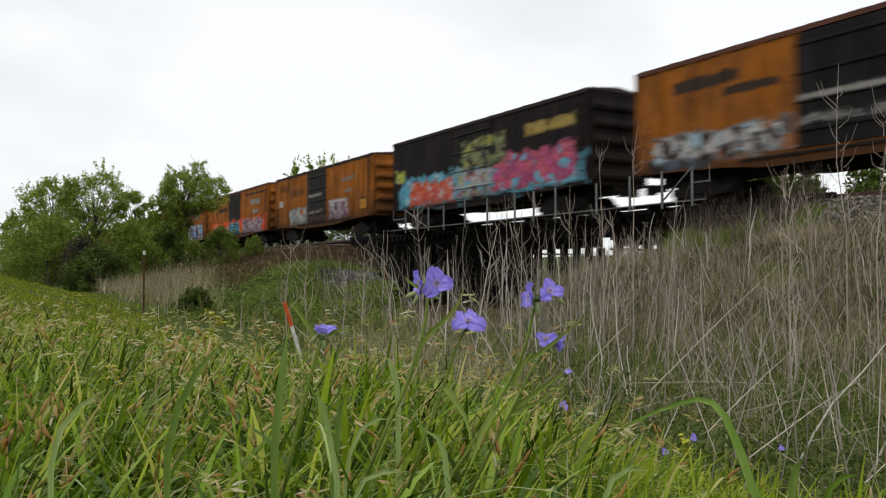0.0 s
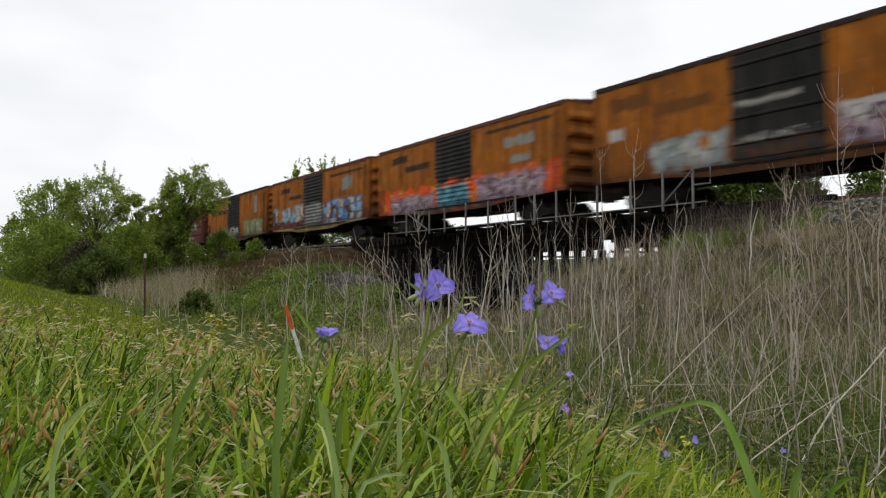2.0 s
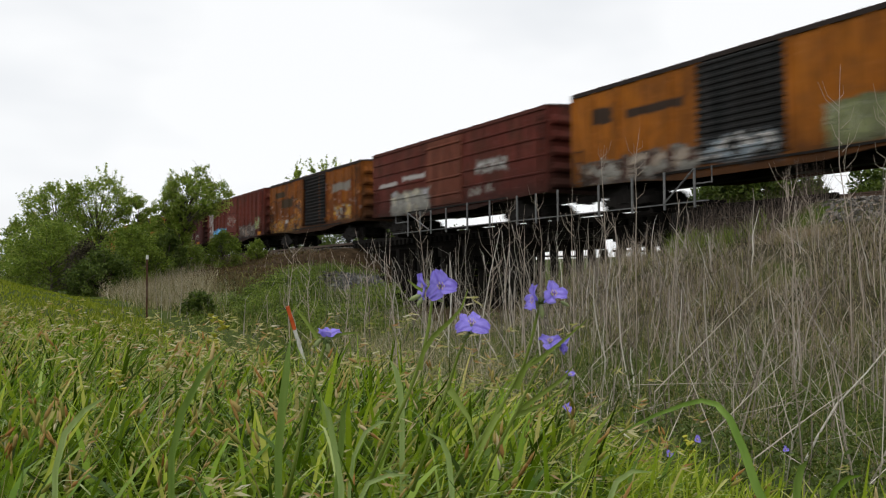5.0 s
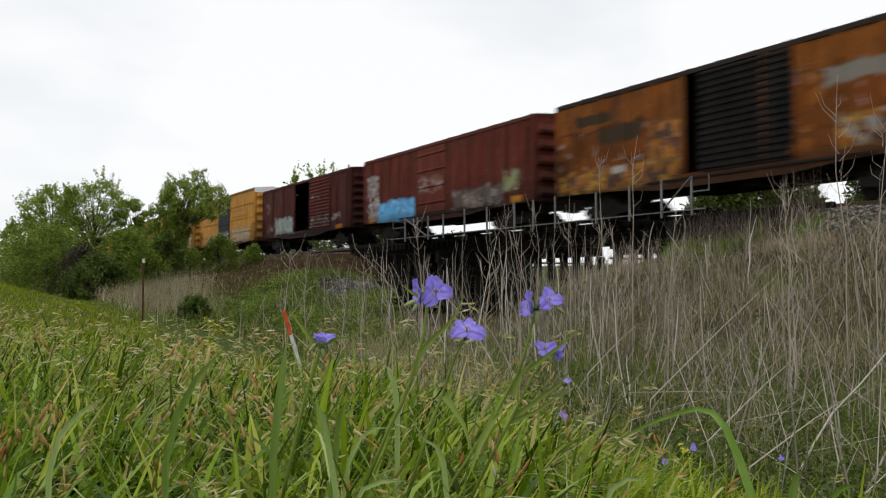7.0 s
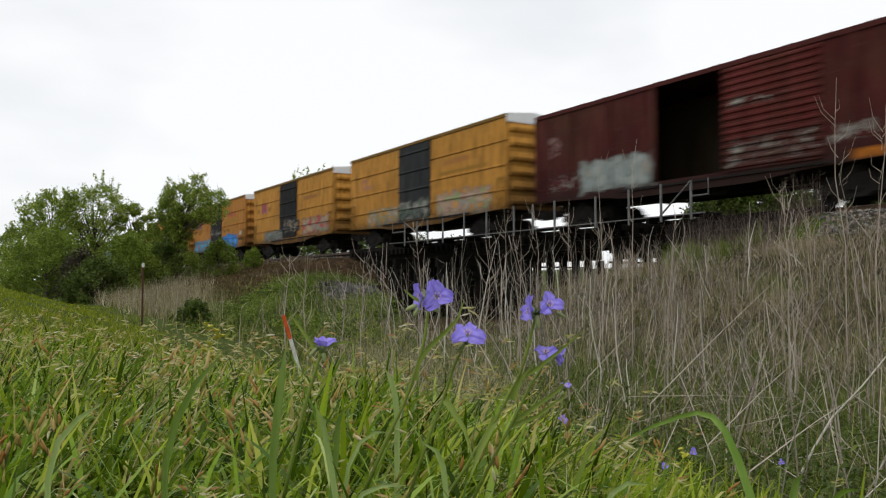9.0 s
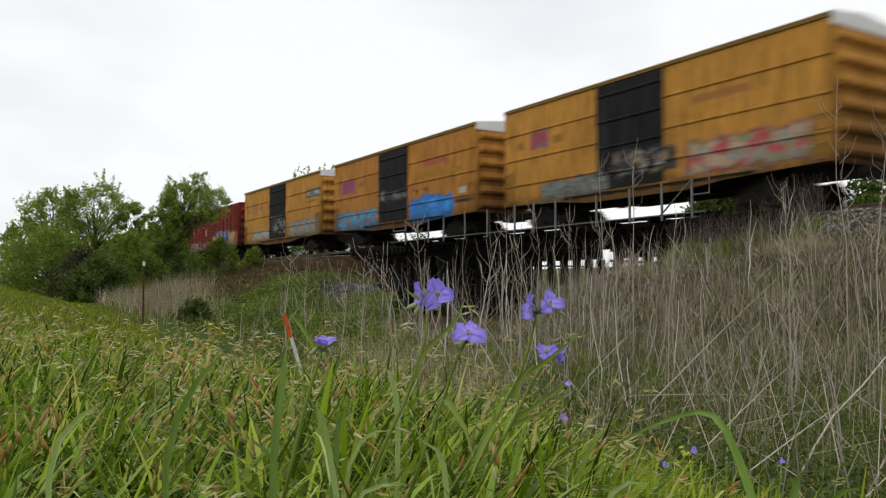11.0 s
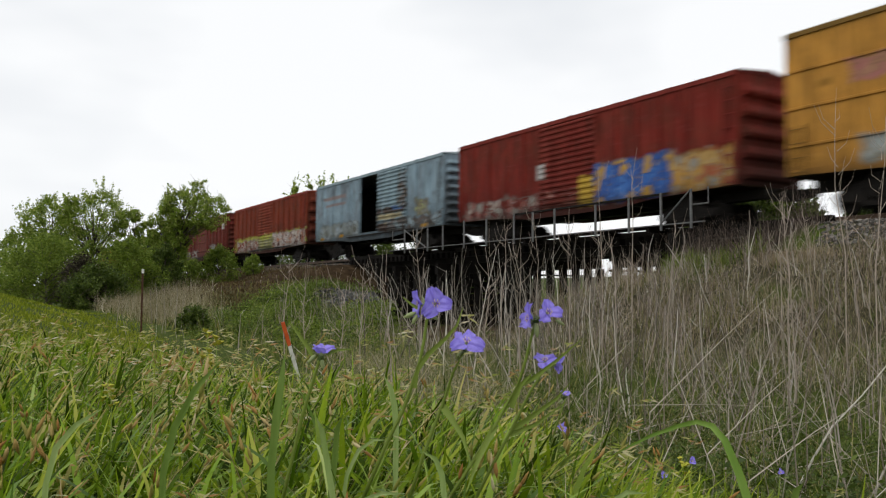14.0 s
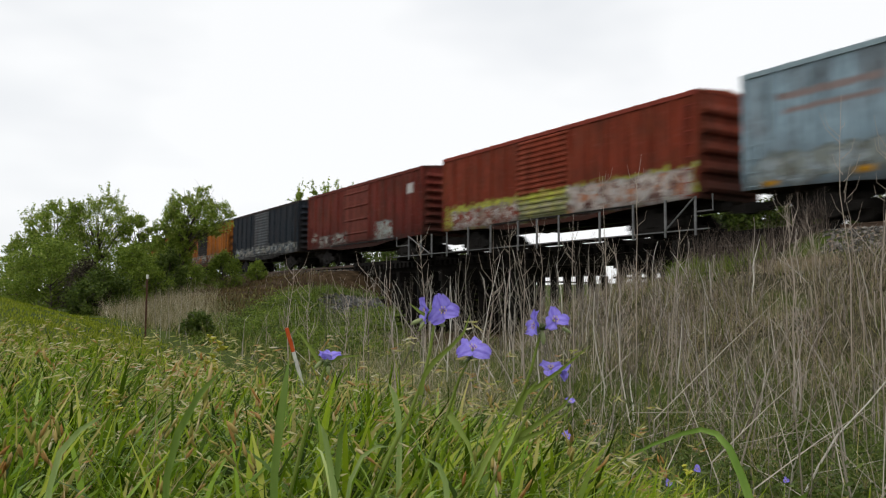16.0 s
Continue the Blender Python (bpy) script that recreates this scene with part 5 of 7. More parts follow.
def make_meadow():
    parts, broad = [], []
    for seed, n, d0, d1, h, w in ((21, 2500, 0.60, 1.5, 0.32, 0.0100), (22, 6800, 1.4, 3.0, 0.33, 0.0108), (23, 14500, 2.8, 6.4, 0.31, 0.0115)):
        p, r = verge(seed, n, d0, d1)
        m = len(p)
        high = edge_low(p) * h * r.uniform(0.55, 1.12, m) * np.interp(np.hypot(p[:, 0], p[:, 1]), [0.6, 1.1], [0.68, 1.0])
        v, f, _ = blades(seed, p, high, w * r.uniform(0.6, 1.7, m), np.abs(r.normal(0.25, 0.5, m)), r.uniform(0.2, 2.8, m), wind=0.4)
        parts.append((v, f))
    p, r = fan(24, 15000, 0.85, 3.0, 0.60)
    p = on_ground(p[(p[:, 0] > (-0.06 + 0.05 * r.normal(0, 1, len(p))) * p[:, 1]) & (p @ AC < verge_edge(p @ AL) + 0.1 + r.normal(0, 0.15, len(p)))])
    m = len(p)
    v, f, _ = blades(24, p, r.uniform(0.16, 0.33, m), r.uniform(0.004, 0.011, m), r.uniform(0, 0.7, m), r.uniform(0.6, 2.8, m), wind=0.4)
    stuff("fresh_grass", v, f, M_FRESH, "short fresh yellow green grass at the edge of the verge", "grass")
    v, f = join(*parts)
    stuff("grass", v, f, M_GRASS, "lush green meadow grass bending in the wind", "grass")
    for seed, n, d0, d1 in ((31, 1250, 0.66, 1.6), (32, 4200, 1.5, 5.0)):
        p, r = verge(seed, n, d0, d1)
        m = len(p)
        v, f, _ = blades(seed, p, edge_low(p) * r.uniform(0.20, 0.38, m), r.uniform(0.008, 0.019, m), r.uniform(0, 0.8, m), r.uniform(0.5, 3.0, m), segs=7, taper=0.9, wind=0.4)
        broad.append((v, f))
    v, f = join(*broad)
    stuff("broad_grass", v, f, M_BROADBLADE, "broad green grass blades curling over", "grass")
    # arching blades whose pale colour carries the sheen on bent grass
    p, r = verge(35, 820, 0.9, 3.6)
    m = len(p)
    v, f, _ = blades(35, p, edge_low(p) * r.uniform(0.26, 0.42, m), r.uniform(0.0035, 0.008, m), r.uniform(0, 0.4, m), r.uniform(1.8, 3.0, m), face=r.normal(0.0, 0.9, m), segs=9, taper=0.9)
    stuff("curling_grass", v, f, M_CURL_SHEEN, "grass blades arching over at their tips, sheen painted in as pale green", "grass")
    # nodding seed heads: thin stem, then a few spikelets at its tip
    heads = []
    stalks = []
    for seed, n, d0, d1, big in ((41, 140, 0.85, 1.7, 0.016), (42, 850, 1.6, 3.4, 0.021), (43, 1500, 3.2, 6.6, 0.026)):
        p, r = verge(seed, n, d0, d1)
        p = p[(p[:, 0] < 0.12 * p[:, 1]) | (r.random(len(p)) < 0.25)]
        p = p[lumpy(p, 1.6, 5.0) + 0.22 * (p[:, 0] < -0.22 * p[:, 1]) > r.uniform(0.3, 0.8, len(p))]
        m = len(p)
        high = edge_low(p) * r.uniform(0.24, 0.40, m) * np.interp(np.hypot(p[:, 0], p[:, 1]), [0.7, 1.2], [0.75, 1.0])
        v, f, tip = blades(seed, p, high, np.full(m, 0.0016 + 0.0003 * d0), r.uniform(0.05, 0.3, m), r.uniform(0.6, 2.0, m), face=r.normal(0.1, 0.9, m), segs=5, taper=0.4, wind=0.8)
        stalks.append((v, f))
        for k in range(5):
            q = tip + np.column_stack([r.uniform(-0.6, 0.35, m), r.normal(0, 0.3, m), r.uniform(-0.4, 0.3, m)]) * big * 1.7
            az = r.normal(0.0, 0.5, m)
            dirn = np.stack([np.cos(az), np.sin(az), r.normal(0.05, 0.42, m)], -1)
            side = np.stack([-np.sin(az) * 0.2, np.cos(az) * 0.2, np.ones(m)], -1)
            ln, wd = big * r.uniform(0.7, 1.5, m)[:, None], big * 0.10
            v = np.stack([q - dirn * ln * 0.5, q + side * wd - dirn * ln * 0.1, q + dirn * ln * 0.6, q - side * wd - dirn * ln * 0.1], 1)
            f = np.arange(4 * m).reshape(m, 4)
            heads.append((v.reshape(-1, 3), f))
    v, f = join(*stalks)
    stuff("seed_stems", v, f, M_STRAW, "thin straw coloured grass stems", "grass")
    v, f = join(*heads)
    stuff("seed_heads", v, f, M_SEED, "nodding pale and reddish grass seed heads", "grass")
    # plump ripening spikelets in loose spikes on thin nodding stems
    up, thin = [], []
    for seed, n, d0, d1, l0, l1, f0, f1, count in ((51, 110, 0.72, 2.6, 0.014, 0.026, 0.0014, 0.0026, 5), (52, 150, 0.74, 1.9, 0.018, 0.032, 0.0018, 0.0034, 5)):
        p, r = verge(seed, n, d0, d1)
        p = p[(p[:, 0] < -0.16 * p[:, 1]) | (r.random(len(p)) < 0.25)]
        m = len(p)
        far = np.hypot(p[:, 0], p[:, 1])
        v, f, tip = blades(seed, p, edge_low(p) * r.uniform(0.20, 0.33, m) * np.interp(far, [0.7, 1.2], [0.75, 1.05]), np.full(m, 0.0016), r.uniform(0.0, 0.3, m), r.uniform(0.2, 1.3, m), segs=6, taper=0.3, wind=0.5)
        thin.append((v, f))
        main = np.stack([r.normal(0.25, 0.4, m), r.normal(0, 0.4, m), r.choice([-0.7, 1.0, 1.0, 1.0], m)], -1)
        for k in range(count):
            way = main + r.normal(0, 0.22, (m, 3))
            way /= np.linalg.norm(way, axis=1, keepdims=True)
            q = tip + main * 0.010 * (k - 1.5) + r.normal(0, 0.0035, (m, 3))
            one = np.cross(way, r.normal(0, 1, (m, 3)))
            one /= np.linalg.norm(one, axis=1, keepdims=True)
            two = np.cross(way, one)
            ln, fat = r.uniform(l0, l1, m)[:, None], r.uniform(f0, f1, m)[:, None]
            rows = [q]
            for u, w in ((0.3, 1.0), (0.65, 0.8)):
                for c, s_ in ((1, 0), (0, 1), (-1, 0), (0, -1)):
                    rows.append(q + way * ln * u + (one * c + two * s_) * fat * w)
            rows.append(q + way * ln)
            v = np.stack(rows, 1)
            faces = [(0, 1 + b, 1 + (b + 1) % 4) for b in range(4)] + [(5 + b, 9, 5 + (b + 1) % 4) for b in range(4)]
            for b in range(4):
                faces += [(1 + b, 5 + b, 5 + (b + 1) % 4), (1 + b, 5 + (b + 1) % 4, 1 + (b + 1) % 4)]
            up.append((v.reshape(-1, 3), (np.array(faces)[None] + 10 * np.arange(m)[:, None, None]).reshape(-1, 3)))
    v, f = join(*thin)
    stuff("spikelet_stems", v, f, M_STRAW, "thin stems of ripening grass", "grass")
    v, f = join(*up)
    stuff("spikelets", v, f, plant_mat("ripe_spikelets", [(0.0, (0.24, 0.25, 0.05)), (0.3, (0.40, 0.33, 0.09)), (0.55, (0.48, 0.35, 0.12)), (0.75, (0.36, 0.17, 0.045)), (0.88, (0.50, 0.36, 0.15)), (1.0, (0.64, 0.58, 0.36))], 0.6, 0.2, 0.0), "plump tan and russet ripening grass spikelets", "grass")


def make_lawn():
    xy, r = fan(61, 105000, 5.2, 44, 0.66, 0.95)
    a, s = xy @ AC, xy @ AL
    xy = xy[(a < np.interp(s, [6, 12, 20, 30, 40], [2.2, 3.0, 4.2, 4.8, 4.6]) + r.normal(0, 0.25, len(a)))]
    p = on_ground(xy)
    m = len(p)
    v, f, _ = blades(61, p, r.uniform(0.04, 0.10, m) * np.interp(xy[:, 1], [6, 10], [1.8, 1.0]), r.uniform(0.008, 0.02, m) * np.interp(xy[:, 1], [6, 40], [0.8, 2.6]), r.uniform(0, 0.5, m), r.uniform(0, 1.2, m), segs=2, wind=0.4)
    stuff("lawn", v, f, M_LAWN, "short green turf on the rising verge", "grass")


def make_roadside():
    """Plain verge grass on all sides of the spot where the flowers stand."""
    r = np.random.default_rng(65)
    n = 60000
    d, th = 0.55 + 13 * r.random(n) ** 0.8, r.uniform(0, 2 * np.pi, n)
    xy = np.column_stack([d * np.cos(th), d * np.sin(th)])
    a, s = xy @ AC, xy @ AL
    p = on_ground(xy[((np.abs(xy[:, 0]) > 0.62 * xy[:, 1]) | (xy[:, 1] < 0.3)) & (a < verge_edge(s) + 0.3)])
    m = len(p)
    v, f, _ = blades(65, p, r.uniform(0.10, 0.28, m), r.uniform(0.01, 0.024, m), r.uniform(0, 0.5, m), r.uniform(0.1, 1.8, m), segs=2, wind=0.4)
    stuff("verge_grass", v, f, M_GRASS, "green grass on the open verge", "grass")


def make_thicket():
    """Dead weed stalks, fine twigs, straw and green undergrowth filling the ditch and the foot of the bank."""
    def near(a, s, r):
        x = AC[0] * a + AL[0] * s
        y = AC[1] * a + AL[1] * s
        keep = (y > 1.2) & (x < 0.66 * y + 1.0) & (a > verge_edge(s) + 0.5) & ~((s > 17.5) & (a > 11.5))
        lump = lumpy(np.column_stack([x, y]), 0.95, 21.0)
        keep = keep & (r.random(len(a)) < np.clip(3.2 * (lump - 0.30), 0.12, 1.0))
        return keep & (r.random(len(a)) < np.interp(x / np.maximum(y, 0.1), [-0.12, 0.0, 0.12, 0.19, 0.27], [0.08, 0.15, 0.45, 0.85, 1.0]))

    groups, fine = [], []
    for seed, n, a0, a1, h0, h1, rad, share in ((71, 260, 2.2, 4.2, 0.5, 1.0, 0.0042, 0.45), (72, 1000, 3.6, 9.0, 0.45, 1.4, 0.0066, 0.45), (73, 1350, 8.0, 13.0, 0.45, 1.3, 0.0088, 0.45), (74, 2600, 12.6, 16.6, 0.25, 0.75, 0.0085, 0.45)):
        p, r = scatter(seed, n, a0, a1, -1.0, 25.0, near)
        m = len(p)
        tall = r.uniform(h0, h1, m) * (0.65 + 0.6 * lumpy(p, 0.7, 3.0))
        v, f, mids = stems(seed, p, tall, rad * r.uniform(0.4, 1.5, m), np.abs(r.normal(0, 0.2, m)) + (r.random(m) < 0.42) * r.uniform(0, 1.2, m), r.normal(0, 0.5, m), 4, wiggle=0.08)
        groups.append((v, f))
        fine.append(twigs(seed + 100, mids, share, 0.42, rad * 0.36))
    p, r = scatter(75, 420, 2.4, 9.0, 0.0, 14.0, near)
    m = len(p)
    v, f, _ = stems(75, p + [0, 0, 0.25], r.uniform(0.5, 1.3, m), 0.004 * r.uniform(0.6, 1.3, m), r.uniform(0.7, 1.5, m), r.normal(0, 0.1, m), 3)
    groups.append((v, f))
    # bolder bleached stalks that stand out of the tangle, many of them leaning or broken over
    bold = []
    for seed, n, a0, a1, rad in ((77, 200, 2.6, 5.0, 0.0050), (78, 400, 4.6, 9.0, 0.0090), (79, 430, 8.5, 13.5, 0.0110), (88, 330, 12.5, 16.2, 0.0115)):
        p, r = scatter(seed, n, a0, a1, -1.0, 24.0, near)
        m = len(p)
        v, f, mids = stems(seed, p, r.uniform(0.6, 1.5, m), rad * r.uniform(0.35, 1.5, m), np.abs(r.normal(0, 0.34, m)) + (r.random(m) < 0.25) * 0.7, r.normal(0, 0.35, m), 5, 4, wiggle=0.07)
        bold += [(v, f), twigs(seed + 100, mids, 0.22, 0.35, rad * 0.45)]
    p, r = scatter(80, 55, 7.0, 10.5, 15.5, 23.0, lambda a, s, q: AC[0] * a + AL[0] * s < 0.02 * (AC[1] * a + AL[1] * s))
    m = len(p)
    v, f, mids = stems(80, p, r.uniform(0.6, 1.5, m), 0.005 * r.uniform(0.4, 1.4, m), np.abs(r.normal(0, 0.3, m)), r.normal(0, 0.35, m), 5, 4, wiggle=0.06)
    bold += [(v, f), twigs(180, mids, 0.5, 0.45, 0.0028)]
    v, f = join(*bold)
    stuff("bleached_weeds", v, f, plant_mat("bleached_weeds", [(0.0, (0.14, 0.112, 0.088)), (0.5, (0.30, 0.255, 0.215)), (0.85, (0.46, 0.41, 0.355)), (1.0, (0.70, 0.66, 0.59))], 0.8, 0.0, 0.0), "bleached grey weed stalks standing out of the tangle", "dead weeds")
    v, f = join(*groups)
    stuff("dead_weeds", v, f, M_STALK, "dense grey brown dead weed stalks in the ditch", "dead weeds")
    v, f = join(*fine)
    stuff("dead_twigs", v, f, M_STALK, "fine grey tangle of dead twigs", "dead weeds")
    # tall sparse stalks in front of the bridge
    p, r = scatter(76, 400, 6.8, 11.5, 9.5, 22.0, lambda a, s, q: (((AC[0] * a + AL[0] * s) / (AC[1] * a + AL[1] * s) > -0.045 + 0.05 * q.normal(0, 0.4, len(a))) & ((AC[0] * a + AL[0] * s) / (AC[1] * a + AL[1] * s) < 0.28)) | (q.random(len(a)) < 0.08))
    p = p[lumpy(p, 1.1, 51.0) > r.uniform(0.15, 0.75, len(p)) + np.interp(p[:, 0] / p[:, 1], [-0.05, 0.06], [0.14, 0.0])]
    m = len(p)
    v, f, mids = stems(76, p, r.uniform(0.8, 1.9, m) + 0.4, 0.0105 * r.uniform(0.4, 1.4, m), np.abs(r.normal(0, 0.16, m)) + (r.random(m) < 0.18) * 0.5, r.normal(0, 0.35, m), 6, 5, wiggle=0.06)
    v, f = join((v, f), twigs(176, mids, 0.42, 0.5, 0.0042))
    stuff("tall_dead_weeds", v, f, M_TALLWEED, "tall bare dead stalks before the bridge", "dead weeds")
    straw, green = [], []
    for seed, n, a0, a1, h in ((81, 1100, 3.2, 6.0, 0.4), (82, 11000, 5.0, 13.0, 0.58), (83, 19000, 12.0, 16.6, 0.45)):
        p, r = scatter(seed, n, a0, a1, -1.0, 25.0, near)
        m = len(p)
        v, f, _ = blades(seed, p, h * r.uniform(0.4, 1.3, m) * (0.6 + 0.7 * lumpy(p, 0.9, 7.0)), r.uniform(0.002, 0.006, m) * (1 + 0.06 * a0), r.uniform(0, 1.2, m), r.uniform(0.0, 2.0, m), segs=4)
        straw.append((v, f))
    # fine hay over the upper bank, and a bleached matted ledge of it below the ballast
    p, r = scatter(95, 15000, 10.0, 15.8, -1.0, 20.0, near)
    m = len(p)
    straw.append(blades(95, p, 0.62 * r.uniform(0.4, 1.3, m) * (0.5 + 0.8 * lumpy(p, 0.8, 29.0)), r.uniform(0.003, 0.007, m), r.uniform(0, 1.0, m), r.uniform(0.2, 2.2, m), segs=4)[:2])
    p, r = scatter(96, 9000, 15.58, 16.58, 10.2, 13.1, lambda a, s, q: np.abs((a - 16.08) / 0.45) ** 2 + np.abs((s - 11.66) / 1.49) ** 2 < q.uniform(0.3, 1.1, len(a)))
    m = len(p)
    v, f, _ = blades(96, p, r.uniform(0.10, 0.34, m), r.uniform(0.005, 0.012, m), r.uniform(0.4, 1.5, m), r.uniform(0.5, 2.4, m), segs=3)
    stuff("matted_hay", v, f, M_MAT, "pale tan matted dry grass below the ballast", "dead grass")
    # soft hay in the mouth of the creek
    for seed, n, a0, a1, s0, s1, h in ((87, 6500, 6.0, 10.2, 10.0, 22.0, 0.40), (89, 9000, 2.4, 7.0, 3.0, 16.0, 0.42)):
        p, r = scatter(seed, n, a0, a1, s0, s1, lambda a, s, q: (a > verge_edge(s) + 0.4) & (np.abs((AC[0] * a + AL[0] * s) / (AC[1] * a + AL[1] * s) - 0.0) < 0.13 + q.normal(0, 0.03, len(a))))
        m = len(p)
        straw.append(blades(seed, p, h * r.uniform(0.5, 1.4, m) * (0.5 + 0.8 * lumpy(p, 0.9, 7.0)), r.uniform(0.002, 0.0055, m), r.uniform(0, 0.8, m), r.uniform(0.2, 2.0, m), segs=4)[:2])
    for seed, n, a0, a1, h in ((84, 14000, 1.8, 6.5, 0.42), (85, 13000, 5.0, 11.5, 0.46), (86, 9500, 11.5, 16.5, 0.42)):
        p, r = scatter(seed, n, a0, a1, -1.0, 26.0, near)
        m = len(p)
        v, f, _ = blades(seed, p, h * r.uniform(0.4, 1.4, m) * (0.25 + 1.6 * lumpy(p, 0.75, 41.0) ** 1.5), r.uniform(0.004, 0.010, m) * (1 + 0.05 * a0), r.uniform(0, 0.9, m), r.uniform(0.0, 1.8, m), segs=3)
        green.append((v, f))
    # taller olive blades that grow up through the stalks in patches
    for seed, n, a0, a1, h in ((92, 4200, 2.6, 6.0, 0.62), (93, 8500, 5.0, 10.5, 0.78), (94, 7000, 9.5, 15.5, 0.66)):
        p, r = scatter(seed, n, a0, a1, -1.0, 24.0, near)
        p = p[lumpy(p, 0.6, 63.0) > r.uniform(0.2, 0.8, len(p))]
        m = len(p)
        v, f, _ = blades(seed, p, h * r.uniform(0.45, 1.2, m), r.uniform(0.003, 0.007, m) * (1 + 0.05 * a0), r.uniform(0, 0.6, m), r.uniform(0.2, 1.9, m), segs=4)
        green.append((v, f))
    p, r = scatter(90, 5200, 9.5, 16.6, -1.0, 20.0, near)
    m = len(p)
    v, f, _ = stems(90, p, r.uniform(0.3, 0.8, m), r.uniform(0.002, 0.0045, m), np.abs(r.normal(0, 0.4, m)), r.normal(0, 0.6, m), 4, 3, wiggle=0.1)
    stuff("fine_twigs", v, f, M_REDTWIG, "fine reddish brown twigs over the bank", "dead weeds")
    v, f = join(*straw)
    stuff("straw", v, f, M_HAY, "tangled dry straw among the stalks", "dead grass")
    v, f = join(*green)
    stuff("undergrowth", v, f, M_WEED, "olive green undergrowth at the foot of the stalks", "weeds")


def leaf_mounds(seed, centers, n_each, spread, tall, leaf):
    """Low mounds of small leaves about the given places."""
    r = np.random.default_rng(seed)
    c = np.repeat(centers, n_each, 0)
    n = len(c)
    d = r.normal(0, 1, (n, 3))
    d /= np.linalg.norm(d, axis=1, keepdims=True)
    size = np.repeat(r.uniform(0.6, 1.4, len(centers)), n_each)[:, None]
    pos = c + d * size * np.array([spread, spread, tall]) * r.uniform(0.3, 1.0, (n, 1))
    pos[:, 2] = np.maximum(pos[:, 2], c[:, 2] + 0.02)
    nrm = r.normal(0, 0.7, (n, 3)) + [0, 0, 1]
    nrm /= np.linalg.norm(nrm, axis=1, keepdims=True)
    t = np.cross(nrm, r.normal(0, 1, (n, 3)))
    t /= np.linalg.norm(t, axis=1, keepdims=True) + 1e-6
    u = np.cross(nrm, t)
    ln = leaf * r.uniform(0.6, 1.4, (n, 1))
    v = np.stack([pos - t * ln * 0.6, pos + u * ln * 0.26, pos + t * ln * 0.6, pos - u * ln * 0.26], 1)
    return v.reshape(-1, 3), np.arange(4 * n).reshape(n, 4)


def bare_slope(a, s):
    """The brown earth slope between the trees and the creek."""
    m = (AC[0] * a + AL[0] * s) / (AC[1] * a + AL[1] * s)
    soil = (m < -0.125) & (a > 8.1 + 38 * np.maximum(m + 0.257, -0.01))
    return soil | ((np.abs((a - 11.2) / 1.3) ** 2 + np.abs((s - 23.6) / 2.0) ** 2) < 0.9)


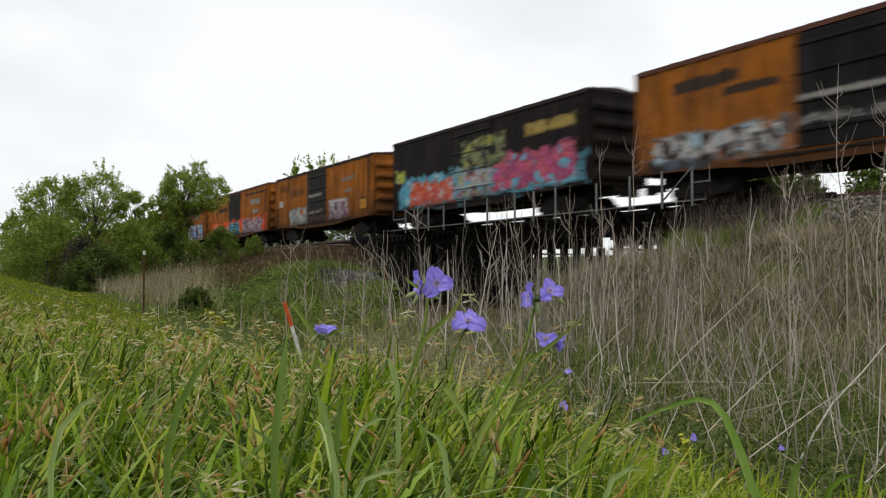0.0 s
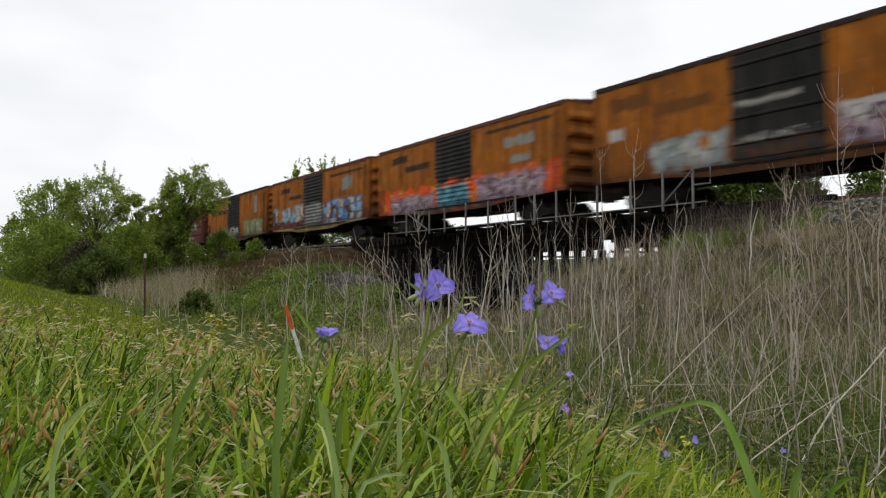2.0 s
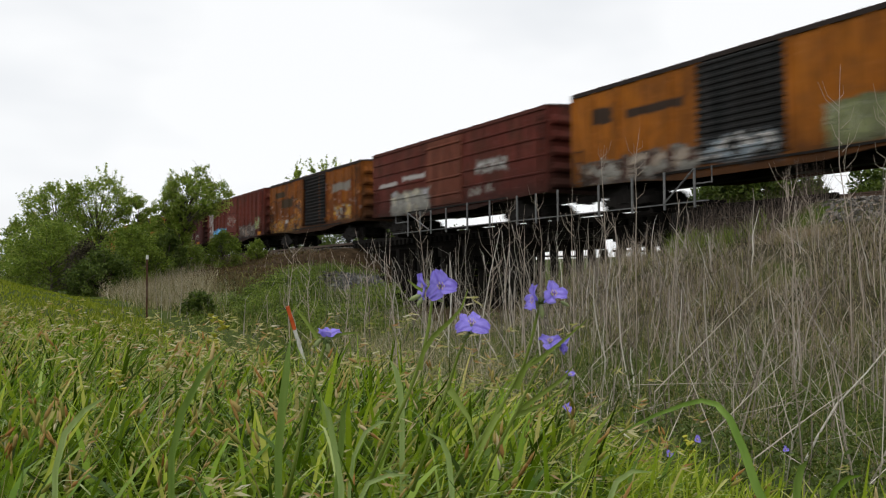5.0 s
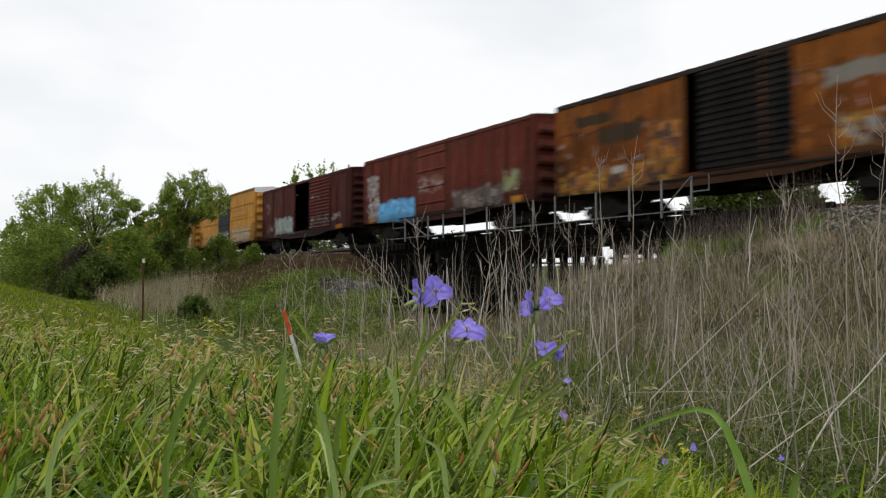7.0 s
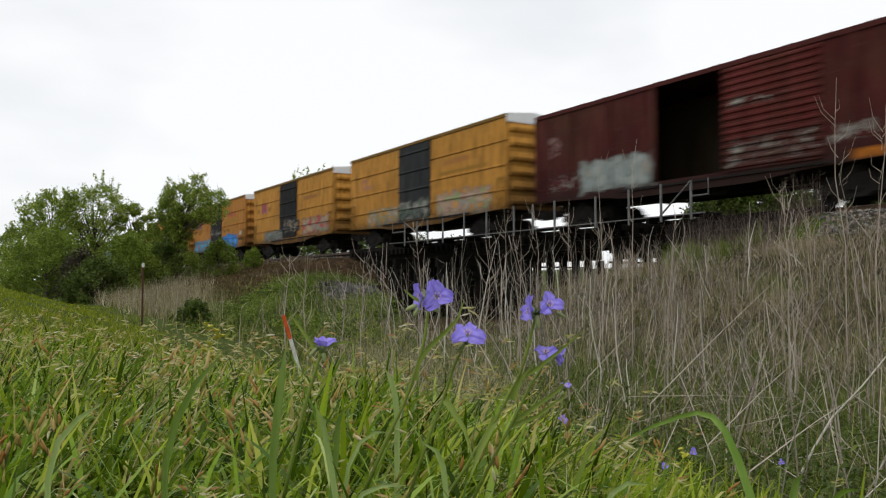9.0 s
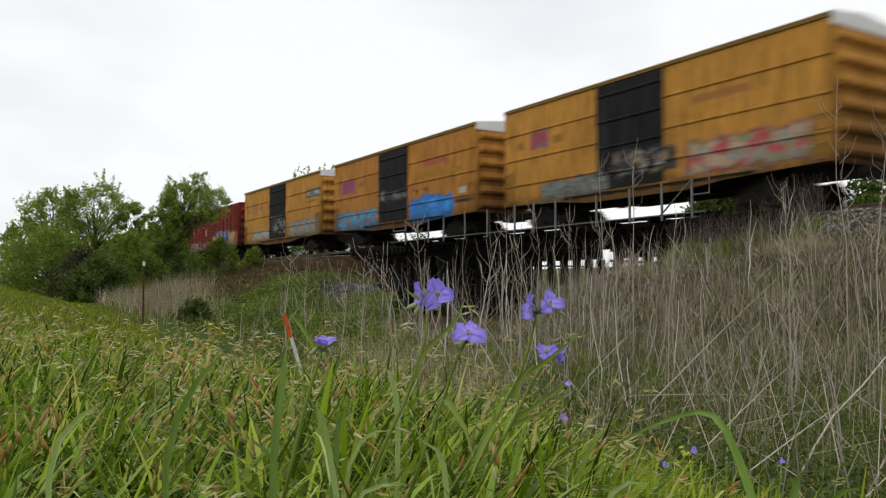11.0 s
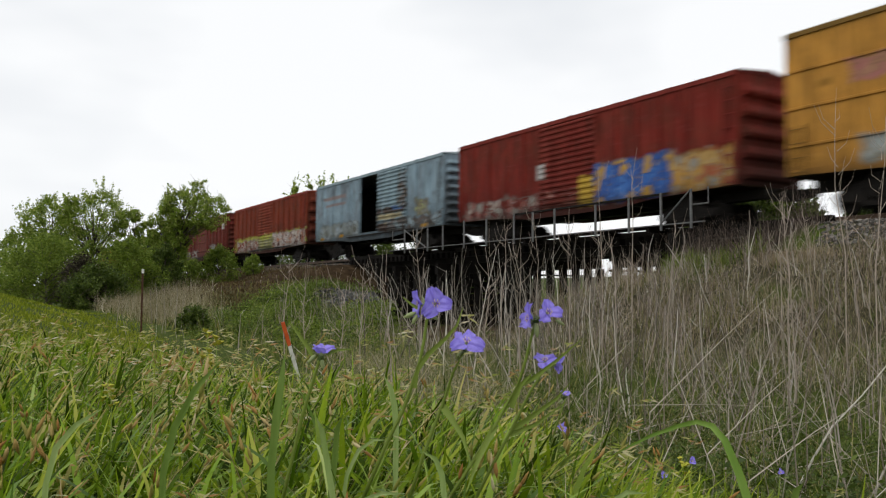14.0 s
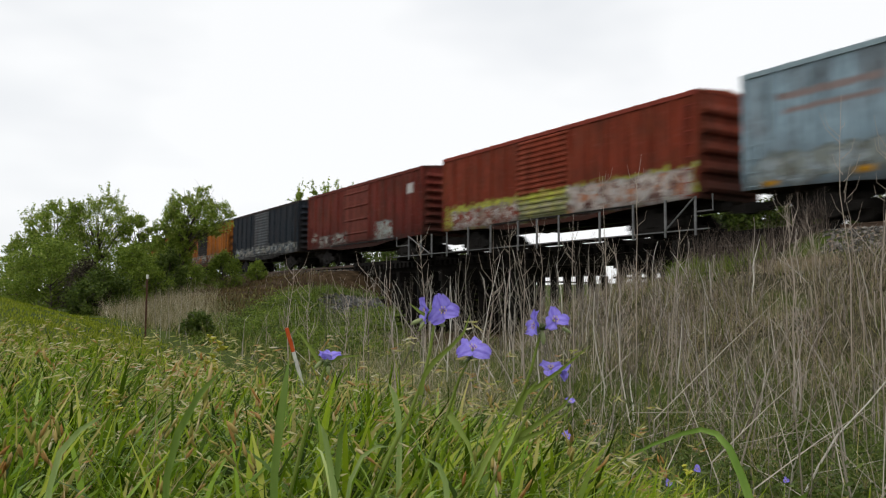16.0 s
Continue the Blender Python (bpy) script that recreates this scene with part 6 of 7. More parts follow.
def make_leafy_cover():
    p, r = scatter(301, 1500, 2.3, 8.0, -1.0, 12.5, lambda a, s, q: q.random(len(a)) < np.interp((AC[0] * a + AL[0] * s) / np.maximum(AC[1] * a + AL[1] * s, 0.1), [0.05, 0.22], [0.12, 1.0]))
    v, f = leaf_mounds(302, p, 110, 0.20, 0.36, 0.03)
    stuff("ditch_leaves", v, f, M_LEAF_DARK, "dark green leafy weeds in the ditch bottom", "weeds")
    p, r = scatter(303, 1500, 5.0, 17.0, 16.0, 44.0, lambda a, s, q: (q.random(len(a)) < np.interp(a, [5, 9, 12, 15, 17], [0.5, 0.9, 1.0, 0.6, 0.3])) & (AC[0] * a + AL[0] * s < 0.06 * (AC[1] * a + AL[1] * s)) & (a > 3.5 + 0.08 * s) & ((a < 9.0) | (s > 36) | (AC[0] * a + AL[0] * s < -0.06 * (AC[1] * a + AL[1] * s))))
    p = p[~bare_slope(p[:, :2] @ AC, p[:, :2] @ AL)]
    p = np.concatenate([p, scatter(311, 60, 14.5, 18.4, 35.5, 41.5)[0]])
    q, _ = scatter(305, 10, 14.5, 17.0, 12.5, 14.5)
    half = len(p) // 2
    v, f = leaf_mounds(310, p[:half], 210, 0.55, 0.30, 0.055)
    stuff("bank_weeds", v, f, M_MIDLEAF, "green leafy weeds in mounds on the creek bank", "weeds")
    big, r = scatter(312, 46, 6.8, 10.8, 18.5, 30.0, lambda a, s, q: ~bare_slope(a, s) & (AC[0] * a + AL[0] * s < -0.05 * (AC[1] * a + AL[1] * s)))
    v, f = leaf_mounds(313, big, 900, 0.75, 0.50, 0.055)
    stuff("weed_mounds", v, f, M_SHRUB, "rounded mounds of green weeds on the creek bank", "weeds")
    v, f = leaf_mounds(304, np.concatenate([p[half:], q]), 160, 0.45, 0.38, 0.07)
    stuff("bank_leaves", v, f, M_LEAF_DARK, "dark green bushy weeds on the creek bank", "weeds")
    p, r = scatter(306, 4200, 15.6, 17.2, 12.2, 15.4, lambda a, s, q: np.abs((a - 16.3) / 0.8) ** 2 + np.abs((s - 13.8) / 1.5) ** 2 < q.uniform(0.3, 1.1, len(a)))
    m = len(p)
    v, f, _ = blades(307, p, r.uniform(0.30, 0.78, m), r.uniform(0.007, 0.016, m), r.uniform(0, 0.5, m), r.uniform(0.3, 2.0, m), segs=4, wind=-0.3)
    stuff("bright_weeds", v, f, M_SHRUB, "tuft of fresh green grass by the bridge end", "grass")
    # dark bare brush against the bulkhead
    p, r = scatter(308, 2000, 15.6, 18.6, 11.9, 21.5, lambda a, s, q: (s > 11.3 + 0.73 * (a - 17.5)) & ((AC[0] * a + AL[0] * s > 0.30 * (AC[1] * a + AL[1] * s)) | (q.random(len(a)) < 0.12)) & (q.random(len(a)) < np.interp(s, [12, 16, 18, 21], [1.0, 0.9, 0.25, 0.1])))
    m = len(p)
    v, f, mids = stems(308, p, r.uniform(0.4, 1.3, m), r.uniform(0.003, 0.007, m), np.abs(r.normal(0, 0.35, m)), r.normal(0, 0.4, m), 4)
    t = twigs(309, mids, 0.3, 0.45, 0.003)
    v, f = join((v, f), t)
    stuff("bare_brush", v, f, M_BRUSH, "dark bare brushwood against the bridge end", "brush")


def tall_stalk(px, top_py, far, seed, lean=0.0):
    """A single tall dead weed with forked twigs at its head."""
    r = random.Random(seed)
    x, y = at_view(px - 784, far), far
    z = float(ground_z(x, y))
    high = EYE + far * (488 - top_py) / 1438.0 - z
    top = new("dead_stalk")
    top.location = (x, y, z)
    tagged(top, "tall bare dead weed stalk with forked twigs", "dead weed", "tall dead stalks")
    knots = [(lean * high * u ** 2 + r.uniform(-0.05, 0.05) * u, r.uniform(-0.04, 0.04), high * u) for u in (-0.02, 0.25, 0.5, 0.7, 0.85, 1.0)]
    part("stem", Build().tube(knots, [0.008, 0.0072, 0.006, 0.0045, 0.003, 0.0015], 6), M_STALK, top, smooth=True)
    for i in range(13):
        u = r.uniform(0.42, 0.96)
        b0 = Vector((lean * high * u ** 2, 0, high * u))
        az = r.uniform(0, 6.28)
        ln = r.uniform(0.15, 0.45)
        e = b0 + Vector((math.cos(az) * ln * 0.5, math.sin(az) * ln * 0.5, ln * 0.85))
        part("twig", Build().tube([b0, (b0 + e) / 2 + Vector((math.cos(az) * 0.04, 0, -0.02)), e], [0.0034, 0.0022, 0.0012], 5), M_STALK, top)
    return top


def at_view(px, far):
    """Sideways place of something seen px to the side of straight ahead, far metres off."""
    return far * px / 1438.0


for row in ((1118, 222, 11.0, 1, 0.02), (1068, 262, 11.5, 2, -0.02), (1500, 112, 9.0, 3, -0.03), (1548, 160, 8.6, 4, 0.05), (1385, 300, 13.0, 5, 0.0), (1440, 318, 13.5, 6, -0.06),
            (1008, 330, 12.0, 7, 0.02), (955, 340, 13.0, 8, -0.03), (890, 345, 13.5, 9, 0.03), (750, 372, 14.0, 10, -0.06), (1520, 285, 12.0, 11, -0.08), (508, 428, 9.5, 12, 0.02), (546, 450, 10.0, 13, -0.03), (640, 432, 9.0, 14, 0.03), (602, 478, 9.5, 15, 0.05), (698, 448, 8.6, 16, -0.06),
            (1392, 322, 8.5, 17, 0.02), (1408, 330, 8.8, 18, -0.05), (1180, 352, 9.5, 19, 0.06), (1095, 372, 9.0, 20, -0.04), (860, 402, 9.0, 21, 0.03), (925, 396, 9.5, 22, -0.03)):
    tall_stalk(*row)


def make_bank_cover():
    """Grass and brush on the far bank, left of and under the bridge."""
    p, r = scatter(91, 13000, 5.0, 18.0, 13.0, 62.0, lambda a, s, q: (AC[0] * a + AL[0] * s < 0.10 * (AC[1] * a + AL[1] * s)) & (a > 3.2 + 0.06 * s) & ((a < 9.5) | (s > 36) | (AC[0] * a + AL[0] * s < -0.06 * (AC[1] * a + AL[1] * s))) & ((a < 12) | (q.random(len(a)) < 0.55)))
    p = p[~bare_slope(p[:, :2] @ AC, p[:, :2] @ AL) | (r.random(len(p)) < 0.1)]
    m = len(p)
    v, f, _ = blades(91, p, r.uniform(0.12, 0.42, m), r.uniform(0.012, 0.035, m), r.uniform(0, 0.6, m), r.uniform(0, 1.4, m), segs=3)
    stuff("bank_grass", v, f, M_WEED, "olive green weeds on the railway bank", "weeds")
    # soft green grass over the mound between the brown slope and the creek
    p, r = scatter(95, 26000, 6.5, 15.5, 19.0, 38.0, lambda a, s, q: ~bare_slope(a, s) & (AC[0] * a + AL[0] * s > -0.258 * (AC[1] * a + AL[1] * s)) & (AC[0] * a + AL[0] * s < -0.055 * (AC[1] * a + AL[1] * s)))
    m = len(p)
    v, f, _ = blades(95, p, r.uniform(0.15, 0.42, m) * (0.5 + 0.9 * lumpy(p, 0.6, 15.0)), r.uniform(0.008, 0.02, m), r.uniform(0, 0.7, m), r.uniform(0.2, 1.8, m), segs=3, wind=0.4)
    stuff("creek_bank_grass", v, f, M_BANKGRASS, "soft dark green grass on the creek bank", "grass")
    # dry thicket by the fence post
    side = lambda a, s: (AC[0] * a + AL[0] * s) / (AC[1] * a + AL[1] * s)
    p, r = scatter(92, 6500, 5.0, 13.5, 24.0, 46.0, lambda a, s, q: (side(a, s) < -0.275 + q.normal(0, 0.012, len(a))) & (a > 4.6 + 0.07 * (s - 20) + q.normal(0, 0.3, len(a))) & (a < 6.9 + 0.19 * (s - 24) + q.normal(0, 0.6, len(a))))
    m = len(p)
    lump = lumpy(p, 0.55, 11.0)
    tall = r.uniform(0.3, 1.1, m) * (0.25 + 1.1 * lump)
    v, f, mids = stems(92, p, tall, r.uniform(0.004, 0.010, m), np.abs(r.normal(0, 0.3, m)), r.normal(0, 0.4, m), 4, wiggle=0.06)
    v, f = join((v, f), twigs(192, mids, 0.35, 0.4, 0.004))
    stuff("dry_brush", v, f, M_HAY, "pale grey dry brush behind the fence post", "dead weeds")
    p = np.repeat(p[::3], 6, 0)
    m = len(p)
    p = on_ground(p[:, :2] + r.normal(0, 0.16, (m, 2)))
    v, f, _ = blades(96, p, r.uniform(0.35, 1.0, m) * (0.35 + 0.9 * lumpy(p, 0.55, 11.0)), r.uniform(0.006, 0.015, m), r.uniform(0, 0.5, m), r.uniform(0.1, 1.6, m), segs=4)
    stuff("dry_reed_grass", v, f, M_HAY, "pale dry bunch grass behind the fence post", "dead grass")
    p, r = scatter(93, 42000, 8.4, 18.4, 27.0, 64.0, lambda a, s, q: bare_slope(a, s))
    m = len(p)
    v, f, _ = blades(93, p, r.uniform(0.06, 0.24, m) * (0.4 + lumpy(p, 0.7, 31.0)), r.uniform(0.012, 0.03, m), r.uniform(0, 0.9, m), r.uniform(0, 1.6, m), segs=3)
    stuff("bank_straw", v, f, M_BROWNGRASS, "brown dead grass on the upper bank", "dead grass")
    # far side fields
    p, r = scatter(94, 16000, 26.0, 70.0, -10.0, 70.0)
    m = len(p)
    v, f, _ = blades(94, p, r.uniform(0.3, 0.8, m), r.uniform(0.03, 0.08, m), r.uniform(0, 0.5, m), r.uniform(0, 1.0, m), segs=2)
    stuff("field_grass", v, f, M_MIDLEAF, "rough green field beyond the railway", "grass")


make_meadow()
make_lawn()
make_roadside()
make_thicket()
make_bank_cover()
make_leafy_cover()


# ---- trees and shrubs ----
def tree(x, y, high, wide, leaf_n, seed, label, leaf=0.105, mat=None, crown_low=0.1, name="tree", category="tree", lobes=20, crowns=()):
    """Tapered trunk that forks into limbs; the crown is a cloud of small leaves in uneven clumps."""
    r = np.random.default_rng(seed)
    leaf_n = int(leaf_n * 1.5)
    top = new(name)
    z = float(ground_z(x, y))
    top.location = (x, y, z)
    tagged(top, label, category, "trees by the track" if name == "tree" else "")
    b = Build()
    b.tube([(0, 0, -0.3), (0.05, 0, high * 0.18), (-0.05, 0.06, high * 0.4), (0.05, 0, high * 0.7)], [0.045 * high * 0.5, 0.034 * high * 0.5, 0.022 * high * 0.5, 0.012], 8)
    cents, size = [], []
    for cx, cz, rx, rz, count in crowns:
        # lobes spread over a rounded head; each hangs on a limb of its own
        for i in range(count):
            u = 2 * (i + 0.5) / count - 1
            az = i * 2.4 + r.uniform(-0.3, 0.3)
            k = r.uniform(0.5, 0.92)
            flat = math.sqrt(max(0.0, 1 - u * u))
            c = Vector((cx + rx * k * flat * math.cos(az), 0.8 * rx * k * flat * math.sin(az), cz + rz * k * u))
            cents.append(c)
            size.append(min(rx, rz) * r.uniform(0.17, 0.34))
            root = Vector((0.05, 0, max(0.2, min(c.z * 0.6, high * 0.6))))
            b.tube([root, (root + c) / 2 + Vector((0, 0, 0.03 * high)), c], [0.006 * high, 0.004 * high, 0.006], 5)
            for j in range(4):
                e = c + Vector(np.clip(r.normal(0, 0.2 * rx, 3), -0.3 * rx, 0.3 * rx))
                b.tube([c, (c + e) / 2 + Vector((0, 0, 0.05)), e], [0.011, 0.008, 0.004], 3)
    for i in range(0 if crowns else lobes):
        u = (i + 0.5) / lobes
        az = i * 2.4 + r.uniform(-0.4, 0.4)
        zz = high * (crown_low + (0.93 - crown_low) * u + r.uniform(-0.05, 0.05))
        reach = wide / 2 * math.sin(math.pi * (0.12 + 0.80 * (0.18 + 0.82 * u) ** 0.9)) * r.uniform(0.55, 1.0)
        c = Vector((math.cos(az) * reach, math.sin(az) * reach, zz))
        cents.append(c)
        root = Vector((0, 0, max(0.1, zz * 0.55)))
        mid = (root + c) / 2 + Vector((0, 0, high * 0.04))
        b.tube([root, mid, c], [0.02 * high * 0.35, 0.013 * high * 0.35, 0.008], 5)
        for j in range(3):
            e = c + Vector(r.normal(0, 0.16 * wide, 3)) * 0.8
            b.tube([c, (c + e) / 2 + Vector((0, 0, 0.05)), e], [0.012, 0.008, 0.004], 3)
    if not crowns:
        cents.append(Vector((0.05 * wide, 0, high * 0.9)))
    part("trunk", b, M_BARK, top, "grey branching trunk", smooth=True)
    k = len(cents)
    which = r.integers(0, k, leaf_n)
    cc = np.array(cents)[which]
    rad = np.array(size or [wide * r.uniform(0.11, 0.20) for _ in range(k)])[which]
    # small sprays inside every clump
    sprays = r.normal(0, 1, (k, 26, 3))
    sprays /= np.linalg.norm(sprays, axis=2, keepdims=True) + 1e-6
    sprays *= r.uniform(0.45, 1.15, (k, 26, 1))
    pos = cc + sprays[which, r.integers(0, 26, leaf_n)] * rad[:, None] * [1, 1, 0.8] + r.normal(0, 0.16, (leaf_n, 3)) * rad[:, None] * 1.2
    # a share of the leaves sits on shoots that stick out of the crown
    ns, each = 46, max(3, leaf_n // 460)
    c0 = np.array(cents)[r.integers(k // 3, k, ns)]
    way = r.normal(0, 0.55, (ns, 3)) + [0, 0, 1.0]
    way /= np.linalg.norm(way, axis=1, keepdims=True)
    reach = wide * r.uniform(0.14, 0.26, (ns, 1))
    tt = r.uniform(0.3, 1.0, (ns, each, 1))
    sh = (c0[:, None] + way[:, None] * reach[:, None] * tt + r.normal(0, 0.045, (ns, each, 3))).reshape(-1, 3)
    pos[:len(sh)] = sh
    pos[:, 2] = np.maximum(pos[:, 2], 0.05)
    nrm = r.normal(0, 1, (leaf_n, 3)) + [0, 0, 0.8]
    nrm /= np.linalg.norm(nrm, axis=1, keepdims=True)
    t = np.cross(nrm, r.normal(0, 1, (leaf_n, 3)))
    t /= np.linalg.norm(t, axis=1, keepdims=True) + 1e-6
    u2 = np.cross(nrm, t)
    ln = leaf * r.uniform(0.6, 1.3, leaf_n)[:, None]
    v = np.stack([pos - t * ln * 0.6, pos + u2 * ln * 0.28, pos + t * ln * 0.6, pos - u2 * ln * 0.28], 1)
    f = np.arange(4 * leaf_n).reshape(leaf_n, 4)
    part("crown", quads_mesh("crown", v.reshape(-1, 3), f, mat or M_LEAF), None, top, "crown of small leaves")
    return top


tree(at_view(-470, 45), 45, 6.1, 4.2, 26000, 201, "young leafy green tree standing on the railway bank", crowns=((0.72, 4.45, 2.35, 1.60, 40), (-0.75, 3.1, 1.1, 1.2, 16), (0.0, 3.0, 1.0, 1.1, 12), (-0.55, 1.7, 1.4, 1.5, 18)))
tree(at_view(-619, 46), 46, 6.8, 4.8, 15000, 202, "broad bright green tree with an open twiggy top", crowns=((0, 4.95, 2.4, 2.0, 30), (-0.2, 2.3, 2.5, 1.7, 18)))
tree(at_view(-547, 47), 47, 5.9, 3.0, 17000, 203, "leafy green tree in a dense row", crowns=((-0.1, 4.1, 1.05, 1.5, 14), (0.5, 2.6, 1.7, 1.5, 20), (0.3, 1.4, 1.6, 1.2, 12)))
tree(at_view(-692, 45), 45, 6.2, 4.4, 14000, 204, "low spreading green tree on the verge", crowns=((0, 4.5, 1.9, 1.9, 24), (0.2, 2.2, 2.1, 1.5, 14)))
tree(at_view(-754, 46), 46, 4.9, 3.0, 9000, 205, "slender green tree at the end of the row", crowns=((0.2, 3.1, 1.2, 1.4, 14), (0, 1.5, 1.5, 1.1, 10)))
tree(at_view(-905, 45), 45, 4.6, 4.4, 8000, 206, "bushy green tree at the edge of the row")
shrub = dict(name="shrub", category="shrub", mat=M_LEAF_DARK, crown_low=0.05)
tree(at_view(-640, 37.3), 37.3, 2.5, 2.3, 4200, 217, "grey brown half bare shrub before the trees", name="shrub", category="shrub", mat=M_DULL, crown_low=0.1, leaf=0.09)
tree(at_view(-612, 36.6), 36.6, 1.9, 3.0, 9000, 207, "dark green shrub under the trees", **shrub)
tree(at_view(-560, 41), 41, 3.3, 3.6, 9000, 208, "dense green shrub by the trees", name="shrub", category="shrub", crown_low=0.05, mat=M_SHRUB)
tree(at_view(-492, 43), 43, 2.6, 2.2, 7000, 209, "dark green shrub below the young tree", **shrub)
tree(at_view(-700, 38.5), 38.5, 3.4, 4.6, 10000, 216, "broad mid green shrub before the trees", name="shrub", category="shrub", crown_low=0.05, mat=M_SHRUB)
tree(at_view(-735, 40), 40, 2.6, 4.0, 8000, 210, "rounded green shrub on the verge", name="shrub", category="shrub", crown_low=0.05)
tree(at_view(-395, 47), 47, 2.1, 2.2, 4200, 211, "green shrub at the track side", name="shrub", category="shrub", crown_low=0.05, mat=M_SHRUB)
tree(at_view(-446, 49), 49, 1.5, 2.0, 3200, 218, "low green shrub between the trees and the track", name="shrub", category="shrub", crown_low=0.05, mat=M_SHRUB)
tree(at_view(-335, 50), 50, 1.2, 1.2, 2400, 212, "small green shrub at the track side", name="shrub", category="shrub", crown_low=0.05, mat=M_SHRUB)
tree(at_view(-438, 21.5), 21.5, 0.6, 0.85, 2200, 213, "low grey green bush before the dry brush", leaf=0.08, **shrub)
for px, far, above, wide, thick, n, seed in ((-222, 96, 11.9, 4.6, 1.3, 4600, 214), (-122, 105, 13.6, 2.6, 1.0, 1800, 215)):
    x = at_view(px, far)
    up = EYE + above - float(ground_z(x, far))
    tree(x, far, up + 1.5, 2 * wide, n, seed, "tall sparse tree beyond the railway", leaf=0.26, crowns=((0.3, up, wide, thick, 22),))
# bushes on the bank before the end of the bridge
for a, s, high, wide, seed in ((14.6, 36.6, 0.9, 1.5, 251), (15.6, 37.8, 1.0, 1.6, 252), (13.4, 35.0, 0.7, 1.3, 253), (15.4, 39.6, 0.8, 1.2, 254)):
    p = spot(a, s)
    tree(p.x, p.y, high, wide, 2600, seed, "low green bush beside the end of the bridge", leaf=0.08, name="shrub", category="shrub", crown_low=0.02, mat=M_SHRUB, lobes=12)
# hedge and trees in the field beyond the railway; top: how far their tops stand above eye level, as a slope
for i, (px, back, slope, wide, n) in enumerate(((-470, 34, 0.060, 10.0, 7000), (-390, 33, 0.062, 9.0, 8000), (-310, 33, 0.064, 8.0, 9000), (-240, 34, 0.066, 7.5, 9000), (-170, 33, 0.068, 7.0, 9000), (-105, 34, 0.066, 6.5, 8000), (-45, 33, 0.058, 5.5, 7000), (15, 34, 0.053, 5.0, 6000),
                                                (70, 34, 0.050, 4.5, 6000), (470, 31, 0.112, 3.4, 6000), (520, 30, 0.124, 3.8, 9000), (575, 31, 0.130, 5.0, 10000), (635, 32, 0.122, 4.5, 9000), (770, 34, 0.130, 4.5, 6000), (840, 33, 0.118, 5.0, 6000))):
    far = back / (px / 1438.0 * AC[0] + AC[1])
    x = at_view(px, far)
    tree(x, far, EYE + far * slope - float(ground_z(x, far)), wide, n, 230 + i, "dense dark green hedgerow tree beyond the railway", leaf=0.2, mat=M_LEAF_DARK, crown_low=0.0)


# ---- fence post and survey stake ----
def make_post():
    x, y = -7.36, 20.0
    z = float(ground_z(x, y))
    top = new("fence_post")
    top.location = (x, y, z)
    tagged(top, "thin rusty steel fence post with a pale tip", "fence post")
    high = EYE + 0.62 - z
    b = Build().box(-0.022, 0.022, -0.004, 0.004, -0.3, high)
    b.box(-0.004, 0.004, 0.004, 0.034, -0.3, high)
    for k in range(12):
        b.box(-0.01, 0.01, -0.013, -0.004, 0.1 + k * (high - 0.25) / 12, 0.13 + k * (high - 0.25) / 12)
    part("post_bar", b, two_tone("rusty_post", (0.05, 0.025, 0.018), (0.12, 0.06, 0.04), 8, 0.8, 0.3), top)
    part("post_tip", Build().box(-0.026, 0.026, -0.009, 0.038, high - 0.10, high + 0.004, 0.003), two_tone("pale_tip", (0.5, 0.5, 0.47), (0.68, 0.67, 0.64), 8, 0.6), top, "pale painted tip")


def make_stake():
    x, y = -0.669, 4.4
    z = float(ground_z(x, y))
    top = new("survey_stake")
    tagged(top, "leaning white wooden stake with an orange painted top", "stake")
    top.matrix_basis = pose(x, y, z, 0, 0, 15) @ pose(0, 0, 0, 4, -17, 0)
    high = (EYE - 0.141 - z) / math.cos(radians(17))
    part("stake_shaft", Build().box(-0.0095, 0.0095, -0.0095, 0.0095, -0.15, high - 0.124, 0.002), two_tone("white_stake_paint", (0.45, 0.44, 0.40), (0.72, 0.71, 0.68), 30, 0.7), top, "weathered white painted shaft")
    part("stake_top", Build().box(-0.0100, 0.0100, -0.0100, 0.0100, high - 0.131, high, 0.003), two_tone("orange_stake_paint", (0.42, 0.06, 0.016), (0.58, 0.12, 0.035), 30, 0.5), top, "bright orange painted top")


make_post()
make_stake()


# ---- spiderwort flowers ----
def petal_material():
    k = Nodes("violet_petal", 0.5, 0, 0.3)
    vein = k.noise(220, 4, (0.25, 1, 1))
    c = k.ramp(vein, [(0.3, (0.21, 0.145, 0.70)), (0.7, (0.42, 0.35, 1.0))])
    k.color(c)
    tr = k.n.new("ShaderNodeBsdfTranslucent")
    k.l.new(c, tr.inputs["Color"])
    mx = k.n.new("ShaderNodeMixShader")
    mx.inputs["Fac"].default_value = 0.35
    k.l.new(k.bsdf.outputs["BSDF"], mx.inputs[1])
    k.l.new(tr.outputs["BSDF"], mx.inputs[2])
    k.l.new(mx.outputs["Shader"], k.n["Material Output"].inputs["Surface"])
    return k.mat


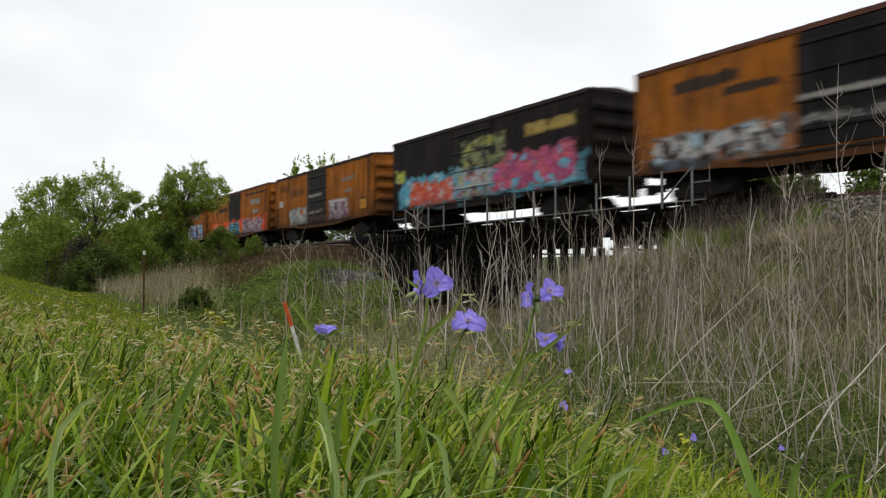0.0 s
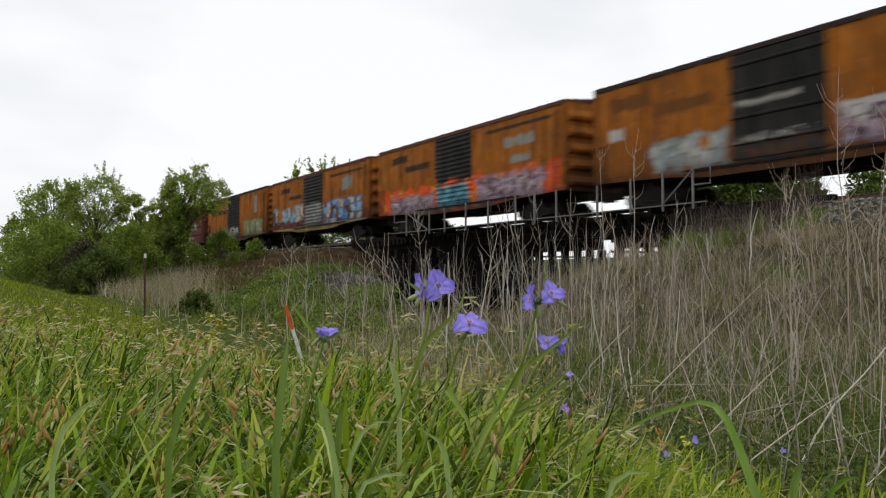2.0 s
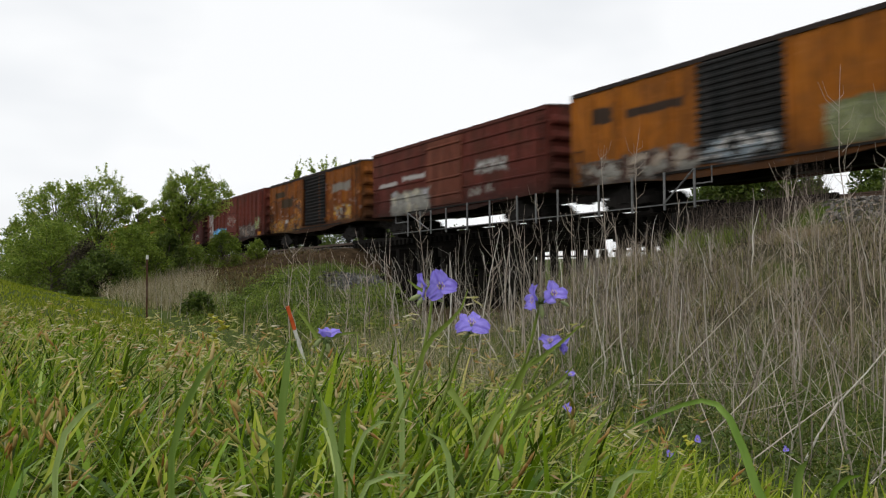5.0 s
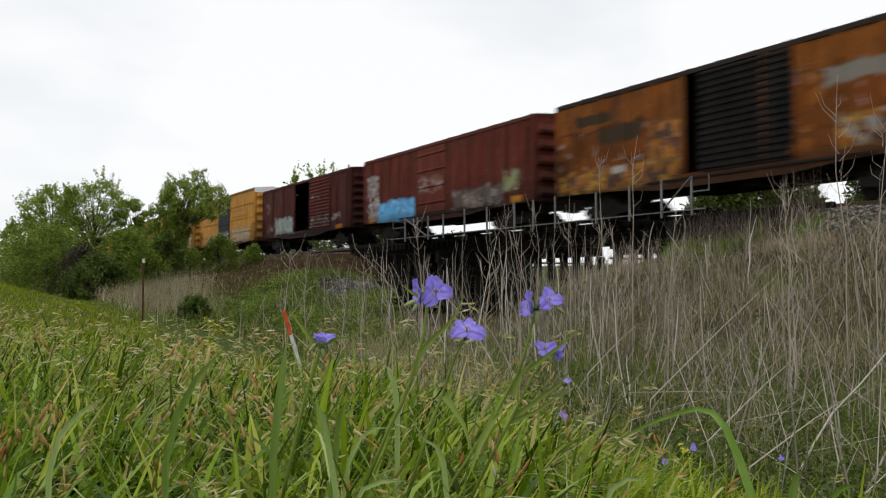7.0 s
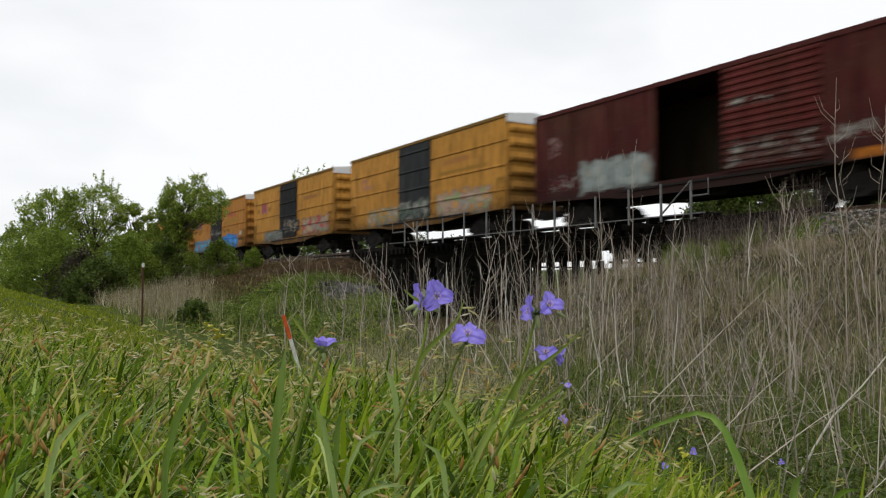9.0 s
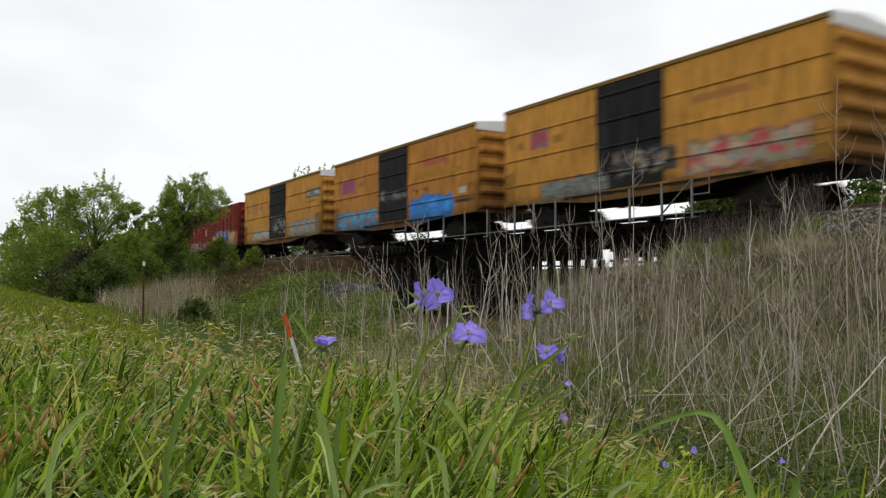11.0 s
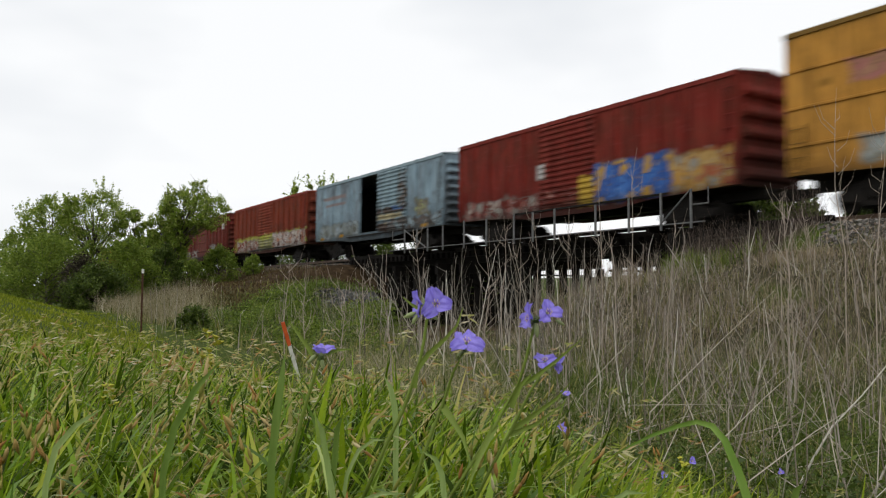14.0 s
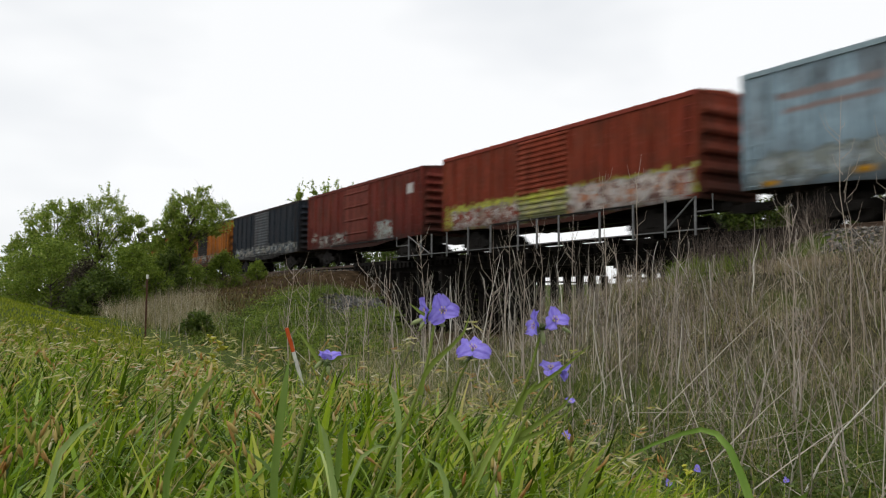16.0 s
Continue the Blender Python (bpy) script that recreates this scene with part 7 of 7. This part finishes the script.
M_PETAL = petal_material()
M_STEM = plant_mat("flower_stem", [(0.0, (0.13, 0.19, 0.03)), (1.0, (0.24, 0.31, 0.06))], 0.5, 0.15, 0.0)
M_BUD = plant_mat("flower_bud", [(0.0, (0.22, 0.28, 0.10)), (1.0, (0.36, 0.40, 0.20))], 0.5, 0.1, 0.0)
M_CALYX = plant_mat("dark_calyx", [(0.0, (0.06, 0.10, 0.025)), (1.0, (0.12, 0.17, 0.05))], 0.6, 0.1, 0.0)
M_ANTHER = two_tone("pale_anther", (0.62, 0.48, 0.34), (0.8, 0.68, 0.6), 50, 0.6)
M_FILAMENT = two_tone("violet_filament", (0.14, 0.04, 0.28), (0.36, 0.14, 0.5), 80, 0.6)


def petal_mesh(size, seed):
    """A cupped, crinkled, broad petal that grows along +x from the origin; its tip comes to a blunt point."""
    r = np.random.default_rng(seed)
    size *= 0.76
    nu, nv = 15, 19
    ph, ph2 = r.uniform(0, 6, 2)
    v = []
    for i in range(nu):
        u = i / (nu - 1)
        w = size * 0.56 * (math.sin(math.pi * min(1.0, 0.06 + 0.80 * u ** 0.85)) ** 0.75)
        for j in range(nv):
            t = 2 * j / (nv - 1) - 1
            x = size * (u - 0.16 * t * t * u * (1 - u) + 0.04 * math.sin(9 * t + ph) * u ** 3)
            z = size * (0.40 * u * (1 - u) + (0.20 + 0.06 * math.sin(ph2)) * t * t * u - 0.15 * u ** 2.5 + 0.085 * math.sin(6 * t + ph + 2 * u) * u ** 1.5 + 0.05 * math.sin(9 * u + ph2) * t + 0.035 * math.sin(15 * t + 3 * ph) * u * (0.4 + u) - 0.05 * math.exp(-30 * t * t) * u)
            v.append((x, w * t * (1 + 0.05 * math.sin(8 * u + ph)), z))
    f = [(i * nv + j, (i + 1) * nv + j, (i + 1) * nv + j + 1, i * nv + j + 1) for i in range(nu - 1) for j in range(nv - 1)]
    return Build().add(v, f).mesh("petal", M_PETAL, True)


def flower_plant(x, y, stem_pts, blooms, buds, leaves, label, seed):
    """One stem with its leaves, buds and open flowers. Points are offsets from its foot."""
    z = float(ground_z(x, y))
    top = new("spiderwort")
    top.location = (x, y, z)
    tagged(top, label, "wildflower", "violet flowers in the verge")
    r = random.Random(seed)
    for pts, rads in stem_pts:
        part("stem", Build().tube([(px, py, pz - z) for px, py, pz in pts], rads, 8), M_STEM, top, smooth=True)
    for at, face, size, spin, cup in blooms:
        at = Vector((at[0], at[1], at[2] - z))
        q = Vector(face).to_track_quat("Z", "Y").to_matrix().to_4x4()
        head = Build().tube([(0, 0, -0.006), (0, 0, -0.002), (0, 0, 0.003)], [0.0012, 0.003, 0.0012], 8).mesh("flower", M_BUD, True)
        fl = part("flower", head, None, top, "open violet three petalled flower")
        fl.matrix_basis = Matrix.Translation(at) @ q @ pose(0, 0, 0, 0, 0, spin)
        for i in range(3):
            pe = part("petal", petal_mesh(size * r.uniform(0.92, 1.16), seed * 7 + i + int(size * 9000)), None, fl)
            pe.matrix_basis = pose(0, 0, 0.0005 * i, 0, 0, 120 * i + r.uniform(-13, 13)) @ pose(0.001, 0, 0, r.uniform(-14, 14), -cup + r.uniform(-14, 10), 0)
        for i in range(3):
            # sepals show between the petals from behind
            sp = Build()
            sp.add([(0, 0, -0.0015), (size * 0.30, size * 0.13, 0.001), (size * 0.58, 0, 0.003), (size * 0.30, -size * 0.13, 0.001), (size * 0.30, 0, -0.003)], [(0, 4, 1), (1, 4, 2), (2, 4, 3), (3, 4, 0)])
            se = part("sepal", sp, M_BUD, fl, "pale green pointed sepal", smooth=True)
            se.matrix_basis = pose(0, 0, -0.0012, 0, 0, 60 + 120 * i) @ pose(0, 0, 0, 0, 12, 0)
        part("calyx", Build().tube([(0, 0, -0.013), (0, 0, -0.009), (0, 0, -0.004), (0, 0, -0.0005)], [0.0013, 0.0036, 0.0042, 0.0022], 8), M_CALYX, fl, "dark green hairy calyx", smooth=True)
        st, an = Build(), Build()
        for i in range(6):
            az = i * math.pi / 3 + 0.3
            e = (math.cos(az) * size * 0.15, math.sin(az) * size * 0.15, size * 0.26)
            st.tube([(0, 0, 0.001), (e[0] * 0.5, e[1] * 0.5, e[2] * 0.65), e], 0.00045, 4)
            an.tube([(e[0] - 0.0011, e[1], e[2]), (e[0] + 0.0011, e[1], e[2] + 0.0006)], 0.0006, 5)
        part("filaments", st, M_FILAMENT, fl, "fine violet filaments")
        part("anthers", an, M_ANTHER, fl, "pale yellow anthers")
    for at, way, ln in buds:
        a = Vector((at[0], at[1], at[2] - z))
        w = Vector(way).normalized()
        part("bud", Build().tube([a, a + w * ln * 0.3, a + w * ln * 0.7, a + w * ln], [0.0010, ln * 0.19, ln * 0.17, 0.0005], 8), M_BUD, top, "pale green hanging bud", smooth=True)
    for pts, wid in leaves:
        v, n = [], len(pts)
        for i, p in enumerate(pts):
            u = i / (n - 1)
            w = wid * (1 - u ** 1.8) + 0.0004
            ax, ay = pts[min(i + 1, n - 1)][0] - pts[max(i - 1, 0)][0], pts[min(i + 1, n - 1)][2] - pts[max(i - 1, 0)][2]
            l = math.hypot(ax, ay) or 1
            sx, sz = -ay / l, ax / l
            v += [(p[0] - sx * w, p[1], p[2] - z - sz * w), (p[0], p[1] + w * 0.8, p[2] - z), (p[0] + sx * w, p[1], p[2] - z + sz * w)]
        f = [(3 * i + k, 3 * i + k + 1, 3 * i + k + 4, 3 * i + k + 3) for i in range(n - 1) for k in (0, 1)]
        part("leaf", Build().add(v, f), M_STEM, top, "long folded green leaf", smooth=True)
    PLANTS.append(top)
    return top


PLANTS = []


def vw(px, py, far):
    """The place seen at picture offsets (right, down from eye level) far metres off, in world terms."""
    return (far * px / 1438.0, far, EYE - far * py / 1438.0)


def plant_at(points):
    """Turns world points into offsets from the plant's foot in x and y; z stays in the world."""
    fx, fy, _ = points[0]
    return fx, fy, [(p[0] - fx, p[1] - fy, p[2]) for p in points]


def V(px, py, far):
    return vw(px - 784, py - 488, far)


def spiderwort(points, blooms, buds, leaves, label, seed, forks=()):
    fx, fy, stem = plant_at(points)
    off = lambda p: (p[0] - fx, p[1] - fy, p[2])
    n = len(stem)
    rads = [0.0023 - 0.0008 * i / (n - 1) for i in range(n)]
    stems_ = [(stem, rads)] + [([off(p) for p in f], [0.0022 - 0.0008 * i / (len(f) - 1) for i in range(len(f))]) for f in forks]
    return flower_plant(fx, fy, stems_, [(off(a), f, sz, sp, cup) for a, f, sz, sp, cup in blooms], [(off(a), w, l) for a, w, l in buds],
                        [([off(p) for p in l], w) for l, w in leaves], label, seed)


spiderwort([V(640, 860, 0.93), V(690, 742, 0.92), V(716, 690, 0.91), V(743, 612, 0.905), V(752, 570, 0.905), V(757, 532, 0.905), V(760, 515, 0.905)],
           [(V(772, 502, 0.895), (0.12, -1, 0.12), 0.0235, 100, 22), (V(748, 503, 0.91), (-1.0, -0.25, 0.05), 0.020, 60, 30)],
           [(V(738, 517, 0.90), (-0.8, 0, -0.35), 0.015), (V(742, 520, 0.90), (-0.5, 0, -0.8), 0.013), (V(760, 522, 0.90), (0.9, 0, -0.35), 0.012)],
           [([V(741, 618, 0.905), V(760, 590, 0.90), V(790, 563, 0.89), V(810, 540, 0.885), V(821, 508, 0.885)], 0.0024), ([V(745, 512, 0.9), V(730, 503, 0.9), V(714, 490, 0.9)], 0.0016),
            ([V(736, 650, 0.90), V(739, 628, 0.898), V(745, 608, 0.897), V(756, 592, 0.896)], 0.0024)],
           "violet flower cluster with drooping buds on a green stem", 301)
spiderwort([V(722, 860, 0.99), V(755, 760, 0.98), V(785, 680, 0.975), V(805, 620, 0.97), V(826, 580, 0.965)],
           [(V(827, 572, 0.96), (0.08, -0.62, 0.78), 0.0250, 92, -4)],
           [(V(822, 585, 0.965), (-0.4, 0, -0.3), 0.010)],
           [([V(785, 680, 0.975), V(800, 700, 0.96), V(822, 735, 0.95), V(838, 790, 0.94)], 0.004)],
           "single open violet flower on a slanting stem", 302)
spiderwort([V(500, 880, 0.94), V(520, 790, 0.92), V(540, 700, 0.91), V(556, 645, 0.905), V(568, 604, 0.90), V(572, 592, 0.90)],
           [(V(573, 590, 0.90), (0.25, -0.28, 1.0), 0.0185, 80, 34)],
           [(V(562, 592, 0.90), (-0.5, 0, -0.6), 0.013), (V(572, 598, 0.90), (0.2, 0, -1), 0.013)],
           [([V(562, 600, 0.90), V(540, 568, 0.9), V(513, 533, 0.9)], 0.0024), ([V(580, 592, 0.9), V(600, 584, 0.9), V(628, 582, 0.9)], 0.0016)],
           "small violet flower seen from its side on a thin stem", 303)
spiderwort([V(770, 880, 1.0), V(825, 800, 0.98), V(878, 715, 0.97), V(918, 645, 0.96), V(932, 600, 0.955), V(945, 548, 0.95), V(952, 530, 0.95)],
           [(V(970, 518, 0.94), (0.30, -0.9, 0.45), 0.0215, 95, 20), (V(942, 528, 0.945), (-0.92, -0.45, 0.15), 0.0225, 75, 25)],
           [(V(950, 535, 0.945), (0.1, 0, -1), 0.017), (V(985, 530, 0.95), (0.9, 0, -0.5), 0.012)],
           [([V(915, 648, 0.96), V(945, 632, 0.95), V(985, 602, 0.94), V(1032, 562, 0.93)], 0.0026), ([V(878, 715, 0.97), V(850, 770, 0.955), V(828, 830, 0.94)], 0.0038),
            ([V(906, 684, 0.955), V(914, 662, 0.952), V(926, 640, 0.95), V(944, 622, 0.95)], 0.0030)],
           "pair of violet flowers on a stout green stem", 304)
spiderwort([V(820, 890, 1.02), V(865, 800, 1.0), V(905, 725, 0.99), V(940, 655, 0.98), V(963, 618, 0.975)],
           [(V(966, 604, 0.97), (-0.1, -0.5, 0.85), 0.0185, 30, 12), (V(983, 608, 0.98), (0.9, -0.2, -0.25), 0.016, 70, 35)],
           [(V(968, 612, 0.97), (0.5, 0, -0.8), 0.012)],
           [([V(905, 725, 0.99), V(940, 700, 0.98), V(985, 668, 0.975), V(1010, 640, 0.97)], 0.003), ([V(905, 730, 0.99), V(950, 712, 0.98), V(1003, 672, 0.97)], 0.0026)],
           "half closed violet flower low on a leaning stem", 305)
spiderwort([V(930, 880, 1.7), V(965, 780, 1.66), V(990, 700, 1.62), V(1001, 668, 1.6)],
           [(V(1001, 661, 1.6), (0.2, -0.6, 0.8), 0.014, 20, 35)], [(V(997, 668, 1.6), (-0.6, 0, -0.6), 0.012)], [], "small violet flower just opening", 306)
spiderwort([V(970, 870, 1.7), V(985, 790, 1.66), V(993, 728, 1.6)],
           [(V(995, 720, 1.6), (0.5, -0.7, 0.5), 0.017, 50, 30)], [(V(990, 728, 1.6), (-0.6, 0, -0.4), 0.010)], [([V(985, 790, 1.66), V(1010, 765, 1.64), V(1040, 755, 1.62)], 0.005)], "small violet flower low in the grass", 307)
for px, py, far, seed in ((1222, 775, 2.3, 308), (1376, 793, 2.5, 309), (1172, 800, 2.1, 310)):
    spiderwort([V(px - 12, py + 120, far), V(px - 5, py + 60, far), V(px, py + 6, far)], [(V(px, py, far), (0.2, -0.8, 0.5), 0.015, seed * 17, 35)], [(V(px - 3, py + 6, far), (-0.6, 0, -0.4), 0.010)], [], "tiny violet flower among the weeds", seed)


def yellow_weed(px, py, far, seed):
    """A slim upright weed with a loose head of tiny yellow flowers."""
    x, y, zt = V(px, py, far)
    z = float(ground_z(x, y))
    r = random.Random(seed)
    top = new("yellow_weed")
    top.location = (x, y, z)
    tagged(top, "slim weed with tiny yellow flowers in the meadow", "wildflower", "yellow weeds in the meadow")
    high = zt - z
    part("stem", Build().tube([(0.01, 0, 0), (0.004, 0, high * 0.5), (0, 0, high)], [0.0016, 0.0013, 0.0009], 6), M_STEM, top, smooth=True)
    for i in range(9):
        az, h = r.uniform(0, 6.28), high - r.uniform(-0.006, 0.030) * far
        c = Vector((math.cos(az), math.sin(az), 0)) * r.uniform(0.002, 0.011) * far + Vector((0, 0, h))
        rad = 0.0042 * far
        ring = [c + Vector((math.cos(k * 1.2566) * rad, math.sin(k * 1.2566) * rad, r.uniform(-0.3, 0.6) * rad)) for k in range(5)]
        b = Build().add([c - Vector((0, 0, rad * 0.7))] + ring + [c + Vector((0, 0, rad * 0.25))], [(0, 1 + (k + 1) % 5, 1 + k) for k in range(5)] + [(6, 1 + k, 1 + (k + 1) % 5) for k in range(5)])
        part("flower_head", b, M_YELLOWFLOWER, top, "tiny yellow flower head")


M_YELLOWFLOWER = two_tone("yellow_petals", (0.30, 0.30, 0.03), (0.48, 0.44, 0.06), 90, 0.6)
for i, row in enumerate(((372, 556, 1.9), (205, 655, 1.5), (388, 572, 1.9), (1206, 764, 2.4))):
    yellow_weed(*row, 400 + i)


def blade_mat(name, dark, pale):
    """Satin leaf colour with fine veins along the blade."""
    k = Nodes(name, 0.45, 0, 0.15)
    c = k.ramp(k.noise(70, 3, (1, 1, 0.12)), [(0.3, dark), (0.7, pale)])
    k.color(c)
    tr = k.n.new("ShaderNodeBsdfTranslucent")
    k.l.new(c, tr.inputs["Color"])
    mx = k.n.new("ShaderNodeMixShader")
    mx.inputs["Fac"].default_value = 0.3
    k.l.new(k.bsdf.outputs["BSDF"], mx.inputs[1])
    k.l.new(tr.outputs["BSDF"], mx.inputs[2])
    k.l.new(mx.outputs["Shader"], k.n["Material Output"].inputs["Surface"])
    return k.mat


M_SOFT = blade_mat("grey_green_blade", (0.12, 0.195, 0.035), (0.19, 0.28, 0.06))
M_DEEP = blade_mat("deep_green_blade", (0.07, 0.14, 0.010), (0.13, 0.22, 0.022))
M_PALEBLADE = blade_mat("pale_green_blade", (0.24, 0.34, 0.09), (0.36, 0.45, 0.18))
M_ARCH = blade_mat("fresh_arching_blade", (0.14, 0.25, 0.035), (0.22, 0.34, 0.07))


def arching_blade():
    """One long broad blade that rises and bows over to its tip."""
    pts = [V(1345, 900, 0.78), V(1325, 860, 0.78), V(1302, 790, 0.79), V(1280, 738, 0.80), V(1258, 713, 0.81), V(1232, 706, 0.82), V(1200, 713, 0.83), V(1150, 731, 0.84), V(1088, 762, 0.86)]
    wid = [0.0042, 0.0042, 0.0040, 0.0036, 0.0030, 0.0024, 0.0022, 0.0018, 0.0004]
    v = []
    for i, p in enumerate(pts):
        a, b = pts[max(i - 1, 0)], pts[min(i + 1, len(pts) - 1)]
        dx, dz = b[0] - a[0], b[2] - a[2]
        l = math.hypot(dx, dz)
        nx, nz = -dz / l, dx / l
        w = wid[i]
        v += [(p[0] - nx * w, p[1] - w * 0.3, p[2] - nz * w), (p[0], p[1] + w * 0.5, p[2]), (p[0] + nx * w, p[1] - w * 0.3, p[2] + nz * w)]
    f = [(3 * i + k, 3 * i + k + 1, 3 * i + k + 4, 3 * i + k + 3) for i in range(len(pts) - 1) for k in (0, 1)]
    v = [(x, y, z) for x, y, z in v]
    # root it in the turf
    x, y, _ = pts[0]
    root = (x + 0.02, y, float(ground_z(x + 0.02, y)))
    v = [(root[0] - 0.004, root[1], root[2]), (root[0], root[1] + 0.003, root[2]), (root[0] + 0.004, root[1], root[2])] + v
    f = [(k, k + 1, k + 4, k + 3) for k in (0, 1)] + [tuple(i + 3 for i in q) for q in f]
    ob = new("grass_blade", Build().add(v, f).mesh("grass_blade", M_ARCH, True))
    return tagged(ob, "long arching fresh green grass blade", "grass blade")


arching_blade()


def near_blade(pts, wide, mat):
    """A broad blade close to the lens, rooted in the turf, that follows a line of points to its tip."""
    x, y, _ = pts[0]
    z = float(ground_z(x, y))
    ob_pts = [(x, y, z)] + list(pts)
    n = len(ob_pts)
    v = []
    for i, p in enumerate(ob_pts):
        a, b = ob_pts[max(i - 1, 0)], ob_pts[min(i + 1, n - 1)]
        dx, dz = b[0] - a[0], b[2] - a[2]
        l = math.hypot(dx, dz) or 1
        u = i / (n - 1)
        w = wide * (0.7 + 0.6 * u) * (1 - u ** 3.5) + 0.0003
        nx, nz = -dz / l, dx / l
        v += [(p[0] - nx * w - x, p[1] - 0.3 * w - y, p[2] - nz * w - z), (p[0] - x, p[1] + 0.5 * w - y, p[2] - z), (p[0] + nx * w - x, p[1] - 0.3 * w - y, p[2] + nz * w - z)]
    f = [(3 * i + k, 3 * i + k + 1, 3 * i + k + 4, 3 * i + k + 3) for i in range(n - 1) for k in (0, 1)]
    ob = new("grass_blade", Build().add(v, f).mesh("grass_blade", mat, True))
    ob.location = (x, y, z)
    return tagged(ob, "broad fresh green grass blade rising from the turf", "grass blade", "broad grass blades")


for pts, wide, mat in (([V(488, 790, 0.72), V(496, 700, 0.72), V(503, 640, 0.72), V(509, 590, 0.73)], 0.0037, M_SOFT), ([V(300, 800, 0.80), V(318, 720, 0.79), V(352, 654, 0.78), V(398, 602, 0.78)], 0.0036, M_SOFT),
                       ([V(96, 820, 0.85), V(112, 756, 0.85), V(146, 716, 0.85), V(190, 688, 0.85)], 0.0034, M_PALEBLADE),
                       ([V(598, 850, 0.92), V(586, 780, 0.92), V(575, 722, 0.92), V(566, 702, 0.91)], 0.0036, M_PALEBLADE), ([V(590, 860, 0.94), V(598, 780, 0.94), V(602, 722, 0.94), V(612, 696, 0.92)], 0.0036, M_SOFT),
                       ([V(628, 880, 0.8), V(645, 846, 0.8), V(680, 832, 0.8), V(722, 832, 0.8)], 0.0024, M_PALEBLADE), ([V(705, 720, 1.2), V(702, 680, 1.2), V(695, 650, 1.2), V(684, 630, 1.2)], 0.0045, M_PALEBLADE),
                       ([V(612, 860, 0.95), V(620, 800, 0.95), V(640, 758, 0.95), V(666, 740, 0.95), V(692, 740, 0.94)], 0.0022, M_PALEBLADE),
                       ([V(1392, 890, 0.95), V(1396, 850, 0.95), V(1404, 822, 0.95), V(1416, 812, 0.94)], 0.005, M_SOFT), ([V(1448, 900, 0.95), V(1462, 862, 0.95), V(1486, 842, 0.95), V(1512, 838, 0.95)], 0.0036, M_DEEP),
                       ([V(792, 860, 0.9), V(786, 800, 0.9), V(774, 772, 0.9), V(752, 760, 0.9)], 0.0032, M_PALEBLADE), ([V(1062, 890, 1.0), V(1080, 846, 1.0), V(1108, 828, 1.0), V(1142, 830, 1.0)], 0.0036, M_PALEBLADE)):
    near_blade(pts, wide, mat)


def fallen_stalk(p0, p1, thick):
    """A broken pale stalk that leans across the weeds, its foot in the ditch."""
    x, y = p0[0], p0[1] + 0.15
    z = float(ground_z(x, y))
    top = new("fallen_stalk")
    top.location = (x, y, z)
    tagged(top, "pale broken weed stalk leaning across the ditch", "dead weed", "fallen stalks")
    thick *= 0.6
    a, b = Vector(p0) - Vector((x, y, z)), Vector(p1) - Vector((x, y, z))
    m = (a + b) / 2 + Vector((0, 0, 0.012))
    part("stem", Build().tube([(0, 0, -0.03), (a.x * 0.5 + 0.01, a.y * 0.5, a.z * 0.6), a, m, b], [thick, thick, thick, thick * 0.8, thick * 0.4], 6), M_PALE, top, smooth=True)
    return top


M_PALE = plant_mat("bleached_stalk", [(0.0, (0.30, 0.26, 0.20)), (1.0, (0.46, 0.42, 0.35))], 0.8, 0.0, 0.0)
for p0, p1, thick in ((V(1112, 678, 4.2), V(1398, 681, 4.5), 0.0035), (V(1322, 808, 3.0), V(1528, 666, 3.7), 0.0045), (V(1262, 800, 3.2), V(1180, 585, 4.6), 0.004), (V(1150, 690, 4.5), V(1372, 476, 6.2), 0.006),
                      (V(1160, 800, 3.2), V(1226, 668, 4.0), 0.0035), (V(1250, 762, 3.4), V(1425, 600, 4.7), 0.005), (V(1040, 645, 5.2), V(1130, 556, 6.2), 0.006), (V(1390, 770, 3.6), V(1330, 560, 5.0), 0.004),
                      (V(1478, 800, 3.3), V(1440, 590, 4.8), 0.0045), (V(1545, 820, 3.0), V(1560, 600, 4.4), 0.004), (V(1300, 730, 4.0), V(1480, 700, 4.4), 0.003)):
    fallen_stalk(p0, p1, thick)


# ---- movement ----
def line_gone(t):
    """Metres that the train has run at time t; it slows a little."""
    return 16.414 * t - 0.02347 * (t - 8) ** 2


def motions():
    for car, s in CARS:
        walk(car, [(t, track_pose(TRACK_A, s - line_gone(t), RAIL_Z)) for t in range(17)])
    # every wheelset rolls without slipping; all of one size, so they share one turning
    first = WHEELSETS[0]
    walk(first, [(i / FPS, pose(0, 0, 0, 0, math.degrees(line_gone(i / FPS) / WHEEL_R), 0)) for i in range(16 * FPS + 1)])
    for ws in WHEELSETS[1:]:
        ws.rotation_mode = "QUATERNION"
        ws.animation_data_create()
        ws.animation_data.action = first.animation_data.action
        ws.animation_data.action_slot = first.animation_data.action_slot
    # the flowers nod a little in the gusts
    for i, ob in enumerate(PLANTS):
        home = ob.location.copy()
        k = 1.0 - 0.08 * i if i < 7 else 0.3
        walk(ob, [(t, Matrix.Translation(home) @ pose(0, 0, 0, 0.15 * k * math.sin(t + i), d * k, 0)) for t, d in
                  ((0, 0.0), (2, 0.1), (4, 0.0), (5.2, 0.15), (6.5, 0.0), (8, -0.05), (9, 0.15), (10.3, 0.1), (11.5, 0.25), (12, 0.8), (12.5, 0.8), (13, 0.4), (14, 0.05), (15, 0.3), (16, 0.45))])


motions()
